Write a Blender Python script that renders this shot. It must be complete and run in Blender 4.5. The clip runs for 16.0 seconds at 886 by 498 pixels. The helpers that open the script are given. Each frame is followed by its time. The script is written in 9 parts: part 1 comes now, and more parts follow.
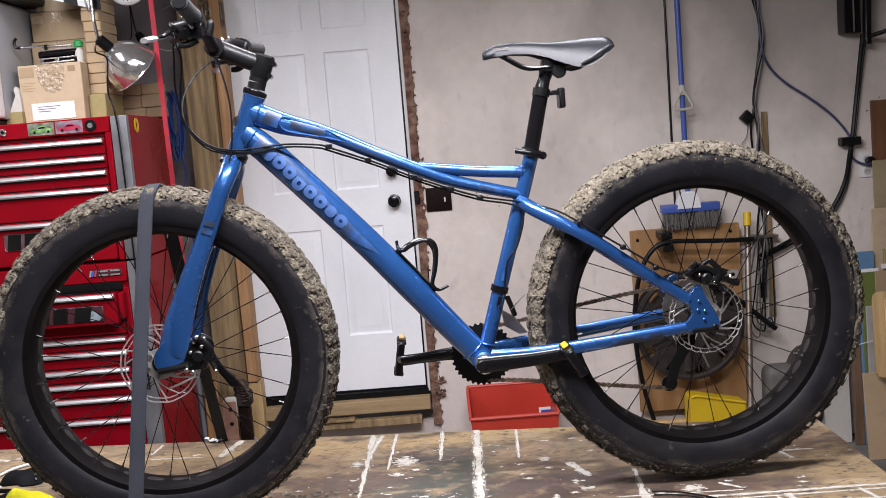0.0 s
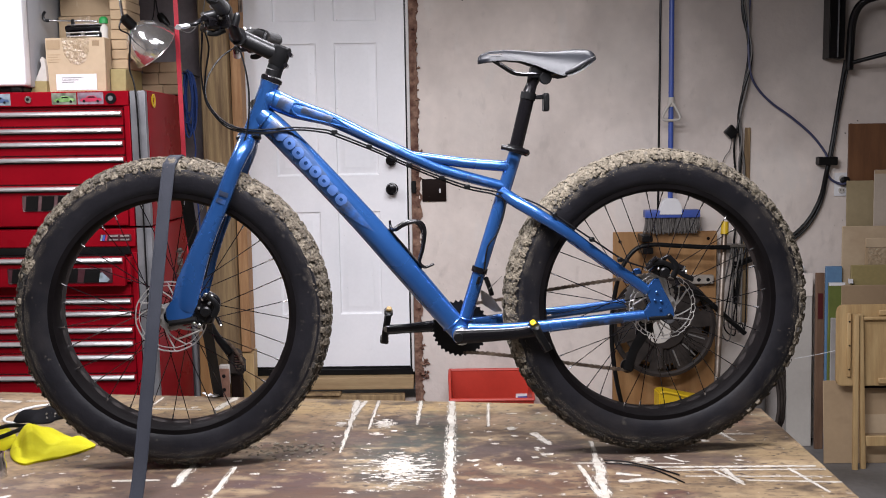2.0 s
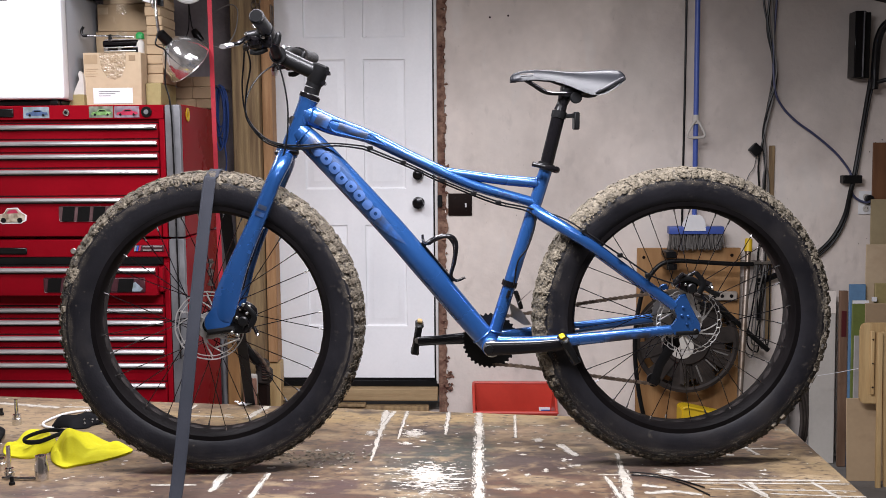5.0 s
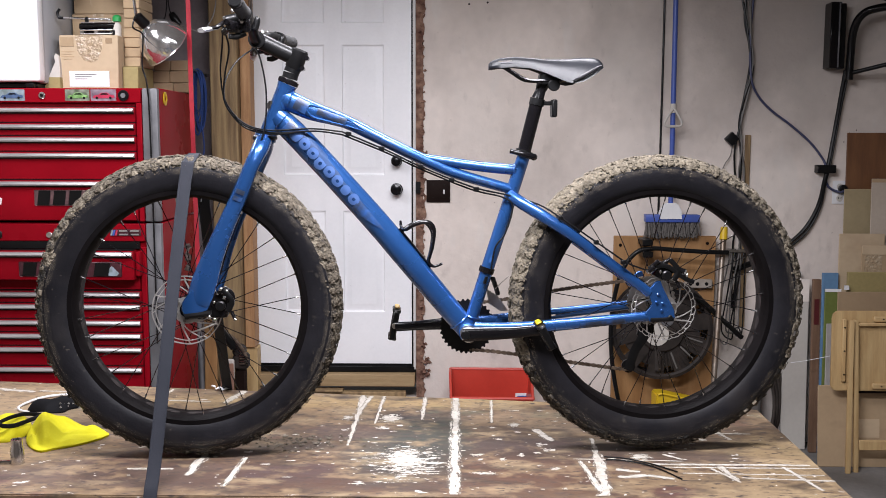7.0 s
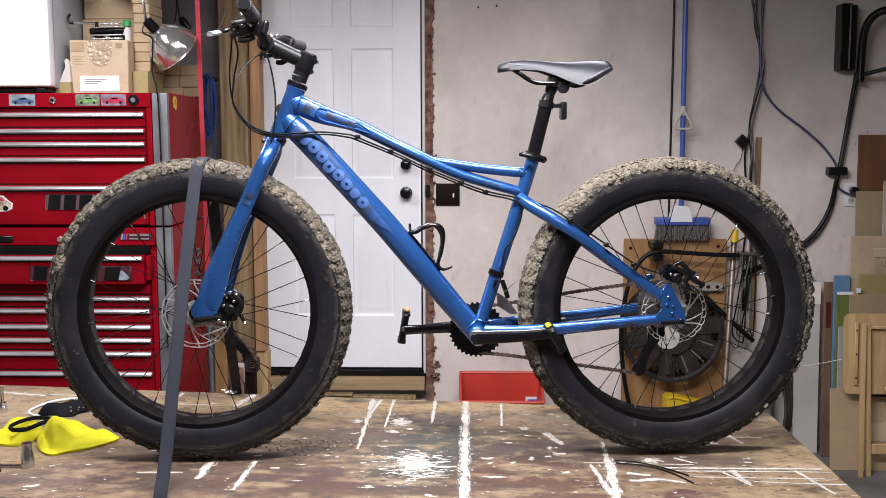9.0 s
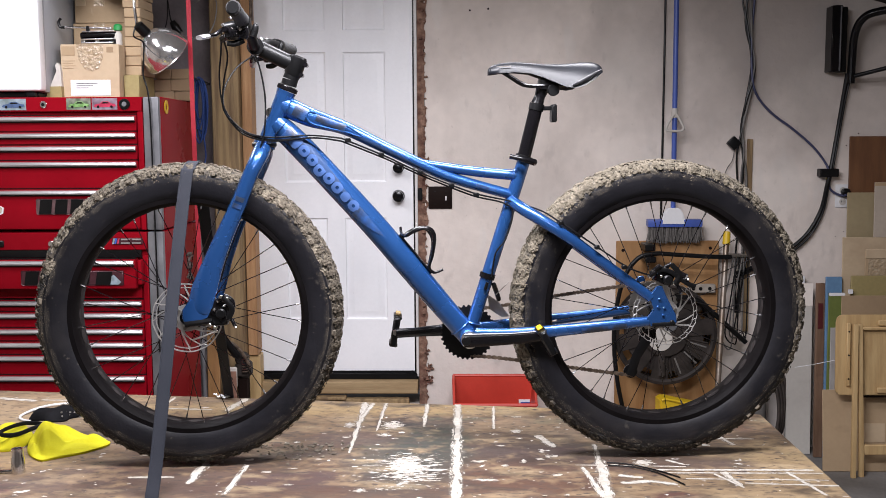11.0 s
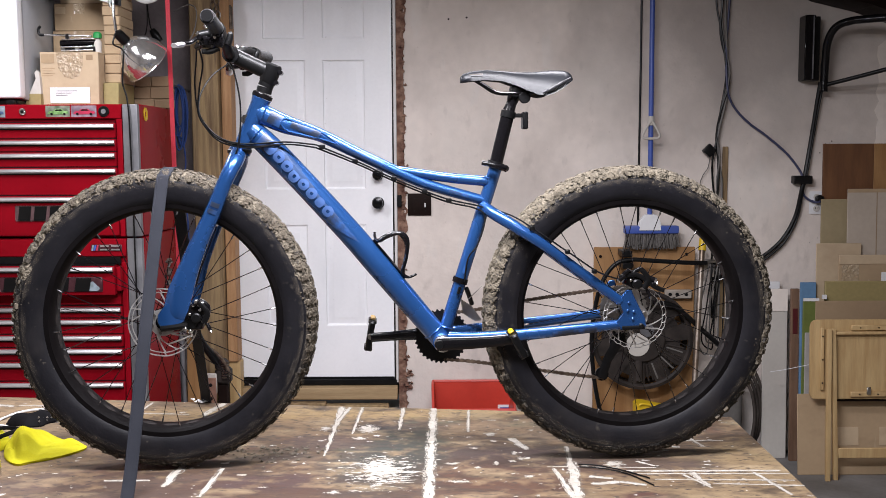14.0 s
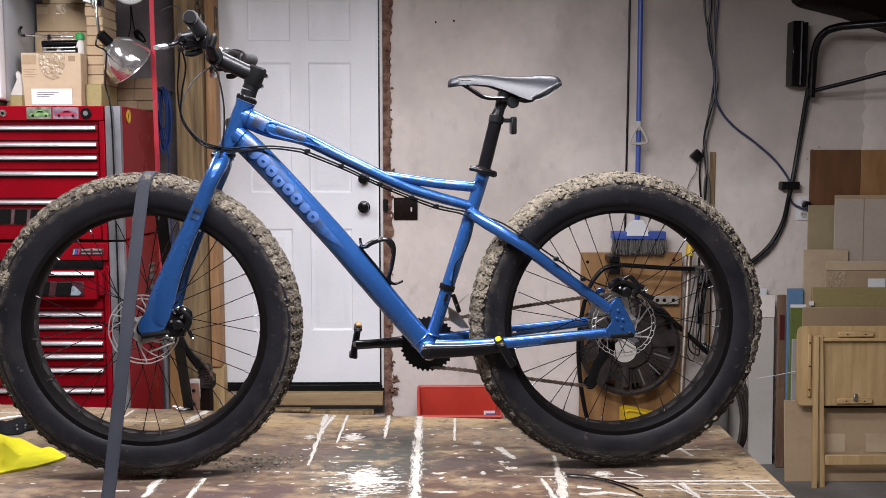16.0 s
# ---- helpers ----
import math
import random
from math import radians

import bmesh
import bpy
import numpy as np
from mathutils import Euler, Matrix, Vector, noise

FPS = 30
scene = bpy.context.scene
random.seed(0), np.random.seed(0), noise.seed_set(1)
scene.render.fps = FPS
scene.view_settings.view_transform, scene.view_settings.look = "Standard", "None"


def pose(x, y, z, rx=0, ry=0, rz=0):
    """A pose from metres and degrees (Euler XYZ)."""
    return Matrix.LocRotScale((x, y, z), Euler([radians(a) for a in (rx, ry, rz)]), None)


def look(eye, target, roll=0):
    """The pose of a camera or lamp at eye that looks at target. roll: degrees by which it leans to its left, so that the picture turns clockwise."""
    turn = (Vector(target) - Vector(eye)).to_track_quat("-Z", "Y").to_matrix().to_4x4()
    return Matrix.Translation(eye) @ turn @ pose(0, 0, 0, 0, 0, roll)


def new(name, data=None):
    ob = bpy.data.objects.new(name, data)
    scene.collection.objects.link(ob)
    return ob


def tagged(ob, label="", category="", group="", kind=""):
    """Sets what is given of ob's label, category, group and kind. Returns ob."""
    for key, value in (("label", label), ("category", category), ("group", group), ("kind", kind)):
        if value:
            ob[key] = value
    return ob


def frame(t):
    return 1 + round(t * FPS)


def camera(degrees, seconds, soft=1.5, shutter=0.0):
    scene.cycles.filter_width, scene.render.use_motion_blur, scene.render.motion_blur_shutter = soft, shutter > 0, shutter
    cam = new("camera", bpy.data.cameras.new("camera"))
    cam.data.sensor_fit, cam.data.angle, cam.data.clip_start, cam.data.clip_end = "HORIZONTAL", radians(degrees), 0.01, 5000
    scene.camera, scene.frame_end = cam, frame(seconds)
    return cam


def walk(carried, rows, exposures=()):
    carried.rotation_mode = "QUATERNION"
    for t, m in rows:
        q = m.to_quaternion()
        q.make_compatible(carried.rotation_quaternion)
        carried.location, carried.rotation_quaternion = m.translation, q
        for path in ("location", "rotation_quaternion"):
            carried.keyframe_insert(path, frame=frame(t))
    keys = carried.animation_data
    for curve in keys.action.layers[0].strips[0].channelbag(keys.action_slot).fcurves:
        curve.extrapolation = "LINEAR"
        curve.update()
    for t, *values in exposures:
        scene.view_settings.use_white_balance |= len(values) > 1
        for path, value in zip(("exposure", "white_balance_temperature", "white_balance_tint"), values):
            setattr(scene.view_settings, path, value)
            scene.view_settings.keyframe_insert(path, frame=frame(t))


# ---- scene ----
cam = camera(48.4, 16.0, soft=0.85, shutter=0.4)
PATH = [
    (0, (-0.031, 0.354, 1.554), (-0.076, 2.341, 1.336), -4.7),
    (0.5, (-0.054, 0.264, 1.561), (-0.097, 2.256, 1.38), -3.0),
    (1, (-0.053, 0.211, 1.557), (-0.131, 2.202, 1.392), -2.0),
    (1.5, (-0.002, 0.162, 1.55), (-0.116, 2.151, 1.374), -1.4),
    (2, (-0.007, 0.113, 1.548), (-0.044, 2.1, 1.32), -0.9),
    (2.5, (-0.018, 0.091, 1.553), (-0.053, 2.074, 1.301), -0.5),
    (3, (-0.027, 0.089, 1.556), (-0.047, 2.078, 1.34), -0.4),
    (3.5, (-0.029, 0.085, 1.556), (-0.056, 2.076, 1.363), -0.3),
    (4, (-0.043, 0.078, 1.554), (-0.139, 2.066, 1.358), -0.5),
    (4.2, (-0.039, 0.074, 1.556), (-0.108, 2.063, 1.358), -0.4),
    (6.3, (-0.033, 0.033, 1.555), (-0.125, 2.021, 1.35), -0.4),
    (6.5, (-0.033, 0.036, 1.554), (-0.111, 2.023, 1.338), -0.2),
    (7, (-0.033, 0.042, 1.555), (-0.065, 2.029, 1.328), 0.1),
    (7.5, (-0.03, 0.047, 1.555), (-0.05, 2.034, 1.329), 0.3),
    (8, (-0.029, 0.05, 1.554), (-0.056, 2.037, 1.327), 0.1),
    (8.5, (-0.033, 0.052, 1.553), (-0.074, 2.039, 1.328), 0.1),
    (9, (-0.032, 0.047, 1.552), (-0.084, 2.035, 1.333), -0.1),
    (11.5, (-0.018, 0.048, 1.552), (-0.055, 2.037, 1.339), -0.3),
    (12, (-0.01, 0.041, 1.553), (-0.041, 2.029, 1.342), -0.3),
    (12.5, (-0.002, 0.036, 1.551), (-0.025, 2.026, 1.347), -0.8),
    (13, (0.004, 0.029, 1.551), (-0.015, 2.019, 1.349), -0.8),
    (13.5, (0.007, 0.018, 1.549), (-0.009, 2.008, 1.35), -0.5),
    (14, (0.006, 0.012, 1.548), (-0.004, 2.002, 1.351), -0.3),
    (14.5, (0.003, 0.019, 1.551), (0.002, 2.01, 1.358), -0.1),
    (15, (0.003, 0.029, 1.55), (0.008, 2.02, 1.359), -0.1),
    (15.5, (0.002, 0.044, 1.55), (0.016, 2.035, 1.36), -0.0),
    (16, (0.003, 0.049, 1.553), (0.022, 2.04, 1.362), 0.0),
]
walk(cam, [(t, look(eye, target, roll)) for t, eye, target, roll in PATH],
     [(0, -0.03), (1, -0.08), (3, 0.02), (4, -0.03), (6.5, 0.0), (7.5, 0.05), (12, 0.06), (14, 0.03), (16, -0.02)])

# ---- world, lamps, exposure ----
world = bpy.data.worlds.new("world")
scene.world = world
world.use_nodes = True
world.node_tree.nodes["Background"].inputs[0].default_value = (0.75, 0.8, 0.9, 1)
world.node_tree.nodes["Background"].inputs[1].default_value = 0.05


def overhead_lamp(x, y, z, lx, ly, power, colour=(0.985, 0.97, 1.043)):
    d = bpy.data.lights.new("shop_and_fill_light", "AREA")
    d.shape, d.size, d.size_y, d.energy, d.color = "RECTANGLE", lx, ly, power, colour
    o = new("shop_and_fill_light", d)
    o.location = (x, y, z)
    return o


overhead_lamp(-0.2, 1.75, 2.58, 1.25, 0.3, 108)
overhead_lamp(0.0, 2.95, 2.58, 1.25, 0.3, 37)
# unseen lamp added to brighten the fridge and boxes on the left
overhead_lamp(-1.66, 3.15, 2.58, 0.3, 1.1, 31)
# unseen weak fill added on the camera's side
overhead_lamp(0.2, 0.2, 2.58, 1.25, 0.3, 20)

# ---- materials ----
TAU = 2 * math.pi


def mat(name, base, rough=0.5, metal=0.0, base2=None, scale=6.0, fine=60.0, var=0.12, bump=0.0, bscale=80.0,
        stretch=(1, 1, 1), rvar=0.1, coat=0.0, detail=5.0, lo=0.35, hi=0.68, piece=0.0, spec=0.5):
    """A surface with stains at one scale and grain at another."""
    m = bpy.data.materials.new(name)
    m.use_nodes = True
    nt = m.node_tree
    b = nt.nodes["Principled BSDF"]
    N, L = nt.nodes.new, nt.links.new
    tc, mp = N("ShaderNodeTexCoord"), N("ShaderNodeMapping")
    mp.inputs["Scale"].default_value = stretch
    L(tc.outputs["Object"], mp.inputs[0])
    n1, n2 = N("ShaderNodeTexNoise"), N("ShaderNodeTexNoise")
    n1.inputs["Scale"].default_value, n1.inputs["Detail"].default_value = scale, detail
    n2.inputs["Scale"].default_value, n2.inputs["Detail"].default_value = fine, 3
    L(mp.outputs[0], n1.inputs["Vector"])
    L(mp.outputs[0], n2.inputs["Vector"])
    ramp = N("ShaderNodeValToRGB")
    base2 = base2 or tuple(c * (1 - 2 * var) for c in base)
    ramp.color_ramp.elements[0].position, ramp.color_ramp.elements[0].color = lo, (*base2, 1)
    ramp.color_ramp.elements[1].position, ramp.color_ramp.elements[1].color = hi, (*base, 1)
    L(n1.outputs["Fac"], ramp.inputs[0])
    mx = N("ShaderNodeMix")
    mx.data_type, mx.blend_type = "RGBA", "MULTIPLY"
    mx.inputs[0].default_value = 1.0
    r2 = N("ShaderNodeValToRGB")
    r2.color_ramp.elements[0].position, r2.color_ramp.elements[0].color = 0.3, (1 - var, 1 - var, 1 - var, 1)
    r2.color_ramp.elements[1].position, r2.color_ramp.elements[1].color = 0.7, (1, 1, 1, 1)
    L(n2.outputs["Fac"], r2.inputs[0])
    L(ramp.outputs[0], mx.inputs[6])
    L(r2.outputs[0], mx.inputs[7])
    out = mx.outputs[2]
    if piece:
        oi, mr, m2 = N("ShaderNodeObjectInfo"), N("ShaderNodeMapRange"), N("ShaderNodeMix")
        mr.inputs["To Min"].default_value, mr.inputs["To Max"].default_value = 1 - piece, 1
        m2.data_type, m2.blend_type = "RGBA", "MULTIPLY"
        m2.inputs[0].default_value = 1.0
        L(oi.outputs["Random"], mr.inputs[0])
        L(out, m2.inputs[6])
        L(mr.outputs[0], m2.inputs[7])
        out = m2.outputs[2]
    L(out, b.inputs["Base Color"])
    rr = N("ShaderNodeMapRange")
    rr.inputs["To Min"].default_value = max(0.02, rough - rvar)
    rr.inputs["To Max"].default_value = min(1, rough + rvar)
    L(n1.outputs["Fac"], rr.inputs[0])
    L(rr.outputs[0], b.inputs["Roughness"])
    b.inputs["Metallic"].default_value = metal
    b.inputs["Specular IOR Level"].default_value = spec
    b.inputs["Coat Weight"].default_value = coat
    b.inputs["Coat Roughness"].default_value = 0.08
    if bump:
        n3, bp = N("ShaderNodeTexNoise"), N("ShaderNodeBump")
        n3.inputs["Scale"].default_value, n3.inputs["Detail"].default_value = bscale, 4
        L(mp.outputs[0], n3.inputs["Vector"])
        bp.inputs["Strength"].default_value, bp.inputs["Distance"].default_value = bump, 0.01
        L(n3.outputs["Fac"], bp.inputs["Height"])
        L(bp.outputs[0], b.inputs["Normal"])
    return m


M_WALL = mat("plaster_grey", (0.8, 0.715, 0.65), 0.85, base2=(0.6, 0.53, 0.48), scale=1.6, fine=22, var=0.07, bump=0.25, bscale=35, lo=0.3, hi=0.62)
M_PATCH = mat("repainted_plaster", (0.84, 0.77, 0.7), 0.8, base2=(0.72, 0.645, 0.58), scale=2.5, fine=30, var=0.07, bump=0.2, bscale=35)
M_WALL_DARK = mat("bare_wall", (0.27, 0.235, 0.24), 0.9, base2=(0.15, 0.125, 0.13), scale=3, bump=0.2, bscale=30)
M_FLOOR = mat("concrete_floor", (0.2, 0.19, 0.18), 0.8, base2=(0.12, 0.11, 0.1), scale=3, fine=40, bump=0.2, bscale=50)
M_CEIL = mat("ceiling_board", (0.3, 0.27, 0.235), 0.9, scale=2)
M_DOOR = mat("door_paint", (0.92, 0.92, 0.935), 0.45, base2=(0.85, 0.86, 0.88), scale=3, var=0.03, bump=0.03, bscale=30)
M_JAMB = mat("jamb_paint", (0.72, 0.72, 0.71), 0.5, base2=(0.6, 0.58, 0.55), scale=8, var=0.05)
M_MASON = mat("broken_masonry", (0.33, 0.2, 0.14), 0.95, base2=(0.12, 0.052, 0.036), scale=25, fine=90, var=0.3, bump=0.9, bscale=60)
M_STUD = mat("stud_wood", (0.5, 0.29, 0.14), 0.75, base2=(0.38, 0.2, 0.09), scale=5, fine=40, stretch=(14, 14, 1), bump=0.15, bscale=20)
M_STUD_OLD = mat("old_post_wood", (0.4, 0.28, 0.14), 0.8, base2=(0.18, 0.115, 0.06), scale=4, fine=30, stretch=(10, 10, 0.8), bump=0.2, bscale=20)
M_PINE = mat("pine_wood", (0.58, 0.41, 0.2), 0.6, base2=(0.46, 0.3, 0.135), scale=4, fine=30, stretch=(10, 10, 1), var=0.1, bump=0.08, bscale=20)
M_PLANK = mat("sill_wood", (0.42, 0.3, 0.16), 0.75, base2=(0.3, 0.2, 0.1), scale=4, fine=30, stretch=(1, 10, 10), bump=0.15, bscale=20)
M_PLY = mat("plywood_tan", (0.38, 0.21, 0.085), 0.6, base2=(0.28, 0.14, 0.05), scale=3, fine=25, stretch=(6, 6, 1), var=0.1, bump=0.08, bscale=20)
M_BROWNPLY = mat("dark_plywood", (0.17, 0.075, 0.03), 0.5, base2=(0.11, 0.045, 0.02), scale=3, fine=25, stretch=(6, 6, 1))
M_CARD = mat("cardboard", (0.46, 0.335, 0.205), 0.85, base2=(0.4, 0.285, 0.17), scale=3, fine=50, var=0.06, bump=0.04, bscale=15, piece=0.15)
M_CARD_B = mat("cardboard_pale", (0.56, 0.435, 0.29), 0.85, base2=(0.5, 0.38, 0.25), scale=3, fine=50, var=0.06, piece=0.1)
M_CARD_D = mat("cardboard_dark", (0.35, 0.25, 0.15), 0.85, base2=(0.29, 0.2, 0.12), scale=3, fine=50, var=0.06, piece=0.1)
M_OSB = mat("olive_board", (0.36, 0.3, 0.13), 0.7, base2=(0.3, 0.24, 0.1), scale=4, fine=60)
M_GREEN = mat("green_board", (0.16, 0.205, 0.045), 0.6, base2=(0.12, 0.15, 0.035), scale=4)
M_BLUEBOARD = mat("blue_foam", (0.14, 0.27, 0.44), 0.7, base2=(0.11, 0.22, 0.37), scale=4)
M_WHITE = mat("white_panel", (0.56, 0.53, 0.48), 0.7, base2=(0.47, 0.44, 0.4), scale=3, var=0.05)
M_PAPER = mat("paper", (0.76, 0.76, 0.77), 0.8, var=0.04)
M_TAPE = mat("clear_tape", (0.48, 0.38, 0.26), 0.1, base2=(0.4, 0.3, 0.19), scale=40, var=0.15, bump=1.0, bscale=70, spec=0.8)
M_FRIDGE = mat("fridge_enamel", (0.9, 0.91, 0.93), 0.3, var=0.02, bump=0.02, bscale=200)
M_FRIDGE_SIDE = mat("fridge_side", (0.4, 0.41, 0.43), 0.4, var=0.04)
M_RED = mat("red_enamel", (0.25, 0.004, 0.011), 0.28, base2=(0.2, 0.003, 0.0085), scale=3, var=0.05, coat=0.0, rvar=0.06, spec=0.05)
M_CHROME = mat("chrome", (0.78, 0.78, 0.78), 0.2, 1.0, scale=20, var=0.06, rvar=0.06)
M_PULL = mat("bright_aluminium", (0.72, 0.71, 0.71), 0.32, 0.8, base2=(0.56, 0.55, 0.55), scale=6, stretch=(1, 20, 20), var=0.05)
M_ALU = mat("grey_trim", (0.22, 0.22, 0.23), 0.45, 0.4, base2=(0.15, 0.15, 0.16), scale=8)
M_SIDEWALL = mat("unseen_wall", (0.4, 0.35, 0.3), 0.9, base2=(0.27, 0.23, 0.19), scale=2, bump=0.2, bscale=30)
M_STEEL = mat("steel", (0.5, 0.48, 0.45), 0.35, 1.0, base2=(0.36, 0.33, 0.3), scale=20)
M_CHAIN = mat("oily_chain", (0.2, 0.15, 0.11), 0.5, 0.5, base2=(0.08, 0.055, 0.04), scale=60)
M_RUSTY = mat("worn_pipe", (0.36, 0.32, 0.28), 0.45, 0.8, base2=(0.2, 0.15, 0.11), scale=18)
M_BLACK = mat("black_plastic", (0.0065, 0.0065, 0.007), 0.34, scale=10, var=0.15, spec=0.24)
M_CABLE = mat("cable_black", (0.007, 0.007, 0.008), 0.42, scale=10, spec=0.2)
M_GREYBITS = mat("pale_scraps", (0.3, 0.27, 0.25), 0.5, base2=(0.1, 0.085, 0.07), scale=60, var=0.2)
M_RAG = mat("oily_rag", (0.012, 0.012, 0.014), 0.9, base2=(0.006, 0.006, 0.007), scale=20, spec=0.1)
M_RIM = mat("rim_black", (0.0065, 0.0055, 0.0058), 0.5, spec=0.05, scale=12, var=0.15)
M_BLACKGLOSS = mat("black_gloss", (0.006, 0.0055, 0.0065), 0.16, scale=10, spec=0.28, rvar=0.05)
M_RUBBER = mat("grip_rubber", (0.03, 0.03, 0.031), 0.7, scale=20, bump=0.3, bscale=400)
M_GRIPEND = mat("grip_end_rubber", (0.048, 0.046, 0.047), 0.8, scale=20, spec=0.15)
M_GREYBOARD2 = mat("pale_plastic", (0.4, 0.36, 0.31), 0.5, base2=(0.3, 0.26, 0.22), scale=20, var=0.1)
M_TYRE = mat("tyre_sidewall", (0.0125, 0.012, 0.015), 0.46, base2=(0.007, 0.0068, 0.009), scale=9, fine=70, var=0.2, bump=0.06, bscale=150, spec=0.26)
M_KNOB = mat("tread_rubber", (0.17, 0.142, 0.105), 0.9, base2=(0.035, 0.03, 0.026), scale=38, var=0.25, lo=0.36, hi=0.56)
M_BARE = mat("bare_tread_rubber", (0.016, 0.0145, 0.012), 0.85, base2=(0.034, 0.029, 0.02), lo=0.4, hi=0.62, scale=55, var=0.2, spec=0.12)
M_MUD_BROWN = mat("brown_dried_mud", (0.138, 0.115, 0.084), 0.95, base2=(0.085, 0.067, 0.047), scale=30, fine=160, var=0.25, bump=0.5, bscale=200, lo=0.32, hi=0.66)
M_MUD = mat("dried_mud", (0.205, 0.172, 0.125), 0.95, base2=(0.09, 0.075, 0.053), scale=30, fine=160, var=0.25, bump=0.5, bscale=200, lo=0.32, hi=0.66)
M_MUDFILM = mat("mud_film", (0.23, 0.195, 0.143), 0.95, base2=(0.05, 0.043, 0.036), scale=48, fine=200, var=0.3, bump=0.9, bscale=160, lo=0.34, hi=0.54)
M_MUDLOW = mat("low_mud_film", (0.05, 0.042, 0.03), 0.95, base2=(0.014, 0.013, 0.012), scale=48, fine=200, var=0.3, bump=0.9, bscale=160, lo=0.42, hi=0.66)
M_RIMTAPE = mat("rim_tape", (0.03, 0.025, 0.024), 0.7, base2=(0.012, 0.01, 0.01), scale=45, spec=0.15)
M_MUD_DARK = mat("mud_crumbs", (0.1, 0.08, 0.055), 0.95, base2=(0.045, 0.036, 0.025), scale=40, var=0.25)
M_BLUE = mat("blue_metallic", (0.026, 0.106, 0.33), 0.27, 0.6, base2=(0.02, 0.087, 0.28), scale=5, var=0.04, coat=0.7, rvar=0.04)
M_DECAL_DK = mat("decal_black", (0.02, 0.028, 0.05), 0.35, base2=(0.025, 0.1, 0.32), scale=28, var=0.1, lo=0.3, hi=0.58)
M_DECAL_LT = mat("decal_pale_blue", (0.062, 0.125, 0.315), 0.4, 0.2, scale=10, var=0.05, spec=0.3)
M_DECAL_SHADE = mat("decal_shade_slate", (0.035, 0.06, 0.13), 0.3, 0.3, base2=(0.024, 0.075, 0.21), scale=14, var=0.05, lo=0.3, hi=0.6)
M_SADDLE = mat("saddle_vinyl", (0.011, 0.012, 0.0155), 0.34, base2=(0.0085, 0.009, 0.0115), scale=10, bump=0.03, bscale=120, var=0.05, spec=0.21, rvar=0.05)
M_SADDLE_B = mat("saddle_black", (0.025, 0.025, 0.028), 0.35, scale=10)
M_STRAP = mat("grey_webbing", (0.032, 0.034, 0.043), 0.7, base2=(0.026, 0.028, 0.036), scale=15, fine=300, bump=0.08, bscale=500, spec=0.15)
M_REDSTRAP = mat("red_webbing", (0.5, 0.02, 0.04), 0.7, scale=15, bump=0.2, bscale=300)
M_YELLOW = mat("yellow_cloth", (0.57, 0.53, 0.025), 0.85, base2=(0.5, 0.45, 0.01), scale=9, fine=200, var=0.07, bump=0.08, bscale=90, spec=0.15)
M_YEL_PL = mat("yellow_plastic", (0.68, 0.45, 0.015), 0.45, scale=8, var=0.06)
M_REDBIN = mat("red_plastic", (0.55, 0.045, 0.025), 0.45, base2=(0.46, 0.035, 0.02), scale=5, var=0.06)
M_BLUEPOLE = mat("blue_pole", (0.05, 0.1, 0.42), 0.4, base2=(0.06, 0.1, 0.34), scale=8)
M_NAVY = mat("navy_cable", (0.05, 0.055, 0.12), 0.5, scale=10)
M_BLUECORD = mat("blue_cord", (0.02, 0.06, 0.24), 0.5, scale=10)
M_BRISTLE = mat("bristles", (0.2, 0.185, 0.17), 0.9, base2=(0.11, 0.1, 0.095), scale=20, stretch=(20, 20, 1), var=0.3)
M_GREYCABLE = mat("grey_cable", (0.16, 0.15, 0.14), 0.6, scale=10)
M_ROTOR = mat("rotor_steel", (0.66, 0.64, 0.62), 0.38, 0.7, scale=30, var=0.1)
M_GOLD = mat("tan_rubber", (0.45, 0.3, 0.12), 0.6, scale=20)
M_BROWNPLATE = mat("switch_plate_brown", (0.014, 0.0075, 0.006), 0.55, scale=10, spec=0.08)
M_REEL = mat("dusty_black_plastic", (0.042, 0.033, 0.029), 0.65, base2=(0.02, 0.016, 0.014), scale=12, var=0.25, spec=0.25)
M_OLDHOSE = mat("dusty_hose", (0.085, 0.07, 0.06), 0.7, base2=(0.045, 0.036, 0.032), scale=14, var=0.2, spec=0.25)


def coat_layers(m, rows):
    """Lays stains over a material's base colour: scale, low and high threshold, colour, stretch, shift, detail."""
    nt = m.node_tree
    b = nt.nodes["Principled BSDF"]
    N, L = nt.nodes.new, nt.links.new
    src = b.inputs["Base Color"].links[0].from_socket
    tc = N("ShaderNodeTexCoord")
    for scale, lo, hi, colour, stretch, seed, detail, most in rows:
        mp, n, r, mx = N("ShaderNodeMapping"), N("ShaderNodeTexNoise"), N("ShaderNodeMapRange"), N("ShaderNodeMix")
        mp.inputs["Scale"].default_value, mp.inputs["Location"].default_value = stretch, (seed, seed * 0.7, seed * 0.3)
        L(tc.outputs["Object"], mp.inputs[0])
        n.inputs["Scale"].default_value, n.inputs["Detail"].default_value = scale, detail
        L(mp.outputs[0], n.inputs["Vector"])
        r.inputs["From Min"].default_value, r.inputs["From Max"].default_value, r.inputs["To Max"].default_value = lo, hi, most
        L(n.outputs["Fac"], r.inputs[0])
        mx.data_type = "RGBA"
        L(r.outputs[0], mx.inputs[0])
        L(src, mx.inputs[6])
        mx.inputs[7].default_value = (*colour, 1)
        src = mx.outputs[2]
    L(src, b.inputs["Base Color"])


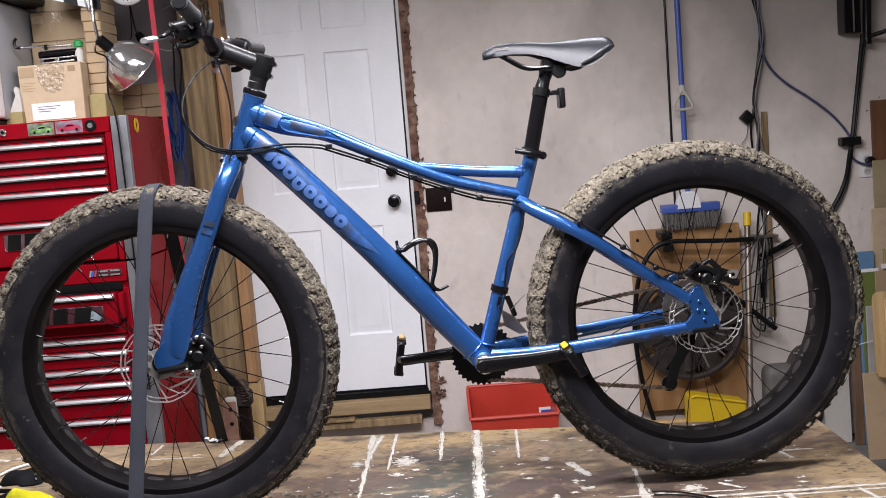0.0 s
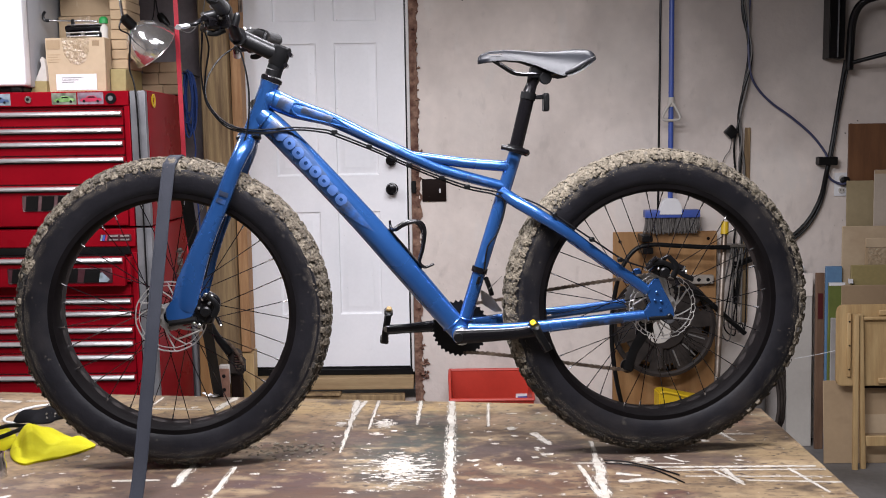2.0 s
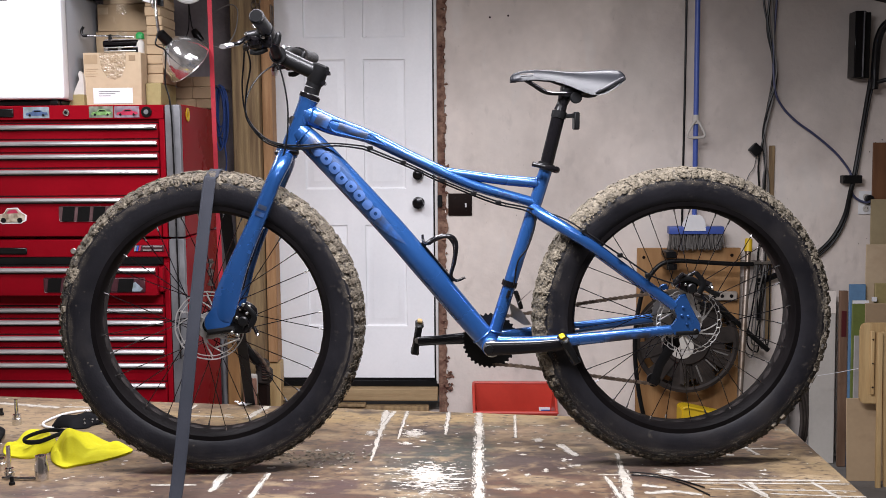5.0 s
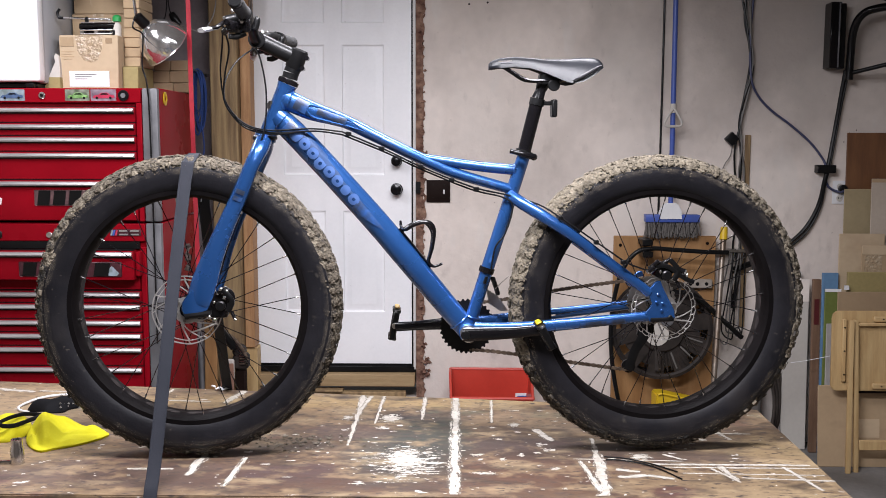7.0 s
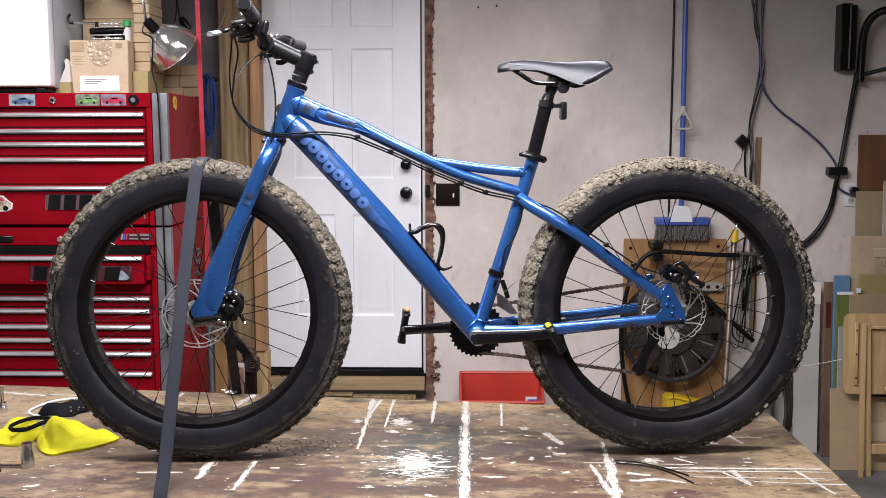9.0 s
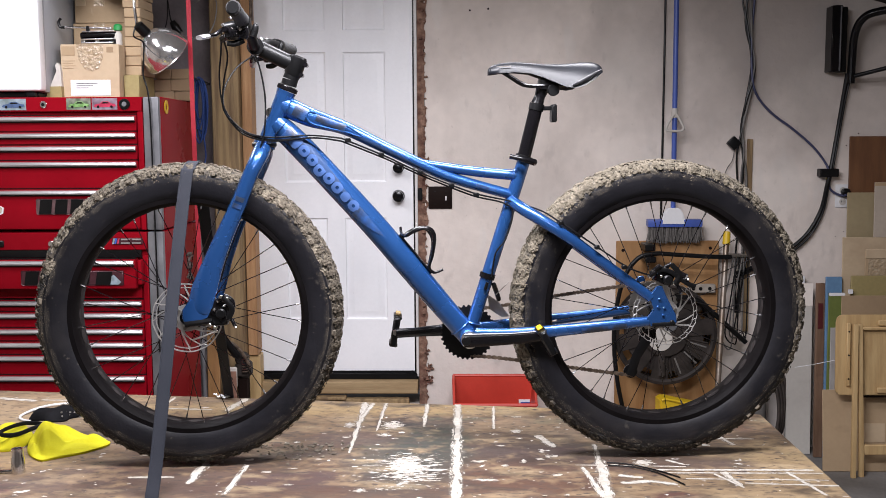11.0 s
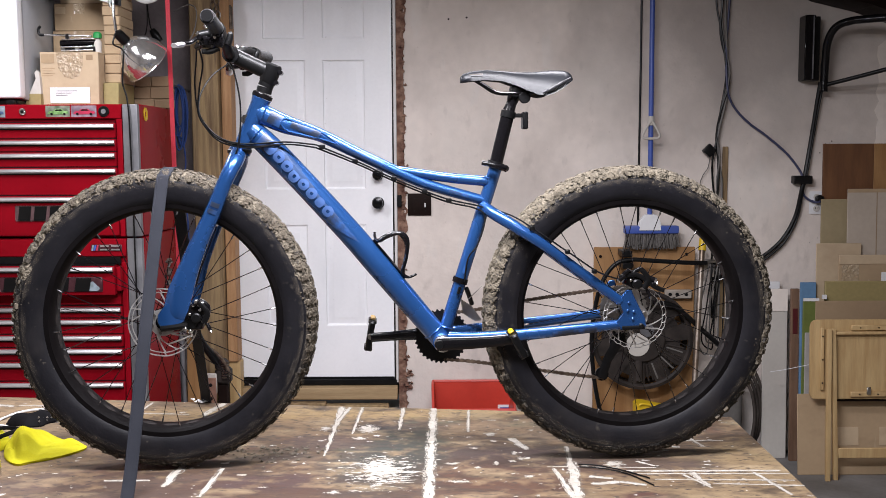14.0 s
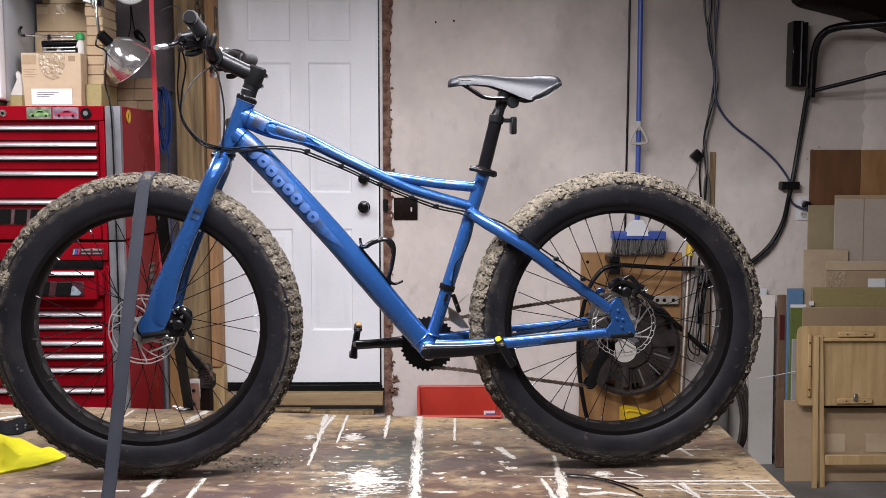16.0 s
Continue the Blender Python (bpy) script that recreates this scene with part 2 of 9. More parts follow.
coat_layers(M_TYRE, [
    (9.0, 0.52, 0.75, (0.036, 0.032, 0.031), (1, 1, 1), 3.0, 7, 0.4),
    (34.0, 0.66, 0.74, (0.09, 0.08, 0.065), (1, 1, 1), 8.0, 5, 0.4),
    (70.0, 0.7, 0.76, (0.12, 0.105, 0.085), (1, 1, 1), 13.0, 3, 0.4),
])
coat_layers(M_CARD, [(5.0, 0.55, 0.75, (0.25, 0.17, 0.1), (1, 1, 2), 5.0, 6, 0.5), (30.0, 0.64, 0.7, (0.5, 0.4, 0.28), (1, 1, 0.3), 9.0, 6, 0.4)])
coat_layers(M_CARD_B, [(4.0, 0.55, 0.75, (0.34, 0.24, 0.15), (1, 1, 2), 5.0, 6, 0.5)])
coat_layers(M_DOOR, [(3.0, 0.55, 0.8, (0.66, 0.66, 0.68), (1, 1, 0.4), 5.0, 6, 0.5), (60.0, 0.7, 0.75, (0.4, 0.37, 0.34), (1, 1, 1), 9.0, 4, 0.25)])
coat_layers(M_WALL, [
    (2.2, 0.5, 0.72, (0.66, 0.61, 0.56), (1, 1, 0.8), 4.0, 6, 0.7),
    (3.0, 0.54, 0.78, (0.38, 0.335, 0.305), (1.2, 1, 0.6), 11.0, 7, 0.42),
    (14.0, 0.62, 0.74, (0.34, 0.3, 0.275), (1, 1, 0.5), 6.0, 8, 0.28),
    (40.0, 0.7, 0.76, (0.3, 0.25, 0.21), (1, 1, 1), 2.0, 4, 0.25),
    (7.0, 0.6, 0.66, (0.68, 0.64, 0.6), (1, 1, 0.35), 21.0, 8, 0.4),
])


def paint_falloff(m, cx, cz, rx, rz, colour, most, seed):
    """Paints fading light on an upright wall as a darker, cloudy-edged area."""
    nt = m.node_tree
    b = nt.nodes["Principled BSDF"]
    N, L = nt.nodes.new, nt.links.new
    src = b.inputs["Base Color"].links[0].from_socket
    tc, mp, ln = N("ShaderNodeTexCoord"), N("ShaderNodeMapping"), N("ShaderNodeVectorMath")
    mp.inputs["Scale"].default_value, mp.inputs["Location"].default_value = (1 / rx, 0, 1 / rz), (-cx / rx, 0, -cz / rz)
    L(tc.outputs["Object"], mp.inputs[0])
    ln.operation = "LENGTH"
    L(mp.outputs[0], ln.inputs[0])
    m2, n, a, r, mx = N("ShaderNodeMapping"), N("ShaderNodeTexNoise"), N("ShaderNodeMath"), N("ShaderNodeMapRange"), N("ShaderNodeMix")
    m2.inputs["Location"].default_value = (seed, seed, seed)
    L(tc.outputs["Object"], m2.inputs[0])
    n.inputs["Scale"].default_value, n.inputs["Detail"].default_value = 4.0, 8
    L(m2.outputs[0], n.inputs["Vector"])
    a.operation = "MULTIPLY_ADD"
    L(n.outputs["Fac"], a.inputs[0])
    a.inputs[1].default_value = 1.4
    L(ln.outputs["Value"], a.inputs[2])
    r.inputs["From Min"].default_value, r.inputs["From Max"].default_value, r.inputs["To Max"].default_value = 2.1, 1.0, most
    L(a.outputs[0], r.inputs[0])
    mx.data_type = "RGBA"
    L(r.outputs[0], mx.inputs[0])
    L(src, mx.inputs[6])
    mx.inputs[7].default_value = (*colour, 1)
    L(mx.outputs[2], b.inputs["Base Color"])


# upper right of the wall darkened in its colour, where the light falls off
paint_falloff(M_WALL, 1.5, 2.1, 0.75, 0.55, (0.28, 0.245, 0.225), 0.7, 3.0)


def bench_material():
    """Worn plywood: brown boards, dark stains, many small white paint splashes."""
    m = mat("bench_plywood", (0.17, 0.11, 0.064), 0.56, base2=(0.06, 0.038, 0.026), scale=3.6, fine=34, stretch=(1, 1.8, 1.8),
            var=0.25, bump=0.12, bscale=18, lo=0.32, hi=0.66, rvar=0.16, spec=0.35)
    nt = m.node_tree
    b = nt.nodes["Principled BSDF"]
    N, L = nt.nodes.new, nt.links.new
    src = b.inputs["Base Color"].links[0].from_socket
    tc = N("ShaderNodeTexCoord")

    def layer(src, scale, lo, hi, colour, stretch=(1, 1, 1), seed=0.0, detail=6):
        mp, n, r, mx = N("ShaderNodeMapping"), N("ShaderNodeTexNoise"), N("ShaderNodeValToRGB"), N("ShaderNodeMix")
        mp.inputs["Scale"].default_value, mp.inputs["Location"].default_value = stretch, (seed, seed * 0.7, 0)
        L(tc.outputs["Object"], mp.inputs[0])
        n.inputs["Scale"].default_value, n.inputs["Detail"].default_value = scale, detail
        L(mp.outputs[0], n.inputs["Vector"])
        r.color_ramp.elements[0].position, r.color_ramp.elements[1].position = lo, hi
        L(n.outputs["Fac"], r.inputs[0])
        mx.data_type = "RGBA"
        L(r.outputs[0], mx.inputs[0])
        L(src, mx.inputs[6])
        mx.inputs[7].default_value = (*colour, 1)
        return mx.outputs[2]

    src = layer(src, 9.0, 0.5, 0.72, (0.2, 0.148, 0.096), (1, 1.5, 1), 2.3, 10)
    src = layer(src, 2.6, 0.54, 0.68, (0.045, 0.036, 0.034), (1, 1.8, 1), 3.1, 8)
    src = layer(src, 4.0, 0.6, 0.72, (0.11, 0.045, 0.04), (1, 1.8, 1), 9.4, 8)
    src = layer(src, 5.0, 0.62, 0.72, (0.05, 0.075, 0.05), (1, 1.4, 1), 15.4, 8)
    src = layer(src, 30.0, 0.6, 0.68, (0.06, 0.045, 0.04), (0.7, 1.3, 1), 7.7, 10)
    def patch(src, cx, cy, rx, ry, colour, most, seed, rag=0.9, soft=0.25):
        """A worn or stained area with a ragged edge."""
        mp, ln = N("ShaderNodeMapping"), N("ShaderNodeVectorMath")
        mp.inputs["Scale"].default_value = (1 / rx, 1 / ry, 0)
        mp.inputs["Location"].default_value = (-cx / rx, -cy / ry, 0)
        L(tc.outputs["Object"], mp.inputs[0])
        ln.operation = "LENGTH"
        L(mp.outputs[0], ln.inputs[0])
        m2, n, a, r, mx = N("ShaderNodeMapping"), N("ShaderNodeTexNoise"), N("ShaderNodeMath"), N("ShaderNodeMapRange"), N("ShaderNodeMix")
        m2.inputs["Scale"].default_value, m2.inputs["Location"].default_value = (1, 1.7, 1), (seed, seed * 0.6, 0)
        L(tc.outputs["Object"], m2.inputs[0])
        n.inputs["Scale"].default_value, n.inputs["Detail"].default_value, n.inputs["Roughness"].default_value = 13.0, 9, 0.68
        L(m2.outputs[0], n.inputs["Vector"])
        a.operation = "MULTIPLY_ADD"
        L(n.outputs["Fac"], a.inputs[0])
        a.inputs[1].default_value = rag * 2
        L(ln.outputs["Value"], a.inputs[2])
        r.inputs["From Min"].default_value, r.inputs["From Max"].default_value = 1 + rag + soft, 1 + rag - soft
        r.inputs["To Max"].default_value = most
        L(a.outputs[0], r.inputs[0])
        mx.data_type = "RGBA"
        L(r.outputs[0], mx.inputs[0])
        L(src, mx.inputs[6])
        mx.inputs[7].default_value = (*colour, 1)
        return mx.outputs[2]

    for row in ((0.6, 2.24, 0.27, 0.12, (0.4, 0.3, 0.17), 0.8, 1.0, 1.7, 0.2), (0.78, 2.42, 0.12, 0.2, (0.33, 0.24, 0.13), 0.7, 4.0),
                (-0.55, 2.16, 0.45, 0.045, (0.34, 0.24, 0.13), 0.45, 6.0, 1.5, 0.3), (-0.5, 2.26, 0.48, 0.1, (0.08, 0.055, 0.05), 0.75, 21.0, 1.1, 0.4), (-0.85, 2.3, 0.3, 0.1, (0.1, 0.07, 0.055), 0.6, 33.0, 1.2, 0.4), (-0.62, 2.78, 0.3, 0.12, (0.27, 0.18, 0.1), 0.6, 2.0),
                (0.3, 2.76, 0.4, 0.08, (0.27, 0.19, 0.12), 0.5, 3.0), (0.1, 2.33, 0.16, 0.1, (0.2, 0.095, 0.055), 0.5, 5.0), (0.15, 2.4, 0.22, 0.16, (0.085, 0.055, 0.048), 0.6, 25.0, 1.3, 0.4),
                (-0.1, 2.56, 0.11, 0.2, (0.03, 0.038, 0.03), 0.85, 7.0), (-0.42, 2.3, 0.13, 0.06, (0.06, 0.05, 0.065), 0.7, 8.0),
                (0.45, 2.19, 0.06, 0.035, (0.07, 0.025, 0.035), 0.9, 9.0), (0.18, 2.5, 0.2, 0.09, (0.06, 0.045, 0.04), 0.7, 10.0),
                (0.5, 2.42, 0.2, 0.06, (0.075, 0.055, 0.045), 0.7, 11.0), (-0.32, 2.62, 0.12, 0.07, (0.08, 0.055, 0.05), 0.6, 12.0),
                (-1.25, 2.45, 0.3, 0.12, (0.3, 0.2, 0.1), 0.6, 13.0), (-1.3, 2.9, 0.4, 0.2, (0.34, 0.25, 0.15), 0.75, 37.0, 0.8, 0.4)):
        src = patch(src, *row)
    src = patch(src, 0.0, 2.26, 0.75, 0.16, (0.085, 0.046, 0.031), 0.75, 61.0, 0.8, 0.6)
    src = patch(src, -0.3, 2.93, 0.75, 0.07, (0.37, 0.26, 0.125), 0.7, 41.0, 0.6, 0.4)
    src = patch(src, -0.17, 2.42, 0.14, 0.2, (0.05, 0.052, 0.045), 0.75, 47.0, 0.7, 0.4)
    src = layer(src, 30.0, 0.5, 0.85, (0.07, 0.05, 0.042), (0.8, 1.5, 1), 27.0, 10)
    src = layer(src, 7.0, 0.56, 0.76, (0.33, 0.25, 0.15), (0.8, 2.0, 1), 51.0, 12)
    src = layer(src, 9.0, 0.56, 0.72, (0.05, 0.036, 0.028), (0.8, 1.4, 1), 57.0, 12)
    src = layer(src, 19.0, 0.52, 0.82, (0.27, 0.19, 0.11), (0.9, 1.1, 1), 31.0, 12)
    src = layer(src, 90.0, 0.58, 0.68, (0.055, 0.04, 0.035), (0.5, 1.3, 1), 17.7, 8)
    src = layer(src, 26.0, 0.69, 0.72, (0.56, 0.54, 0.5), (0.8, 1.0, 1), 5.7, 12)
    src = layer(src, 60.0, 0.7, 0.73, (0.56, 0.54, 0.5), (0.9, 0.9, 1), 1.7, 8)
    L(src, b.inputs["Base Color"])
    return m


M_BENCH = bench_material()


def dry_paint(name, by_stroke, stretch, lo, hi, ragged, colour=(0.53, 0.505, 0.455), colour2=(0.4, 0.36, 0.3), most=1.0):
    """A dried film that thins out towards its sides, broken up by streaks where it wore off."""
    m = mat(name, colour, 0.55 if most == 1.0 else 0.95, base2=colour2, scale=60, fine=200, var=0.12)
    nt = m.node_tree
    N, L = nt.nodes.new, nt.links.new
    b, out = nt.nodes["Principled BSDF"], nt.nodes["Material Output"]
    tc, sp = N("ShaderNodeTexCoord"), N("ShaderNodeSeparateXYZ")
    L(tc.outputs["UV"], sp.inputs[0])
    d, ab, ed = N("ShaderNodeMath"), N("ShaderNodeMath"), N("ShaderNodeMath")
    d.operation, ab.operation, ed.operation = "MULTIPLY_ADD", "ABSOLUTE", "SUBTRACT"
    d.inputs[1].default_value, d.inputs[2].default_value = 2.0, -1.0
    L(sp.outputs[0], d.inputs[0])
    L(d.outputs[0], ab.inputs[0])
    ed.inputs[0].default_value = 1.0
    L(ab.outputs[0], ed.inputs[1])
    total = ed.outputs[0]
    for k, (mul, gain, det) in enumerate(((1.0, ragged, 6), (3.3, ragged * 0.7, 3))):
        mp, n, a = N("ShaderNodeMapping"), N("ShaderNodeTexNoise"), N("ShaderNodeMath")
        mp.inputs["Scale"].default_value = tuple(c * mul for c in stretch)
        mp.inputs["Location"].default_value = (k * 3.1, k * 1.7, k)
        L(tc.outputs["UV" if by_stroke else "Object"], mp.inputs[0])
        n.inputs["Scale"].default_value, n.inputs["Detail"].default_value = 1.0, det
        L(mp.outputs[0], n.inputs["Vector"])
        a.operation = "MULTIPLY_ADD"
        a.inputs[1].default_value = gain
        L(n.outputs["Fac"], a.inputs[0])
        L(total, a.inputs[2])
        total = a.outputs[0]
    r, t, mx = N("ShaderNodeMapRange"), N("ShaderNodeBsdfTransparent"), N("ShaderNodeMixShader")
    r.inputs["From Min"].default_value, r.inputs["From Max"].default_value, r.inputs["To Max"].default_value = lo, hi, most
    L(total, r.inputs[0])
    L(r.outputs[0], mx.inputs[0])
    L(t.outputs[0], mx.inputs[1])
    L(b.outputs[0], mx.inputs[2])
    L(mx.outputs[0], out.inputs["Surface"])
    return m


M_STROKE = dry_paint("brushed_white_paint", True, (4.5, 22, 1), 1.94, 2.3, 2.0)
M_SPILL = dry_paint("spilt_white_paint", False, (30, 80, 1), 3.12, 3.3, 3.0)
M_DUST = dry_paint("dust_film", False, (26, 26, 26), 1.3, 2.0, 1.2, (0.15, 0.125, 0.095), (0.09, 0.076, 0.062), 0.6)
M_DAB = dry_paint("dabbed_white_paint", False, (60, 150, 1), 2.2, 2.32, 2.1)


# ---- mesh tools ----
def V(*a):
    return Vector(a)


def part(name, bm, material, parent=None, label="", sharp=38):
    me = bpy.data.meshes.new(name)
    bmesh.ops.recalc_face_normals(bm, faces=bm.faces)
    bm.to_mesh(me)
    bm.free()
    me.materials.append(material)
    me.polygons.foreach_set("use_smooth", [True] * len(me.polygons))
    me.set_sharp_from_angle(angle=radians(sharp))
    ob = new(name, me)
    if parent:
        ob.parent = parent
    if label:
        ob["label"] = label
    return ob


def thing(name, label, category, m=None, group="", kind=""):
    ob = new(name)
    ob.empty_display_size = 0.05
    if m is not None:
        ob.matrix_basis = m
    return tagged(ob, label, category, group, kind)


def box(bm, x0, x1, y0, y1, z0, z1, bevel=0.0, m=None, seg=1):
    r = bmesh.ops.create_cube(bm, size=1)
    vs = r["verts"]
    for v in vs:
        v.co = V(x0 + (v.co.x + 0.5) * (x1 - x0), y0 + (v.co.y + 0.5) * (y1 - y0), z0 + (v.co.z + 0.5) * (z1 - z0))
        if m:
            v.co = m @ v.co
    if bevel:
        es = list({e for v in vs for e in v.link_edges})
        bmesh.ops.bevel(bm, geom=es, offset=bevel, segments=seg, affect="EDGES", profile=0.6)
    return bm


def B(*a, **k):
    return box(bmesh.new(), *a, **k)


def catmull(pts, k=6):
    pts = [Vector(p) for p in pts]
    out = []
    for i in range(len(pts) - 1):
        p0, p1, p2, p3 = pts[max(i - 1, 0)], pts[i], pts[i + 1], pts[min(i + 2, len(pts) - 1)]
        for j in range(k):
            t = j / k
            out.append(0.5 * (2 * p1 + (p2 - p0) * t + (2 * p0 - 5 * p1 + 4 * p2 - p3) * t * t + (3 * p1 - p0 - 3 * p2 + p3) * t ** 3))
    return out + [pts[-1]]


def spread(vals, n):
    """Values given at even steps, drawn out to n values."""
    out = []
    for i in range(n):
        f = i / max(1, n - 1) * (len(vals) - 1)
        a = min(int(f), len(vals) - 2)
        t = f - a
        if isinstance(vals[0], tuple):
            out.append(tuple(p + (q - p) * t for p, q in zip(vals[a], vals[a + 1])))
        else:
            out.append(vals[a] + (vals[a + 1] - vals[a]) * t)
    return out


def sweep(bm, pts, rad, n=12, up=(0, 1, 0), closed=False):
    """A tube along pts. rad: one radius, or radii (or pairs: along up, across it) spread over the path."""
    pts = [Vector(p) for p in pts]
    rad = spread(rad, len(pts)) if isinstance(rad, list) else [rad] * len(pts)
    side, rings = None, []
    for i, p in enumerate(pts):
        if closed:
            t = pts[(i + 1) % len(pts)] - pts[i - 1]
        else:
            t = pts[min(i + 1, len(pts) - 1)] - pts[max(i - 1, 0)]
        t.normalize()
        ref = side if side is not None else Vector(up)
        if abs(ref.dot(t)) > 0.98:
            ref = V(1, 0, 0) if abs(t.x) < 0.9 else V(0, 0, 1)
        side = (ref - ref.dot(t) * t).normalized()
        oth = t.cross(side)
        ra, rb = rad[i] if isinstance(rad[i], tuple) else (rad[i], rad[i])
        rings.append([bm.verts.new(p + side * ra * math.cos(TAU * j / n) + oth * rb * math.sin(TAU * j / n)) for j in range(n)])
    m = len(rings)
    for i in range(m if closed else m - 1):
        a, b = rings[i], rings[(i + 1) % m]
        for j in range(n):
            bm.faces.new((a[j], a[(j + 1) % n], b[(j + 1) % n], b[j]))
    if not closed:
        bm.faces.new(rings[0][::-1])
        bm.faces.new(rings[-1])
    return bm


def S(pts, rad, n=12, up=(0, 1, 0), k=0):
    return sweep(bmesh.new(), catmull(pts, k) if k else pts, rad, n, up)


def lathe(bm, prof, n=48, c=(0, 0, 0), axis="y", closed=True):
    """A ring of revolution from a profile of (radius, along the axis)."""
    c = Vector(c)
    rings = []
    for i in range(n):
        a = TAU * i / n
        ca, sa = math.cos(a), math.sin(a)
        if axis == "y":
            ring = [bm.verts.new(c + V(r * ca, h, r * sa)) for r, h in prof]
        elif axis == "z":
            ring = [bm.verts.new(c + V(r * ca, r * sa, h)) for r, h in prof]
        else:
            ring = [bm.verts.new(c + V(h, r * ca, r * sa)) for r, h in prof]
        rings.append(ring)
    k = len(prof)
    for i in range(n):
        a, b = rings[i], rings[(i + 1) % n]
        for j in range(k if closed else k - 1):
            bm.faces.new((a[j], a[(j + 1) % k], b[(j + 1) % k], b[j]))
    if not closed:
        bm.faces.new([r[0] for r in rings])
        bm.faces.new([r[-1] for r in rings])
    return bm


def disc(bm, c, r, h, axis="y", n=20, bev=0.0):
    e = min(bev, h * 0.45, r * 0.45)
    prof = [(r - e, -h / 2), (r, -h / 2 + e), (r, h / 2 - e), (r - e, h / 2)] if e else [(r, -h / 2), (r, h / 2)]
    return lathe(bm, prof, n, c, axis, closed=False)


def plate(bm, outline, y0, y1):
    """An outline in x and z, drawn out from y0 to y1."""
    a = [bm.verts.new((x, y0, z)) for x, z in outline]
    b = [bm.verts.new((x, y1, z)) for x, z in outline]
    bm.faces.new(a)
    bm.faces.new(b[::-1])
    k = len(a)
    for i in range(k):
        bm.faces.new((a[i], a[(i + 1) % k], b[(i + 1) % k], b[i]))
    return bm


def slab(bm, outline, z0, z1):
    """An outline in x and y, drawn out from z0 to z1."""
    a = [bm.verts.new((x, y, z0)) for x, y in outline]
    b = [bm.verts.new((x, y, z1)) for x, y in outline]
    bm.faces.new(a[::-1])
    bm.faces.new(b)
    k = len(a)
    for i in range(k):
        bm.faces.new((a[i], a[(i + 1) % k], b[(i + 1) % k], b[i]))
    return bm


def clump(bm, c, size, rng, flat=1.0, n=3):
    """One small uneven lump."""
    c = Vector(c)
    top, low = bm.verts.new(c + V(rng.uniform(-.3, .3) * size, rng.uniform(-.3, .3) * size, size * flat)), bm.verts.new(c - V(0, 0, size * flat * .6))
    k = n + rng.randint(0, 2)
    a0 = rng.uniform(0, TAU)
    ring = [bm.verts.new(c + V(math.cos(a0 + TAU * i / k) * size * rng.uniform(.6, 1.3), math.sin(a0 + TAU * i / k) * size * rng.uniform(.6, 1.3), rng.uniform(-.3, .3) * size * flat)) for i in range(k)]
    for i in range(k):
        bm.faces.new((ring[i], ring[(i + 1) % k], top))
        bm.faces.new((ring[(i + 1) % k], ring[i], low))

# ---- the room ----
WALL_Y, DOOR_Y = 4.99, 5.015
DOOR_L, DOOR_R, DOOR_B, DOOR_T = -1.11, -0.273, 0.385, 2.41


def setting(ob, label, category):
    return tagged(ob, label, category, kind="structure")


setting(part("floor", B(-2.75, 3.3, -2.6, 5.3, -0.12, 0.0), M_FLOOR), "worn grey concrete garage floor", "floor")
# unseen ceiling, kept dark to cut the bounce onto the upper wall
setting(part("ceiling", B(-2.75, 3.3, -2.6, 5.3, 2.62, 2.72), M_CEIL), "plain brown board ceiling, out of view", "ceiling")

bm = bmesh.new()
box(bm, -0.212, 3.3, WALL_Y, 5.2, 0, 2.62)
box(bm, -1.16, -0.212, WALL_Y, 5.2, 2.46, 2.62)
box(bm, -1.16, -0.212, WALL_Y + 0.03, 5.2, 0, 0.22)
setting(part("wall_back", bm, M_WALL), "stained grey plastered wall with rough trowel marks", "wall")
bm = bmesh.new()
rng = random.Random(77)
ol_p = [(2.15 + rng.uniform(-0.012, 0.012), 1.2 + 0.045 * k) for k in range(20)] + [(2.21, 2.11), (2.8, 2.1), (3.2, 2.0), (3.2, 1.2)]
plate(bm, ol_p, WALL_Y - 0.002, WALL_Y + 0.001)
setting(part("trim_patch", bm, M_PATCH), "paler repainted patch of the plaster wall", "wall patch")
for x, z in ((0.014, 2.201), (0.104, 2.208)):
    bm = bmesh.new()
    disc(bm, (x, WALL_Y - 0.0015, z), 0.005, 0.003, n=10)
    tagged(part("wall_plug", bm, M_BROWNPLATE), "small dark screw plug in the plaster wall", "screw", "screw plugs")
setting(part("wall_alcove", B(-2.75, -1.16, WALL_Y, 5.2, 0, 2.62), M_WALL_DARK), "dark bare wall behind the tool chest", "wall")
# unseen walls added to close the room, toned dark to hold down the fill
setting(part("wall_left", B(-2.85, -2.75, -2.6, 5.2, 0, 2.62), M_SIDEWALL), "unseen side wall that closes the room", "wall")
setting(part("wall_right", B(3.3, 3.4, -2.6, 5.2, 0, 2.62), M_SIDEWALL), "unseen side wall that closes the room", "wall")
setting(part("wall_front", B(-2.75, 3.3, -2.7, -2.6, 0, 2.62), M_SIDEWALL), "unseen wall that closes the room behind the camera", "wall")


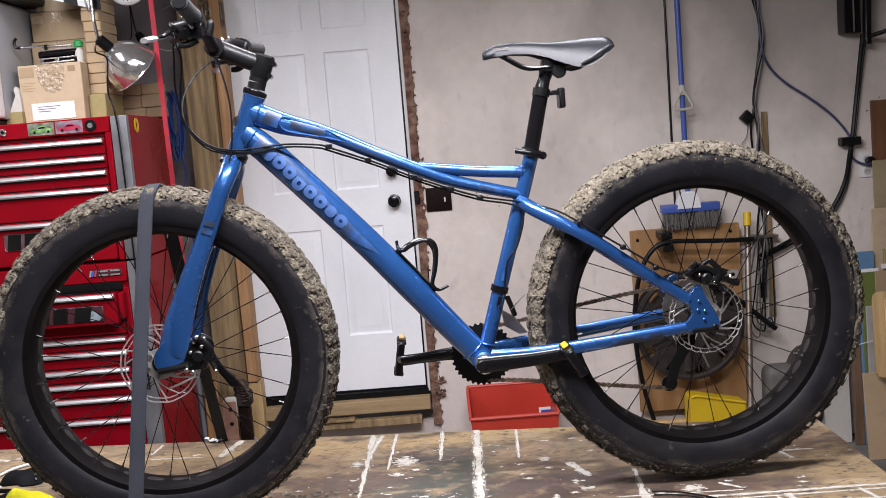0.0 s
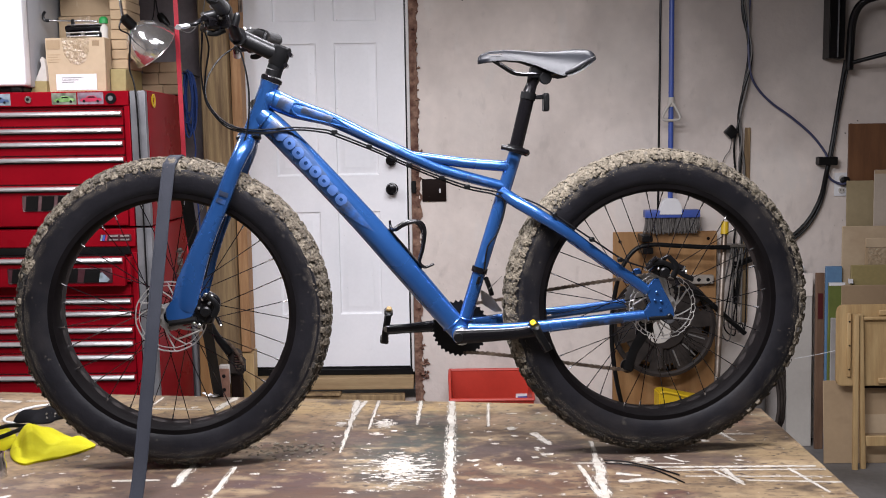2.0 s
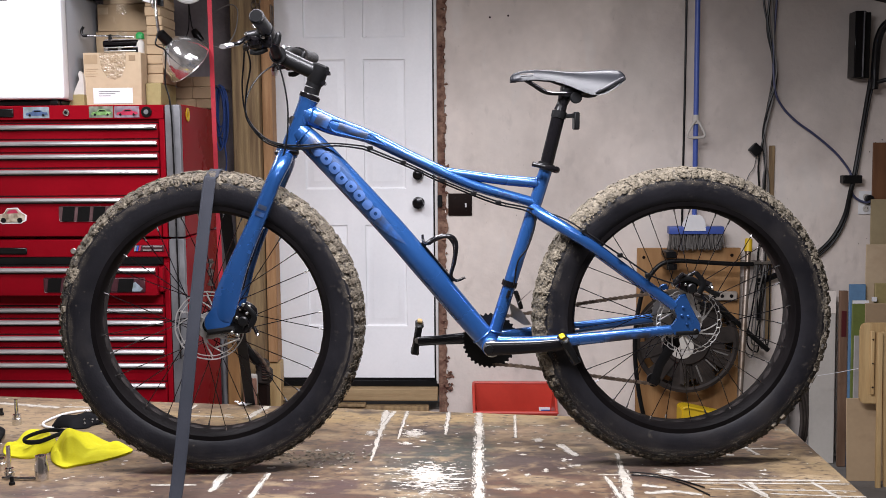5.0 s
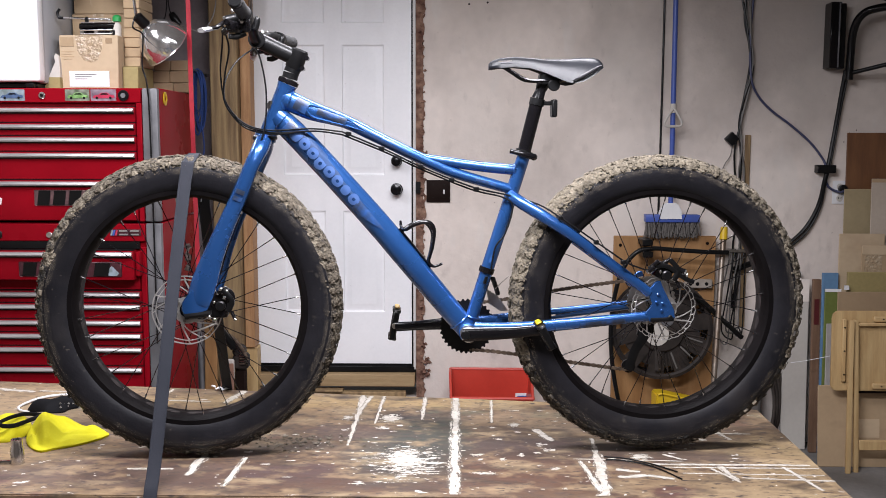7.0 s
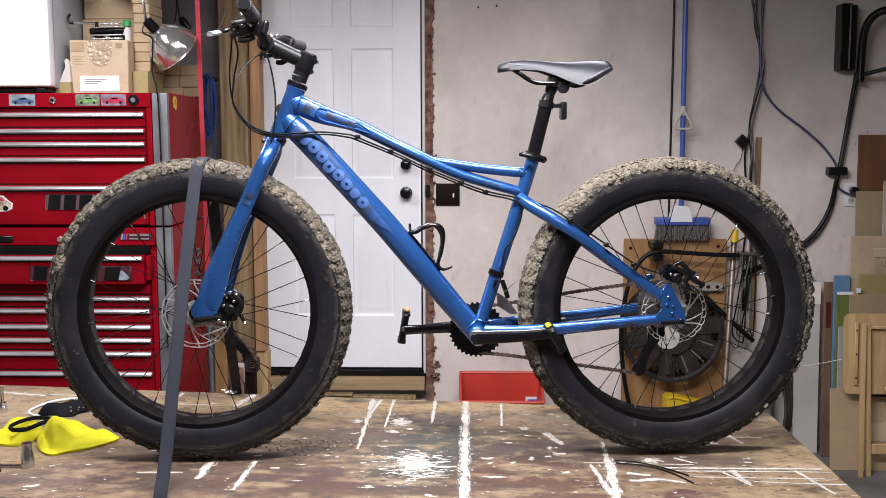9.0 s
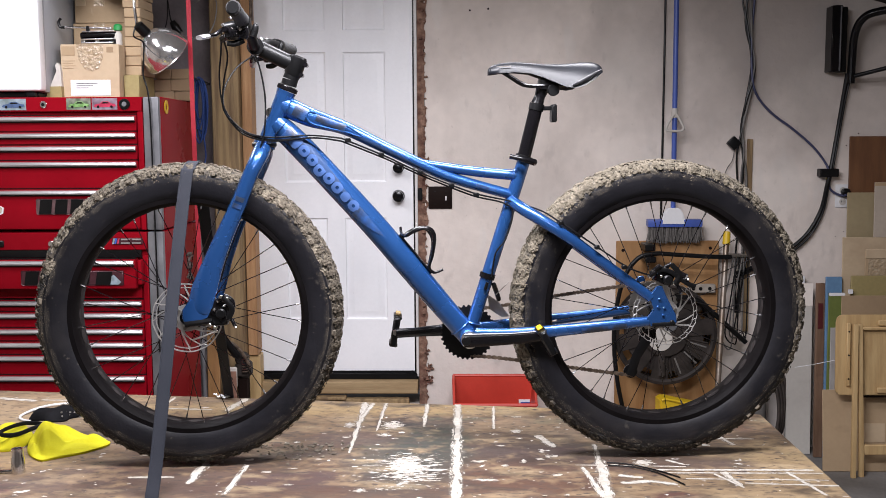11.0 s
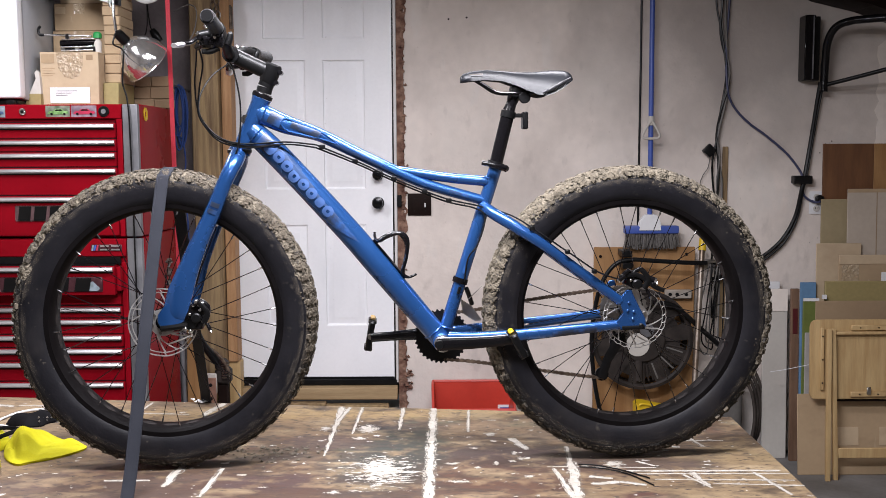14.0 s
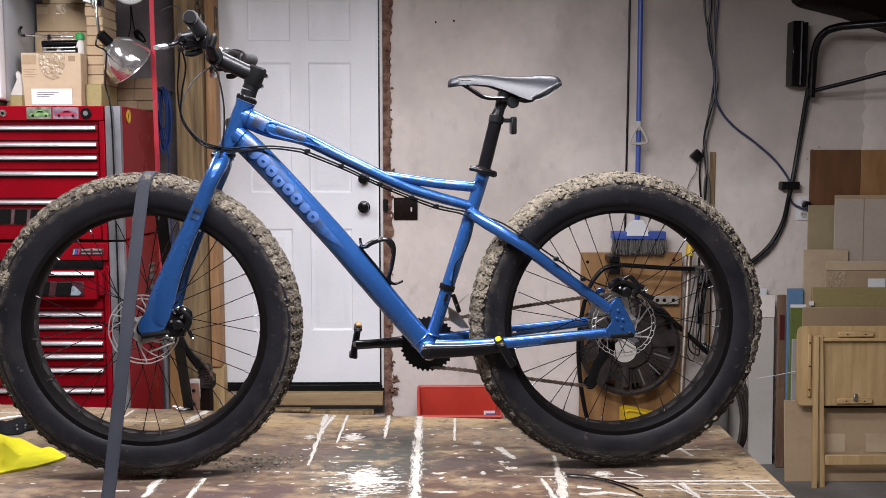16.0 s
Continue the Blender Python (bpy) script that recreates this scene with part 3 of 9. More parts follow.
def ragged_strip(x0, x1, y0, y1, z0, z1, n, seed, amp):
    """An upright strip whose right edge is broken off unevenly."""
    rng = random.Random(seed)
    bm = bmesh.new()
    rows = []
    for i in range(n + 1):
        z = z0 + (z1 - z0) * i / n
        w = x1 + rng.uniform(-amp, amp) + amp * 0.8 * math.sin(z * 9) * math.sin(z * 3.1 + 1)
        d = rng.uniform(0, 0.012)
        rows.append([bm.verts.new(c) for c in ((x0, y1, z), (x0, y0 + d, z), ((x0 + w) / 2, y0 + rng.uniform(0, 0.014), z), (w, y0 - 0.003, z), (w, y1, z))])
    for a, b in zip(rows, rows[1:]):
        for j in range(4):
            bm.faces.new((a[j], a[j + 1], b[j + 1], b[j]))
    return bm


setting(part("trim_masonry", ragged_strip(-0.2485, -0.208, WALL_Y - 0.004, 5.15, 0.2, 2.5, 150, 3, 0.008), M_MASON), "crumbling brown masonry edge beside the door frame", "wall edge")
rng = random.Random(12)
bm = bmesh.new()
for i in range(70):
    clump(bm, (-0.213 + rng.gauss(0, 0.007), WALL_Y - 0.004, rng.uniform(0.3, 2.4)), rng.uniform(0.004, 0.012), rng, 0.9)
for i in range(14):
    clump(bm, (-0.2 + rng.uniform(-0.02, 0.02), WALL_Y - 0.008, 0.33 + rng.uniform(0, 0.1)), rng.uniform(0.008, 0.02), rng, 0.8)
tagged(part("plaster_crumbs", bm, M_MASON), "loose broken mortar crumbs along the wall edge", "rubble", kind="stuff")


def door():
    """A white six-panel steel door with two black knobs, raised panels pressed in."""
    w = DOOR_R - DOOR_L
    o = new("door_1", None)
    o.location = (DOOR_L, DOOR_Y, DOOR_B)
    setting(o, "closed white six-panel door with black knob and deadbolt", "door")
    hgt = DOOR_T - DOOR_B
    cols = ((0.193, 0.403), (w - 0.346, w - 0.136))
    rows_ = ((0.275, 0.795), (0.975, 1.622), (1.728, 1.93))
    xs = [0.0] + [v for c in cols for v in c] + [w]
    zs = [0.0] + [v for r in rows_ for v in r] + [hgt]
    bm = bmesh.new()
    for i in range(len(xs) - 1):
        for j in range(len(zs) - 1):
            if not (i % 2 and j % 2):
                bm.faces.new([bm.verts.new((x, 0, z)) for x, z in ((xs[i], zs[j]), (xs[i + 1], zs[j]), (xs[i + 1], zs[j + 1]), (xs[i], zs[j + 1]))])
    box(bm, 0, w, 0.012, 0.045, 0, hgt)
    for x0, x1, z0, z1 in ((0, w, 0, 0.001), (0, w, hgt - 0.001, hgt), (0, 0.001, 0.001, hgt - 0.001), (w - 0.001, w, 0.001, hgt - 0.001)):
        box(bm, x0, x1, 0.0005, 0.012, z0, z1)
    part("leaf", bm, M_DOOR, o)
    for a, b in cols:
        for c, d in rows_:
            bm = bmesh.new()
            steps = ((0.0, 0.0), (0.004, 0.0065), (0.011, 0.0085), (0.019, 0.0075), (0.04, 0.0012), (0.043, 0.001))
            rings = [[bm.verts.new((x, y, z)) for x, z in ((a + e, c + e), (b - e, c + e), (b - e, d - e), (a + e, d - e))] for e, y in steps]
            for p, q in zip(rings, rings[1:]):
                for k in range(4):
                    bm.faces.new((p[k], p[(k + 1) % 4], q[(k + 1) % 4], q[k]))
            bm.faces.new(rings[-1])
            part("panel", bm, M_DOOR, o, sharp=15)
    for z, r in ((0.905, 0.031), (1.047, 0.028)):
        bm = bmesh.new()
        lathe(bm, [(0.012, 0), (r, -0.002), (r, -0.012), (0.015, -0.016), (0.013, -0.03), (r * 0.75, -0.036), (r * 0.92, -0.046), (r * 0.85, -0.058), (0.012, -0.062)], 28, (w - 0.074, 0, z), closed=False)
        part("knob" if z < 1 else "deadbolt", bm, M_BLACKGLOSS, o, "black round " + ("door knob" if z < 1 else "deadbolt"))
    part("sweep_strip", B(0.0, w, -0.006, 0.0, -0.002, 0.008, 0.002), M_BLACK, o, "black rubber strip under the door")
    return o


door()
bm = bmesh.new()
box(bm, DOOR_R + 0.009, DOOR_R + 0.024, WALL_Y + 0.002, 5.16, DOOR_B - 0.02, DOOR_T + 0.03, 0.003)
box(bm, DOOR_L - 0.03, DOOR_L - 0.003, WALL_Y + 0.002, 5.16, DOOR_B - 0.02, DOOR_T + 0.03, 0.003)
box(bm, DOOR_L - 0.03, DOOR_R + 0.021, WALL_Y + 0.002, 5.16, DOOR_T + 0.003, DOOR_T + 0.05, 0.003)
setting(part("door_frame", bm, M_JAMB), "narrow white painted door jamb", "door frame")
# dark gap at the door's edge, put in as an added black strip
setting(part("trim_gap_shade", B(DOOR_R + 0.0005, DOOR_R + 0.0085, DOOR_Y + 0.012, DOOR_Y + 0.05, DOOR_B, DOOR_T, 0.001), M_BLACK), "black strip for the shade in the gap beside the door", "door seal")
setting(part("trim_sill", B(-1.1, -0.254, WALL_Y - 0.045, 5.1, 0.287, 0.35, 0.004), M_PLANK), "bare wooden sill plank under the door", "sill")
setting(part("trim_threshold", B(-1.11, -0.254, WALL_Y + 0.002, 5.1, 0.352, 0.384, 0.004), M_BLACK), "dark metal door threshold", "threshold")
bm = bmesh.new()
box(bm, -0.93, -0.3, WALL_Y - 0.06, WALL_Y - 0.005, 0.225, 0.262, 0.004)
box(bm, -0.88, -0.62, WALL_Y - 0.075, WALL_Y - 0.012, 0.263, 0.276, 0.003)
setting(part("trim_step", bm, M_STUD_OLD), "rough timber step edge below the sill", "step")

# post and casing beside the door
setting(part("wooden_post", B(-1.235, -1.105, 4.83, 4.985, 0, 2.62, 0.006), M_STUD_OLD), "old weathered square timber post", "post")
setting(part("trim_casing", B(-1.101, -1.052, 4.885, 4.985, 0.5, 2.62, 0.003), M_STUD), "orange-brown wooden door casing", "trim")
setting(part("trim_casing_lower", B(-1.101, -1.045, 4.9, 4.985, 0.0, 0.497, 0.003), M_PINE), "pale wooden packing block under the casing", "trim")

hinge = tagged(part("door_hinge", B(-1.0515, -1.038, 4.884, 4.906, 2.15, 2.255, 0.002), M_CHAIN), "steel hinge at the edge of the white door", "hinge")
part("hinge_pin", S([(-1.046, 4.88, 2.145), (-1.046, 4.88, 2.26)], 0.005, 10, up=(1, 0, 0)), M_CHAIN, hinge)
chn = thing("hanging_chain", "dark oily chain hanging on the timber post", "chain")
for i in range(13):
    z = 2.6 - i * 0.032
    for j, dx in enumerate((0.0, 0.02)):
        bm = bmesh.new()
        c_ = V(-1.112 + dx + 0.003 * math.sin(i * 1.7 + j), 4.815 - 0.004 * (i % 2), z - 0.013 * j)
        w_, d_ = (0.011, 0.0) if (i + j) % 2 else (0.003, 0.01)
        sweep(bm, [c_ + V(w_ * math.cos(TAU * k / 12), d_ * math.cos(TAU * k / 12), 0.02 * math.sin(TAU * k / 12)) for k in range(12)], 0.0036, 6, closed=True)
        part("link", bm, M_STEEL if i % 3 == 0 else M_CHAIN, chn)

# ---- the workbench ----
BZ = 0.763
EDGE = [(-2.35, 2.14), (0.842, 2.14), (0.842, 2.867), (-1.43, 3.137), (-2.35, 3.246)]


def workbench():
    o = thing("workbench", "long paint-splashed plywood workbench with stains and scratches", "workbench")
    bm = bmesh.new()
    slab(bm, EDGE, BZ - 0.04, BZ)
    bmesh.ops.bevel(bm, geom=[e for e in bm.edges if abs(e.verts[0].co.z - e.verts[1].co.z) < 1e-5], offset=0.003, segments=2, affect="EDGES")
    part("worktop", bm, M_BENCH, o)
    for x, y in ((-2.2, 2.25), (-2.2, 3.1), (-0.7, 2.25), (-0.7, 2.93), (0.72, 2.25), (0.72, 2.78)):
        part("leg", B(x - 0.045, x + 0.045, y - 0.045, y + 0.045, 0, BZ - 0.0405, 0.004), M_STUD, o)
    part("apron", B(-2.3, 0.78, 2.165, 2.2, BZ - 0.15, BZ - 0.041, 0.003), M_STUD, o)
    rng = random.Random(5)

    layers = []

    def film(rows_, uvs, mtl, name, label):
        """A thin film of paint from rows of points, with a place across and along it for each."""
        bm = bmesh.new()
        lay = bm.loops.layers.uv.new("along")
        z = BZ + 0.0004 + 0.00001 * len(layers)
        layers.append(name)
        grid = [[bm.verts.new((x, y, z)) for x, y in row] for row in rows_]
        for i in range(len(grid) - 1):
            for j in range(len(grid[i]) - 1):
                f = bm.faces.new((grid[i][j], grid[i][j + 1], grid[i + 1][j + 1], grid[i + 1][j]))
                for loop, (p, q) in zip(f.loops, ((i, j), (i, j + 1), (i + 1, j + 1), (i + 1, j))):
                    loop[lay].uv = uvs[p][q]
        part(name, bm, mtl, o, label)

    def stroke(pts, w, w_end=None):
        """A brushed run of dried paint along pts, w wide to each side and w_end at its end."""
        pp = catmull([(x, y, 0) for x, y in pts], 14)
        along, rows_, uvs, off = 0.0, [], [], rng.uniform(0, 9)
        for i, p in enumerate(pp):
            t = (pp[min(i + 1, len(pp) - 1)] - pp[max(i - 1, 0)]).normalized()
            along += (p - pp[max(i - 1, 0)]).length
            f = i / (len(pp) - 1)
            ww = 1.35 * (w + ((w_end or w) - w) * f) * (0.55 + 0.45 * min(1, 6 * min(f, 1 - f) + 0.3))
            nrm = V(-t.y, t.x, 0) * ww
            rows_.append([(p.x - nrm.x, p.y - nrm.y), (p.x + nrm.x, p.y + nrm.y)])
            uvs.append([(0.0, off + along), (1.0, off + along)])
        film(rows_, uvs, M_STROKE, "paint_mark", "dried white paint run")

    def splash(cx, cy, rx, ry, mtl=M_DAB, turn=0.0, name="paint_drop", label=""):
        """A splash that thins out from its middle."""
        c, s_ = math.cos(turn), math.sin(turn)
        rows_, uvs = [], []
        for f in (0.02, 0.35, 0.7, 1.0):
            ring = [(f * rx * math.cos(TAU * j / 16), f * ry * math.sin(TAU * j / 16)) for j in range(17)]
            rows_.append([(cx + c * a - s_ * b, cy + s_ * a + c * b) for a, b in ring])
            uvs.append([(0.5 + f / 2, 0.0)] * 17)
        film(rows_, uvs, mtl, name, label)

    # runs from the back edge, the broad middle run and the ones at the front
    stroke([(-0.324, 3.0), (-0.319, 2.811), (-0.318, 2.504)], 0.0145, 0.004)
    stroke([(-0.299, 2.99), (-0.316, 2.84)], 0.008)
    stroke([(-0.259, 2.992), (-0.264, 2.7)], 0.007, 0.0035)
    stroke([(-0.133, 2.985), (-0.134, 2.75)], 0.007, 0.005)
    stroke([(-0.041, 2.975), (-0.041, 2.556), (-0.041, 2.314), (-0.042, 2.16)], 0.0135, 0.0155)
    stroke([(0.067, 2.954), (0.06, 2.717)], 0.0045)
    stroke([(0.319, 2.58), (0.314, 2.45)], 0.007)
    stroke([(0.315, 2.45), (0.311, 2.36), (0.295, 2.16)], 0.0135, 0.0165)
    stroke([(0.266, 2.395), (0.29, 2.19)], 0.006, 0.009)
    stroke([(-0.663, 2.44), (-0.667, 2.34), (-0.669, 2.27)], 0.014, 0.009)
    stroke([(-0.558, 2.405), (-0.562, 2.33), (-0.566, 2.2)], 0.007, 0.008)
    stroke([(-0.934, 2.974), (-0.928, 3.058)], 0.006)
    stroke([(-0.73, 2.903), (-0.701, 3.044)], 0.013)
    for a, b, w in (((-0.925, 2.93), (-0.775, 2.915), 0.007), ((-1.602, 3.078), (-1.35, 3.019), 0.012), ((-1.34, 3.03), (-1.12, 3.01), 0.008),
                    ((-0.825, 2.314), (-0.714, 2.315), 0.007), ((-0.513, 2.354), (-0.489, 2.354), 0.006)):
        stroke([a, b], w)
    # long thin scratches and smears at the free end
    for a, b, w in (((0.25, 2.409), (0.52, 2.398), 0.0035), ((0.43, 2.374), (0.82, 2.372), 0.007), ((0.46, 2.352), (0.835, 2.35), 0.0045), ((0.343, 2.279), (0.412, 2.294), 0.011),
                    ((0.412, 2.294), (0.472, 2.27), 0.009), ((0.345, 2.334), (0.4, 2.318), 0.009), ((0.6, 2.36), (0.615, 2.26), 0.009), ((0.575, 2.345), (0.62, 2.25), 0.005),
                    ((0.48, 2.45), (0.52, 2.41), 0.006), ((0.52, 2.585), (0.62, 2.57), 0.01), ((0.66, 2.65), (0.685, 2.57), 0.008), ((0.55, 2.63), (0.75, 2.625), 0.005),
                    ((0.75, 2.36), (0.79, 2.2), 0.006), ((0.5, 2.31), (0.83, 2.3), 0.004), ((0.63, 2.28), (0.84, 2.262), 0.005)):
        stroke([a, b], w)
    # the large spill on its dark stain, and the dabs round about
    splash(-0.158, 2.375, 0.15, 0.17, M_SPILL, 0.3, "paint_spill", "large white paint spill")
    splash(-0.16, 2.4, 0.062, 0.12, M_DAB, 0.25, "paint_spill", "thick middle of the paint spill")
    splash(-0.155, 2.31, 0.085, 0.06, M_SPILL, 0.1, "paint_spill")
    for x, y, rx, ry in ((-0.223, 2.753, 0.045, 0.06), (-0.239, 2.658, 0.025, 0.022), (-0.345, 2.755, 0.02, 0.035), (0.12, 2.695, 0.022, 0.028), (0.178, 2.525, 0.011, 0.03),
                         (0.196, 2.476, 0.026, 0.018), (0.074, 2.564, 0.017, 0.014), (0.078, 2.403, 0.012, 0.02), (0.03, 2.3, 0.05, 0.014), (0.015, 2.436, 0.032, 0.014),
                         (0.125, 2.436, 0.012, 0.016), (0.167, 2.453, 0.014, 0.013), (0.201, 2.335, 0.02, 0.012), (-0.261, 2.226, 0.02, 0.02), (0.42, 2.43, 0.04, 0.035)):
        splash(x, y, rx, ry)
    stroke([(0.176, 2.655), (0.212, 2.55)], 0.012)
    for i in range(110):
        x, y = rng.uniform(-1.4, 0.82), rng.uniform(2.16, 2.85)
        r = 0.003 + abs(rng.gauss(0, 0.0035))
        splash(x, y, r * rng.uniform(0.9, 2.4), r, M_DAB)
    return o


workbench()

# ---- the bicycle ----
bike = thing("bicycle", "blue fat-tyre mountain bike with dried mud on its tyres", "bicycle", pose(-0.691, 2.43, BZ, 0, 0, 3.97))
RH = 0.375          # hub height
WB = 1.157          # wheelbase


def add(name, bm, material, parent=bike, label="", sharp=38):
    return part(name, bm, material, parent, label, sharp)


def wheel(name, c, hub_half, seed, rear):
    rng = random.Random(seed)
    bm = bmesh.new()
    prof = [(0.2905, -0.041), (0.2905, -0.037), (0.279, -0.034), (0.2775, 0.034), (0.2905, 0.037), (0.2905, 0.041), (0.278, 0.0405), (0.2705, 0.03), (0.269, 0.0), (0.2705, -0.03), (0.278, -0.0405)]
    lathe(bm, prof, 96, c)
    w = add(name, bm, M_RIM, bike, ("rear" if rear else "front") + " wheel with wide black rim")
    # tyre carcass
    bm = bmesh.new()
    prof = [(0.284, -0.036), (0.291, -0.0425), (0.305, -0.0475), (0.325, -0.0505), (0.343, -0.0485), (0.356, -0.0415), (0.3635, -0.029), (0.367, -0.012), (0.367, 0.012), (0.3635, 0.029),
            (0.356, 0.0415), (0.343, 0.0485), (0.325, 0.0505), (0.305, 0.0475), (0.291, 0.0425), (0.284, 0.036)]
    lathe(bm, prof, 120, c)
    add("tyre", bm, M_TYRE, w, "wide black rubber fat tyre")
    # knobs: caked with mud above, bare rubber low down
    muddy, bare = bmesh.new(), bmesh.new()
    n = 76
    for i in range(n):
        for row, (lat, r, lx, ly, h) in enumerate(((0.0, 0.3655, 0.009, 0.008, 0.005), (-0.018, 0.364, 0.008, 0.007, 0.005), (0.018, 0.364, 0.008, 0.007, 0.005), (-0.034, 0.3605, 0.0085, 0.006, 0.005), (0.034, 0.3605, 0.0085, 0.006, 0.005), (-0.0445, 0.3525, 0.007, 0.005, 0.0036), (0.0445, 0.3525, 0.007, 0.005, 0.0036))):
            a = TAU * (i + (0.5 if row % 2 else 0)) / n
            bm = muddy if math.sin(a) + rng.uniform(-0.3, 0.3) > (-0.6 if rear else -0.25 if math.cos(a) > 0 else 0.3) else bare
            if bm is bare and abs(lat) > 0.04:
                continue
            if bm is bare:
                h, lx, ly, a = h * rng.uniform(0.35, 0.7), lx * rng.uniform(0.75, 1.1), ly * rng.uniform(0.8, 1.1), a + rng.uniform(-0.006, 0.006)
            tilt = math.degrees(math.atan2(abs(lat), 0.055)) * (1 if lat > 0 else -1)
            m = Matrix.Translation(Vector(c)) @ Matrix.Rotation(-a, 4, "Y") @ Matrix.Translation((r, lat, 0)) @ Matrix.Rotation(radians(tilt * 1.15), 4, "Z")
            vs = [bm.verts.new(m @ V(x, y, z)) for x, y, z in ((-0.004, -ly, -lx), (-0.004, ly, -lx), (-0.004, ly, lx), (-0.004, -ly, lx), (h, -ly * .8, -lx * .8), (h, ly * .8, -lx * .8), (h, ly * .8, lx * .8), (h, -ly * .8, lx * .8))]
            for f in ((4, 5, 6, 7), (0, 1, 5, 4), (1, 2, 6, 5), (2, 3, 7, 6), (3, 0, 4, 7)):
                bm.faces.new([vs[j] for j in f])
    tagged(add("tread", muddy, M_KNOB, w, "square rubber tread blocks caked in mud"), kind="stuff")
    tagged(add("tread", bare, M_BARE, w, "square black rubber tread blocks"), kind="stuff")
    def skin(f, lift):
        """A point of the tyre's outer skin: f from -1 (one shoulder) over 0 (crown) to 1, its radius, side and slope."""
        q = abs(f) * (len(SKIN) - 1)
        k = min(int(q), len(SKIN) - 2)
        (r0, y0), (r1, y1) = SKIN[k], SKIN[k + 1]
        t = q - k
        sl = math.atan2(-(r1 - r0), y1 - y0)
        return r0 + (r1 - r0) * t + lift * math.cos(sl), math.copysign(y0 + (y1 - y0) * t + lift * math.sin(sl), f), math.copysign(sl, f)

    SKIN = [(0.367, 0.0), (0.3668, 0.012), (0.3635, 0.029), (0.356, 0.0415), (0.343, 0.0485), (0.33, 0.0503), (0.315, 0.0492)]
    bm = bmesh.new()
    na, nf = 260, 26
    grid = []
    for i in range(na):
        a = TAU * i / na
        row = []
        for j in range(nf + 1):
            f = -0.86 + 1.72 * j / nf
            h = noise.noise(V(9 * math.cos(a), 9 * math.sin(a), 4 * f + seed)) + 0.6 * noise.noise(V(24 * math.cos(a), 24 * math.sin(a), 9 * f))
            edge = max(0.0, abs(f) - 0.5) / 0.36
            r, y, _ = skin(f, 0.0016 + 0.0022 * h - 0.0042 * edge - (0.0012 if not rear and math.sin(a) < 0.1 else 0.0))
            row.append(bm.verts.new(Vector(c) + V(r * math.cos(a), y, r * math.sin(a))))
        grid.append(row)
    thin = bmesh.new()
    spare = {}
    for i in range(na):
        p, q = grid[i], grid[(i + 1) % na]
        a = TAU * i / na
        # the lower part of the crust takes a darker material
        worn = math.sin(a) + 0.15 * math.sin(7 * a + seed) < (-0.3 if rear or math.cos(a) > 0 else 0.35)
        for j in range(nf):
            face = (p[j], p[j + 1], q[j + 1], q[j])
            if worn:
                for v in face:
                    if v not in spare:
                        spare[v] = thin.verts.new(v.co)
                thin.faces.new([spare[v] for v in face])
            else:
                bm.faces.new(face)
    bmesh.ops.delete(bm, geom=[v for v in bm.verts if not v.link_faces], context="VERTS")
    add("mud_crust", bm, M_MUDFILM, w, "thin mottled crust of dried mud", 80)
    add("low_crust", thin, M_MUDLOW, w, "darker mottled crust low on the tyre", 80)
    # dusty smears down both sidewalls
    for side in (-1, 1):
        bm = bmesh.new()
        lay = bm.loops.layers.uv.new("along")
        rows_ = []
        for i in range(120):
            a = TAU * i / 120
            rows_.append([])
            for f in (0.5, 0.62, 0.74, 0.86, 1.0):
                r, y, _ = skin(side * f, 0.0003)
                rows_[-1].append((bm.verts.new(Vector(c) + V(r * math.cos(a), y, r * math.sin(a))), f))
        for i in range(120):
            p, q = rows_[i], rows_[(i + 1) % 120]
            for j in range(4):
                corners = (p[j], p[j + 1], q[j + 1], q[j])
                face = bm.faces.new([v for v, _ in corners])
                for loop, (_, f) in zip(face.loops, corners):
                    loop[lay].uv = (f, 0.0)
        add("dust_film", bm, M_DUST, w, "thin dusty smears on the sidewall", 80)
    # mud flakes caked between and over the knobs, darker brown low down
    dry, low_flakes = bmesh.new(), bmesh.new()
    for i in range(17000):
        on_block = rng.random() < 0.72
        a = rng.uniform(0, TAU)
        if on_block:
            blk = rng.randrange(n)
            brow, (blat, blen, bwid) = rng.choice(list(enumerate(((0.0, 0.009, 0.008), (-0.018, 0.008, 0.007), (0.018, 0.008, 0.007), (-0.034, 0.0085, 0.006), (0.034, 0.0085, 0.006), (-0.0445, 0.007, 0.005), (0.0445, 0.007, 0.005)))))
            a = (TAU * (blk + (0.5 if brow % 2 else 0)) / n + rng.gauss(0, 0.6) * blen / 0.365) % TAU
        up = 0.5 + 0.5 * math.sin(a)
        if rear:
            dens = 0.5 + 0.5 * up if math.cos(a) < 0.5 or up > 0.6 else 0.45
        else:
            dens = 0.42 + 0.5 * up if math.cos(a) > -0.55 or up > 0.8 else 0.3
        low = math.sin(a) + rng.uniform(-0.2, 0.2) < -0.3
        bm = low_flakes if low else dry
        if rng.random() > dens * (0.62 if low else 1.0):
            continue
        f = rng.uniform(-0.84, 0.84)
        if on_block:
            yl = max(-0.0495, min(0.0495, blat + rng.gauss(0, 0.6) * bwid))
            kk = next(q for q in range(len(SKIN) - 1) if SKIN[q + 1][1] >= abs(yl) or q == 4)
            f = math.copysign((kk + min(1.0, (abs(yl) - SKIN[kk][1]) / (SKIN[kk + 1][1] - SKIN[kk][1]))) / (len(SKIN) - 1), yl)
        if abs(f) > 0.55 and rng.random() > dens * max(0.0, 0.74 - abs(f)) / 0.2:
            continue
        r, lat, sl = skin(f, rng.uniform(0.003, 0.0055) if on_block else rng.uniform(0.0006, 0.003))
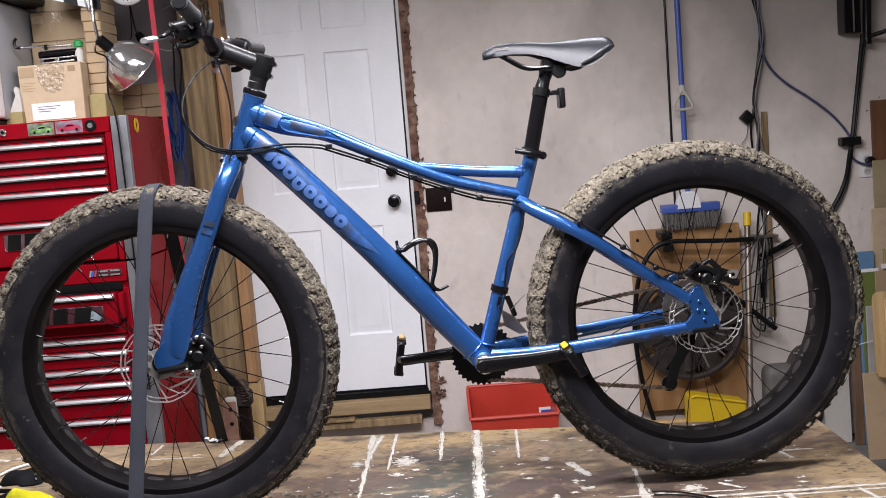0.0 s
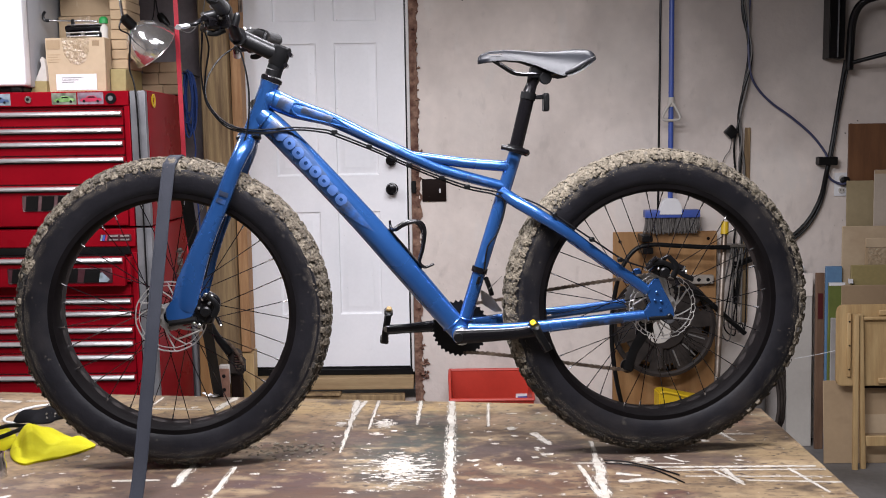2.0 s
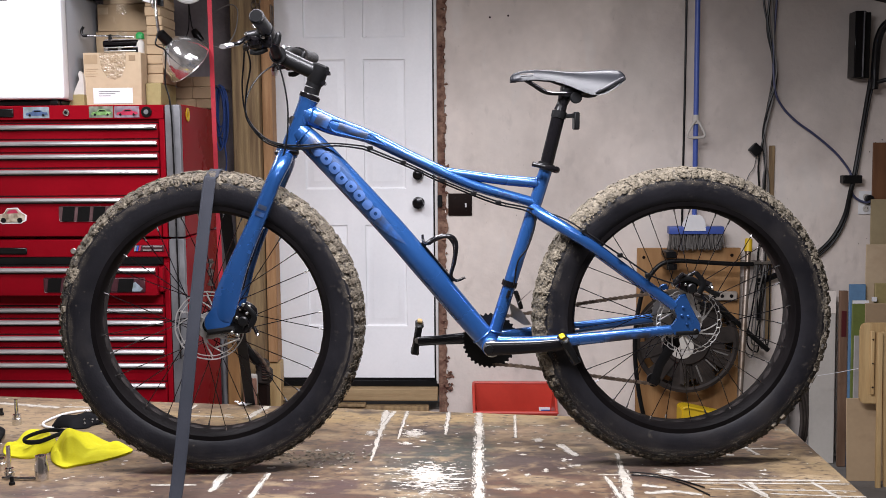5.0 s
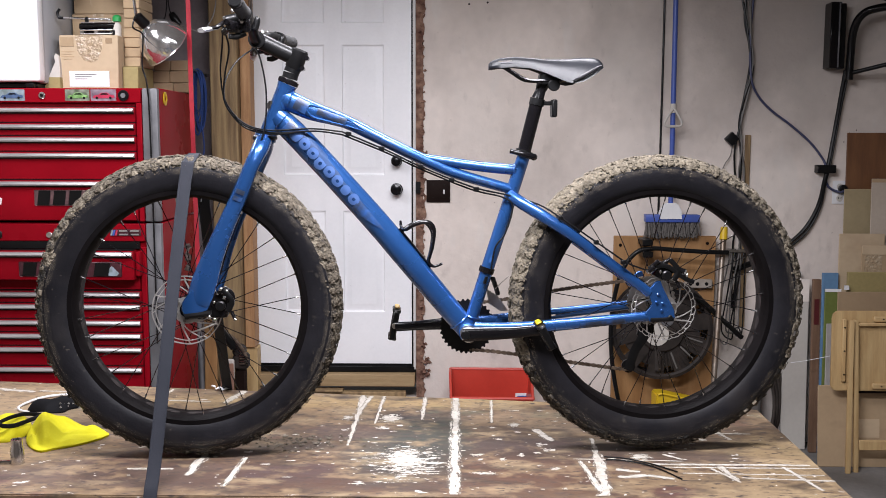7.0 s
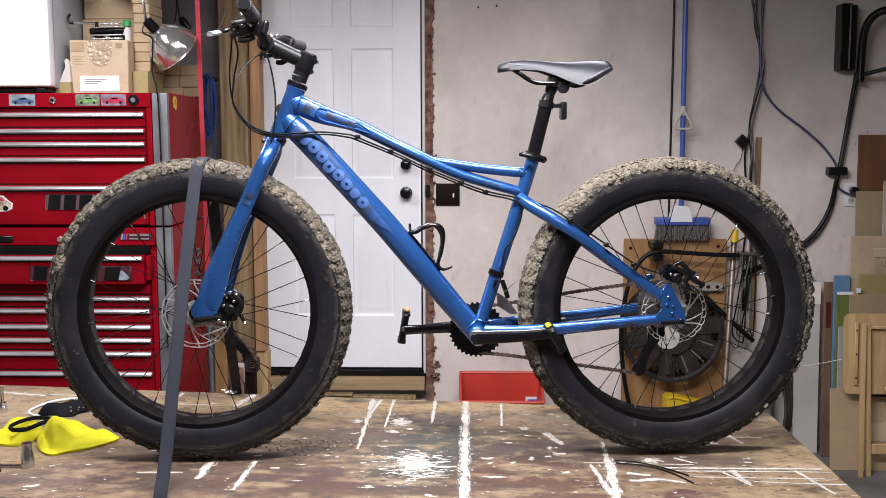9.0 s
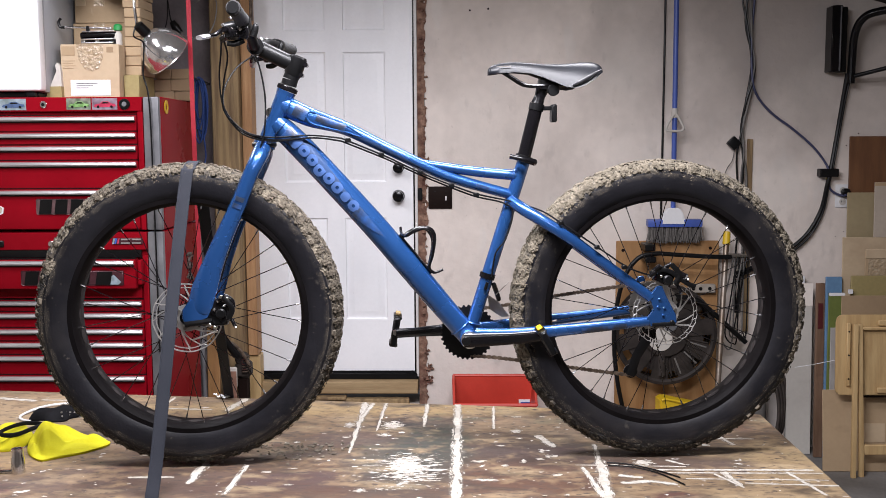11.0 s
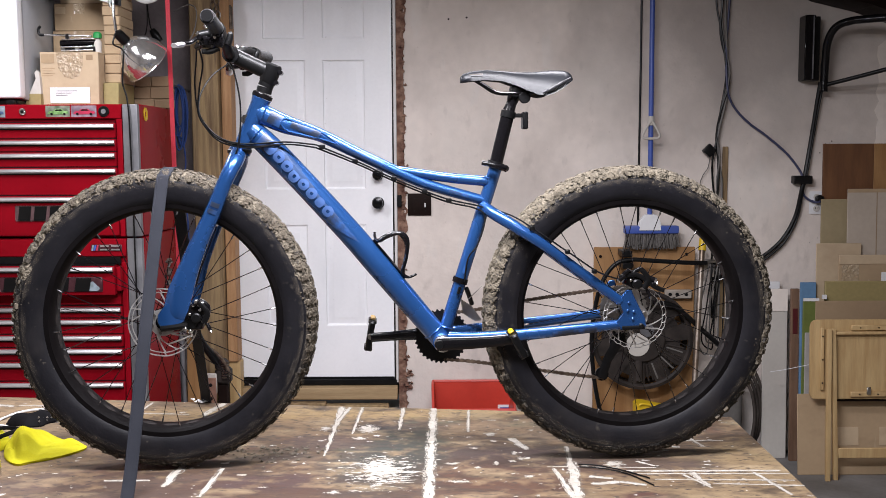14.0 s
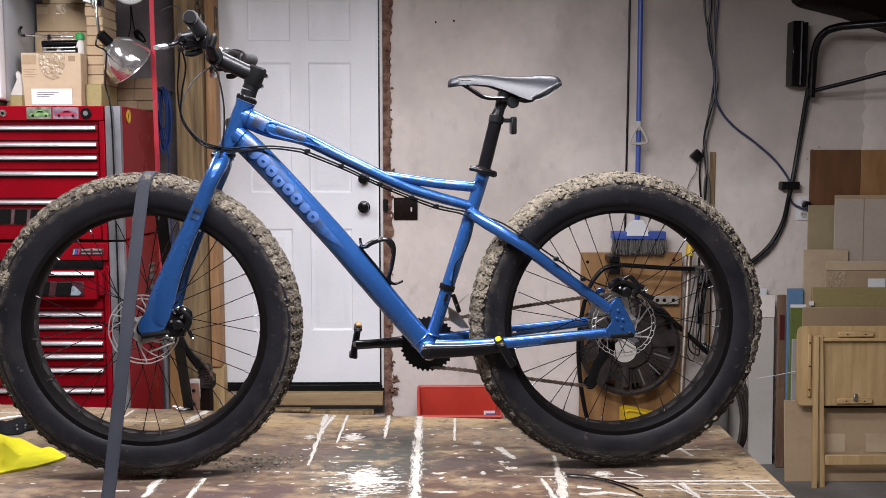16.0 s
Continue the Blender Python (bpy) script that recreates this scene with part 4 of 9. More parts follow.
        s = rng.uniform(0.0016, 0.006) * (1.1 if rear else 0.95) * (0.7 if low else 1.0) * (0.6 if abs(f) > 0.62 else 1.0)
        m = Matrix.Translation(Vector(c)) @ Matrix.Rotation(-a, 4, "Y") @ Matrix.Translation((r, lat, 0)) @ Matrix.Rotation(sl, 4, "Z") @ Euler((rng.uniform(0, 6), rng.uniform(-.25, .25), rng.uniform(-.25, .25))).to_matrix().to_4x4()
        k = rng.randint(4, 6)
        th = s * rng.uniform(0.2, 0.42)
        ring = [bm.verts.new(m @ V(rng.uniform(-.2, .2) * th, math.cos(TAU * j / k) * s * rng.uniform(.6, 1.4), math.sin(TAU * j / k) * s * rng.uniform(.5, 1.2))) for j in range(k)]
        t0, t1 = bm.verts.new(m @ V(th, 0, 0)), bm.verts.new(m @ V(-th, 0, 0))
        for j in range(k):
            bm.faces.new((ring[j], ring[(j + 1) % k], t0))
            bm.faces.new((ring[(j + 1) % k], ring[j], t1))
    for i in range(2600):
        a = rng.uniform(0, TAU)
        if rng.random() > 0.9 * max(0.08, math.sin(a - (0.3 if not rear else -0.3))):
            continue
        r, lat, sl = skin(rng.choice((-1, 1)) * min(1.0, 0.6 + abs(rng.gauss(0, 0.11))), 0.0002)
        s = rng.uniform(0.0005, 0.0018) * rng.uniform(0.5, 1.2)
        m = Matrix.Translation(Vector(c)) @ Matrix.Rotation(-a, 4, "Y") @ Matrix.Translation((r, lat, 0)) @ Matrix.Rotation(sl, 4, "Z")
        bm = dry if math.sin(a) > -0.3 else low_flakes
        ring = [bm.verts.new(m @ V(0, math.cos(TAU * j / 5) * s * rng.uniform(.6, 1.5), math.sin(TAU * j / 5) * s * rng.uniform(.6, 1.5))) for j in range(5)]
        t0 = bm.verts.new(m @ V(s * 0.35, 0, 0))
        for j in range(5):
            bm.faces.new((ring[j], ring[(j + 1) % 5], t0))
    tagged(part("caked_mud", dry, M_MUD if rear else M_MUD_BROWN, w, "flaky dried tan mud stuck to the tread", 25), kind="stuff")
    tagged(part("low_mud", low_flakes, M_MUD_DARK, w, "darker brown mud low on the tread", 25), kind="stuff")
    # hub
    bm = bmesh.new()
    hh = hub_half
    lathe(bm, [(0.006, -hh - 0.012), (0.012, -hh - 0.012), (0.012, -hh + 0.006), (0.03, -hh + 0.01), (0.03, -hh + 0.014), (0.017, -hh + 0.022), (0.017, hh - 0.022), (0.03, hh - 0.014), (0.03, hh - 0.01), (0.012, hh - 0.006), (0.012, hh + 0.012), (0.006, hh + 0.012)], 28, c)
    add("hub", bm, M_BLACK, w)
    # spokes and nipples
    for i in range(32):
        side = 1 if i % 2 else -1
        a_r = TAU * (i + 0.5) / 32
        lead = 1 if (i // 2) % 2 else -1
        a_h = a_r + lead * TAU * 0.19
        p0 = Vector(c) + V(0.029 * math.cos(a_h), side * (hh - 0.012), 0.029 * math.sin(a_h))
        p1 = Vector(c) + V(0.27 * math.cos(a_r), side * 0.022, 0.27 * math.sin(a_r))
        add("spoke", S([p0, p1], 0.0011, 5), M_BLACKGLOSS, w)
        d = (p0 - p1).normalized()
        add("nipple", S([p1 - d * 0.002, p1 + d * 0.012], 0.0022, 6), M_CHROME, w)
    # oval cut-outs in the rim bed
    cut = bmesh.new()
    for i in range(32):
        a = TAU * i / 32
        m = Matrix.Translation(Vector(c)) @ Matrix.Rotation(-a, 4, "Y") @ Matrix.Translation((0.2684, 0, 0))
        vs = [m @ V(0, 0.011 * math.cos(TAU * j / 12), 0.018 * math.sin(TAU * j / 12)) for j in range(12)]
        a0 = [cut.verts.new(v) for v in vs]
        a1 = [cut.verts.new(v + (v - Vector(c)).normalized() * 0.0015) for v in vs]
        cut.faces.new(a0)
        cut.faces.new(a1[::-1])
        for j in range(12):
            cut.faces.new((a0[j], a0[(j + 1) % 12], a1[(j + 1) % 12], a1[j]))
    add("rim_strip", cut, M_RIMTAPE, w, "grey rim tape showing through oval rim holes")
    # brake disc with curved arms and a wavy edge
    bm = bmesh.new()
    yr = -hh + 0.001
    cx, cz = c[0], c[2]
    N_ = 144
    k_ = 0.95 if rear else 1.0
    for ro_, wd, amp in ((0.084 * k_, 0.0017 if rear else 0.003, 0.0012), (0.075 * k_, 0.0016 if rear else 0.0022, 0.0008)):
        rings = []
        for i in range(N_):
            a = TAU * i / N_
            ro = ro_ + (amp * (2 * ((a * 24 / TAU) % 1.0) - 1) if rear else amp * 0.35 * math.sin(12 * a))
            rings.append([bm.verts.new((cx + r * math.cos(a), yr + y, cz + r * math.sin(a))) for r, y in ((ro, -0.001), (ro, 0.001), (ro - wd, 0.001), (ro - wd, -0.001))])
        for i in range(N_):
            p, q = rings[i], rings[(i + 1) % N_]
            for j in range(4):
                bm.faces.new((p[j], p[(j + 1) % 4], q[(j + 1) % 4], q[j]))
    for i in range(24 if rear else 12):
        a = TAU * i / (24 if rear else 12)
        sweep(bm, [V(cx + r * math.cos(a + t_), yr, cz + r * math.sin(a + t_)) for r, t_ in ((0.073 * k_, 0.0), (0.0815 * k_, 0.07))], [(0.001, 0.0011)] * 2, 6)
    for i in range(6):
        a = TAU * i / 6
        for turn, strand in ((0.58, 0.0021), (0.98, 0.0017)):
            pts = [V(cx + r * math.cos(a + q * turn), yr, cz + r * math.sin(a + q * turn)) for r, q in ((0.028, 0.0), (0.042 * k_, 0.42), (0.057 * k_, 0.76), (0.0745 * k_, 1.0))]
            sweep(bm, catmull(pts, 4), [(0.001, 0.0036), (0.001, strand), (0.001, strand)], 6)
    lathe(bm, [(0.018, yr - 0.0012), (0.033, yr - 0.0012), (0.033, yr + 0.0012), (0.018, yr + 0.0012)], 28, (cx, c[1], cz))
    add("brake_disc", bm, M_ROTOR, w, "silver slotted brake disc")
    for i in range(6):
        a = TAU * i / 6 + 0.3
        bm = bmesh.new()
        disc(bm, (cx + 0.026 * math.cos(a), yr - 0.003, cz + 0.026 * math.sin(a)), 0.004, 0.004, n=8)
        add("disc_bolt", bm, M_STEEL, w)
    return w


wf = wheel("front_wheel", (0, 0, RH), 0.056, 21, False)
wr = wheel("rear_wheel", (WB, 0, RH), 0.079, 22, True)

# frame: each welded tube is a piece of it
fr = add("frame", S([(0.189, 0, 0.785), (0.197, 0, 0.803), (0.238, 0, 0.904), (0.2432, 0, 0.9165)], [(0.025, 0.025), (0.0215, 0.0215), (0.0215, 0.0215), (0.0245, 0.0245)], 20), M_BLUE, bike, "metallic blue welded bicycle frame")
top = [(0.232, 0, 0.884), (0.3, 0, 0.8535), (0.384, 0, 0.8265), (0.479, 0, 0.78), (0.59, 0, 0.727), (0.66, 0, 0.699), (0.79, 0, 0.662)]
add("top_tube", S(top, [(0.022, 0.026), (0.021, 0.0235), (0.019, 0.0165), (0.018, 0.0145), (0.017, 0.0145), (0.016, 0.0135), (0.015, 0.0125)], 18, k=6), M_BLUE, fr)
add("bridge_tube", S([(0.56, 0, 0.742), (0.61, 0, 0.7335), (0.66, 0, 0.7255), (0.715, 0, 0.718), (0.81, 0, 0.709)], [(0.012, 0.01), (0.013, 0.012), (0.014, 0.0125), (0.015, 0.0135)], 16, k=5), M_BLUE, fr)
add("down_tube", S([(0.215, 0, 0.84), (0.275, 0, 0.783), (0.437, 0, 0.6045), (0.521, 0, 0.5045), (0.591, 0, 0.419), (0.68, 0, 0.312)], [(0.024, 0.027), (0.027, 0.03), (0.029, 0.0305), (0.03, 0.0305), (0.03, 0.029), (0.028, 0.026)], 20, k=6), M_BLUE, fr)
add("seat_tube", S([(0.684, 0, 0.315), (0.8205, 0, 0.748)], 0.0162, 18), M_BLUE, fr)
bm = bmesh.new()
disc(bm, (0.68, 0, 0.312), 0.023, 0.1, n=24, bev=0.003)
add("bottom_bracket_shell", bm, M_BLUE, fr)
for s in (-1, 1):
    add("seat_stay", S([(0.785, s * 0.008, 0.65), (0.815, s * 0.038, 0.628), (0.865, s * 0.064, 0.597), (0.929, s * 0.075, 0.555), (0.999, s * 0.078, 0.503), (1.12, s * 0.086, 0.414)], [(0.012, 0.014), (0.012, 0.015), (0.011, 0.0145), (0.01, 0.0135), (0.01, 0.0125)], 14, k=5), M_BLUE, fr)
    add("chain_stay", S([(0.7, s * 0.035, 0.322), (0.78, s * 0.062, 0.325), (0.9, s * 0.074, 0.335), (1.12, s * 0.084, 0.357)], [(0.013, 0.015), (0.011, 0.0155), (0.01, 0.015), (0.01, 0.012)], 14, k=5), M_BLUE, fr)
    bm = bmesh.new()
    plate(bm, [(1.112, 0.417), (1.131, 0.443), (1.145, 0.445), (1.154, 0.416), (1.18, 0.374), (1.183, 0.353), (1.17, 0.344), (1.118, 0.344), (1.108, 0.364), (1.128, 0.386)], s * 0.089 - 0.005, s * 0.089 + 0.005)
    bmesh.ops.bevel(bm, geom=list(bm.edges), offset=0.002, segments=1, affect="EDGES")
    add("dropout", bm, M_BLUE, fr)
for x, z in ((1.138, 0.412), (1.135, 0.393), (1.15, 0.39), (1.148, 0.372)):
    bm = bmesh.new()
    disc(bm, (x, -0.0955, z), 0.0034, 0.004, n=10, bev=0.001)
    add("dropout_bolt", bm, M_BLUE, fr)
# weld beads
for a, b, r in (((0.232, 0.884), (0.249, 0.8765), 0.0245), ((0.215, 0.84), (0.229, 0.827), 0.0262), ((0.77, 0.7125), (0.795, 0.7105), 0.0142), ((0.64, 0.36), (0.662, 0.3335), 0.0275), ((0.684, 0.315), (0.693, 0.344), 0.018)):
    d = V(b[0] - a[0], 0, b[1] - a[1]).normalized()
    pc = V(b[0], 0, b[1])
    o1, o2 = V(0, 1, 0), d.cross(V(0, 1, 0))
    bm = bmesh.new()
    sweep(bm, [pc + (o1 * math.cos(TAU * j / 28) + o2 * math.sin(TAU * j / 28)) * r * (1 + 0.02 * (j % 2)) for j in range(28)], 0.0022, 6, closed=True)
    add("weld_bead", bm, M_BLUE, fr)


def wrap_patch(p0, p1, axis_r, v0, v1, lift=0.0012, side_r=0.03, steps=5, tip=None):
    """A decal that hugs the near side of a tube from p0 to p1, between the heights v0 and v1 across it."""
    bm = bmesh.new()
    p0, p1 = Vector(p0), Vector(p1)
    t = (p1 - p0).normalized()
    across = V(0, -1, 0).cross(t)
    if across.z < 0:
        across = -across
    grid = []
    for i in range(steps + 1):
        p = p0.lerp(p1, i / steps)
        row = []
        for j in range(steps + 1):
            v = v0 + (v1 - v0) * j / steps
            if tip is not None:
                v += (tip - v) * 0.97 * (i / steps) ** 1.6
            y = -side_r * math.sqrt(max(0.02, 1 - (v / axis_r) ** 2)) - lift
            row.append(bm.verts.new(p + across * v + V(0, y, 0)))
        grid.append(row)
    for i in range(steps):
        for j in range(steps):
            bm.faces.new((grid[i][j], grid[i + 1][j], grid[i + 1][j + 1], grid[i][j + 1]))
    return bm


def on_down(f):
    a, b = V(0.275, 0, 0.783), V(0.565, 0, 0.4515)
    return a.lerp(b, f)


# dark fades on the down and top tubes
add("decal", wrap_patch((0.238, 0, 0.818), (0.272, 0, 0.786), 0.029, -0.016, 0.022, side_r=0.0262), M_DECAL_DK, fr, "dark painted patch")
add("decal", wrap_patch((0.262, 0, 0.872), (0.292, 0, 0.857), 0.026, -0.014, 0.016, side_r=0.0225), M_DECAL_DK, fr, "dark painted patch")
add("decal", wrap_patch((0.315, 0, 0.852), (0.385, 0, 0.826), 0.0195, -0.008, 0.01, side_r=0.0205), M_DECAL_DK, fr, "dark painted patch")
# shade along the top tube's lower side, put in as slate bands
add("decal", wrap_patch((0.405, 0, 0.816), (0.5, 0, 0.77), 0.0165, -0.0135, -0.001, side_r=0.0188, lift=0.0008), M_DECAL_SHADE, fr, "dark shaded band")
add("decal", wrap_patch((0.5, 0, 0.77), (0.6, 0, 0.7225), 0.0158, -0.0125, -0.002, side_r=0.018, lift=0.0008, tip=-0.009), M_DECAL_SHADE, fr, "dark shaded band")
# raised ridges pressed into the top tube behind the head
for sgn in (1, -1):
    pts = []
    for x, za, v, ry_, rz_ in ((0.29, 0.858, 0.0, 0.0212, 0.0238), (0.302, 0.853, 0.0135, 0.021, 0.0234), (0.34, 0.8405, 0.0125, 0.02, 0.02), (0.385, 0.826, 0.0085, 0.019, 0.0165), (0.43, 0.804, 0.001, 0.0185, 0.0155)):
        pts.append((x, -ry_ * math.sqrt(1 - (v / rz_) ** 2) - 0.0008, za + sgn * v))
    add("ridge", S(pts, [0.002, 0.0034, 0.0034, 0.003, 0.001], 8, k=6), M_BLUE, fr)
# plain rounded blobs of pale blue along the down tube


def wrap_blob(p, t, hl, hv, axis_r, side_r, lift=0.0018):
    """A rounded blob that hugs the near side of a tube about p."""
    bm = bmesh.new()
    t = Vector(t).normalized()
    across = V(0, -1, 0).cross(t)
    mid = bm.verts.new(Vector(p) + V(0, -side_r - lift, 0))
    rows_ = []
    for f in (0.5, 1.0):
        ring = []
        for j in range(20):
            a = TAU * j / 20
            cu = math.copysign(abs(math.cos(a)) ** 0.75, math.cos(a)) * hl * f
            v = math.copysign(abs(math.sin(a)) ** 0.75, math.sin(a)) * hv * f
            ring.append(bm.verts.new(Vector(p) + t * cu + across * v + V(0, -side_r * math.sqrt(max(0.02, 1 - (v / axis_r) ** 2)) - lift, 0)))
        rows_.append(ring)
    for j in range(20):
        bm.faces.new((mid, rows_[0][j], rows_[0][(j + 1) % 20]))
        bm.faces.new((rows_[0][j], rows_[1][j], rows_[1][(j + 1) % 20], rows_[0][(j + 1) % 20]))
    return bm


def wrap_ring(p, t, hl, hv, axis_r, side_r, lift=0.0014, hole=0.3):
    """A plain rounded ring that hugs the near side of a tube about p."""
    bm = bmesh.new()
    t = Vector(t).normalized()
    across = V(0, -1, 0).cross(t)
    rows_ = []
    for f in (hole, (1 + hole) / 2, 1.0):
        ring = []
        for j in range(22):
            a = TAU * j / 22
            cu = math.copysign(abs(math.cos(a)) ** 0.85, math.cos(a)) * hl * f
            v = math.copysign(abs(math.sin(a)) ** 0.85, math.sin(a)) * hv * f
            ring.append(bm.verts.new(Vector(p) + t * cu + across * v + V(0, -side_r * math.sqrt(max(0.02, 1 - (v / axis_r) ** 2)) - lift, 0)))
        rows_.append(ring)
    for p_, q_ in zip(rows_, rows_[1:]):
        for j in range(22):
            bm.faces.new((p_[j], p_[(j + 1) % 22], q_[(j + 1) % 22], q_[j]))
    return bm


ALONG = V(0.29, 0, -0.3315).normalized()
ACROSS = V(0.3315, 0, 0.29).normalized()
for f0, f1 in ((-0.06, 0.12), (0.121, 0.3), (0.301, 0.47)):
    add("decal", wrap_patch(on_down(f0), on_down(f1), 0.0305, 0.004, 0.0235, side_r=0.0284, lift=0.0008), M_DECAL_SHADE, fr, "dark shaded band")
for i in range(8):
    c_ = on_down(-0.035 + i * 0.067) + ACROSS * 0.001
    if i in (0, 6):
        add("decal_blob", wrap_blob(c_, ALONG, 0.0145 if i == 0 else 0.0115, 0.0165 if i == 0 else 0.012, 0.0305, 0.0284), M_DECAL_LT, fr, "pale blue plain blob")
    else:
        add("decal_ring", wrap_ring(c_ - ACROSS * (0.003 if i == 3 else 0), ALONG, 0.0138, 0.0135 + (0.0025 if i == 3 else 0), 0.0305, 0.0284), M_DECAL_LT, fr, "pale blue plain ring")
add("decal", wrap_patch(on_down(0.46), on_down(0.74), 0.0305, -0.017, 0.0232, side_r=0.0286, steps=9, tip=0.02), M_DECAL_DK, fr, "dark painted fade")
add("decal", wrap_patch((0.7, 0, 0.6875), (0.75, 0, 0.673), 0.013, -0.004, 0.004, side_r=0.0158), M_DECAL_DK, fr, "small dark bar")
add("decal", wrap_patch((0.736, 0, 0.48), (0.742, 0, 0.5), 0.0162, -0.004, 0.004, side_r=0.0162), M_DECAL_DK, fr, "small dark bar")
add("decal", wrap_patch((0.95, -0.0765, 0.34), (1.06, -0.0815, 0.351), 0.0145, -0.012, 0.0015, side_r=0.0102), M_DECAL_DK, fr, "dark painted bar")
# head badge
bm = bmesh.new()
disc(bm, (0.206, -0.012, 0.865), 0.012, 0.003, axis="y", n=16)
add("head_badge", bm, M_CHROME, fr, "small silver oval badge")

# fork
fk = add("fork", S([(0.192, 0, 0.8), (0.186, 0, 0.787), (0.183, 0, 0.777)], [0.024, 0.026, 0.024], 20), M_BLUE, bike, "blue rigid fork")
for s in (-1, 1):
    add("fork_leg", S([(0.187, s * 0.012, 0.785), (0.182, s * 0.042, 0.766), (0.172, s * 0.06, 0.742), (0.159, s * 0.066, 0.714), (0.131, s * 0.067, 0.648), (0.099, s * 0.068, 0.58), (0.07, s * 0.068, 0.513), (0.047, s * 0.068, 0.45), (0.035, s * 0.068, 0.41), (0.03, s * 0.068, 0.39)],
                      [(0.017, 0.02), (0.018, 0.02), (0.0165, 0.0185), (0.0155, 0.018), (0.0145, 0.0195), (0.014, 0.021), (0.013, 0.025), (0.0105, 0.031), (0.008, 0.031), (0.005, 0.024)], 18, k=5), M_BLUE, fk)
    bm = bmesh.new()
    plate(bm, [(0.014, 0.425), (0.062, 0.425), (0.064, 0.4), (0.052, 0.376), (0.02, 0.364), (-0.002, 0.363), (-0.01, 0.376), (-0.009, 0.396), (0.002, 0.41)], s * 0.068 - 0.005, s * 0.068 + 0.005)
    bmesh.ops.bevel(bm, geom=list(bm.edges), offset=0.0025, segments=1, affect="EDGES")
    add("fork_dropout", bm, M_BLUE, fk)
bm = bmesh.new()
disc(bm, (0.187, 0, 0.788), 0.03, 0.012, axis="z", n=24, bev=0.003)
add("crown_race", bm, M_BLACK, fk)
for z0 in (0.0, 0.016):
    add("decal_bar", wrap_patch((0.128 + z0 * 0.4, -0.0655, 0.64 + z0), (0.132 + z0 * 0.4, -0.0655, 0.65 + z0), 0.02, -0.011, 0.011, side_r=0.0165, lift=0.0015), M_DECAL_DK, fk, "small dark plain mark")

# headset spacers, stem, bar
hs = add("headset", S([(0.2434, 0, 0.917), (0.2438, 0, 0.918), (0.2472, 0, 0.9262), (0.2478, 0, 0.9276)], [0.0235, 0.0255, 0.0255, 0.022], 24), M_BLACKGLOSS, bike, "black headset cup")
add("washer", S([(0.2479, 0, 0.9278), (0.2484, 0, 0.929)], 0.0215, 24), M_CHROME, hs)
add("spacer", S([(0.2486, 0, 0.9295), (0.2525, 0, 0.943)], 0.019, 20), M_BLACK, hs)
add("spacer", S([(0.253, 0, 0.944), (0.2585, 0, 0.957)], 0.019, 20), M_BLACK, hs)
stem = add("stem", S([(0.257, 0, 0.953), (0.259, 0, 0.957), (0.274, 0, 0.995), (0.2755, 0, 0.999)], [0.019, 0.0215, 0.0215, 0.018], 20), M_BLACK, bike, "black alloy stem")
add("stem_body", S([(0.268, 0, 0.979), (0.24, 0, 0.99), (0.18, 0, 1.019)], [(0.018, 0.0205), (0.0165, 0.019), (0.019, 0.0195)], 16, k=4), M_BLACK, stem)
add("bar_clamp", S([(0.174, -0.026, 1.021), (0.174, 0.026, 1.021)], 0.02, 20, up=(1, 0, 0)), M_BLACK, stem)
for z, x in ((0.954, 0.28), (0.978, 0.291)):
    add("stem_bolt", S([(x, -0.014, z), (x, 0.014, z)], 0.0058, 10, up=(1, 0, 0)), M_BLACKGLOSS, stem)
LEFT = [V(0.174, 0, 1.021), V(0.173, -0.04, 1.022), V(0.173, -0.085, 1.04), V(0.172, -0.13, 1.053), V(0.174, -0.345, 1.069)]
RIGHT = [V(0.174, 0, 1.021), V(0.177, 0.04, 1.022), V(0.184, 0.085, 1.035), V(0.192, 0.13, 1.041), V(0.224, 0.345, 1.046)]
bar = add("handlebar", S(LEFT[:0:-1] + RIGHT, 0.0125, 16, up=(1, 0, 0), k=5), M_BLACK, bike, "black riser handlebar")
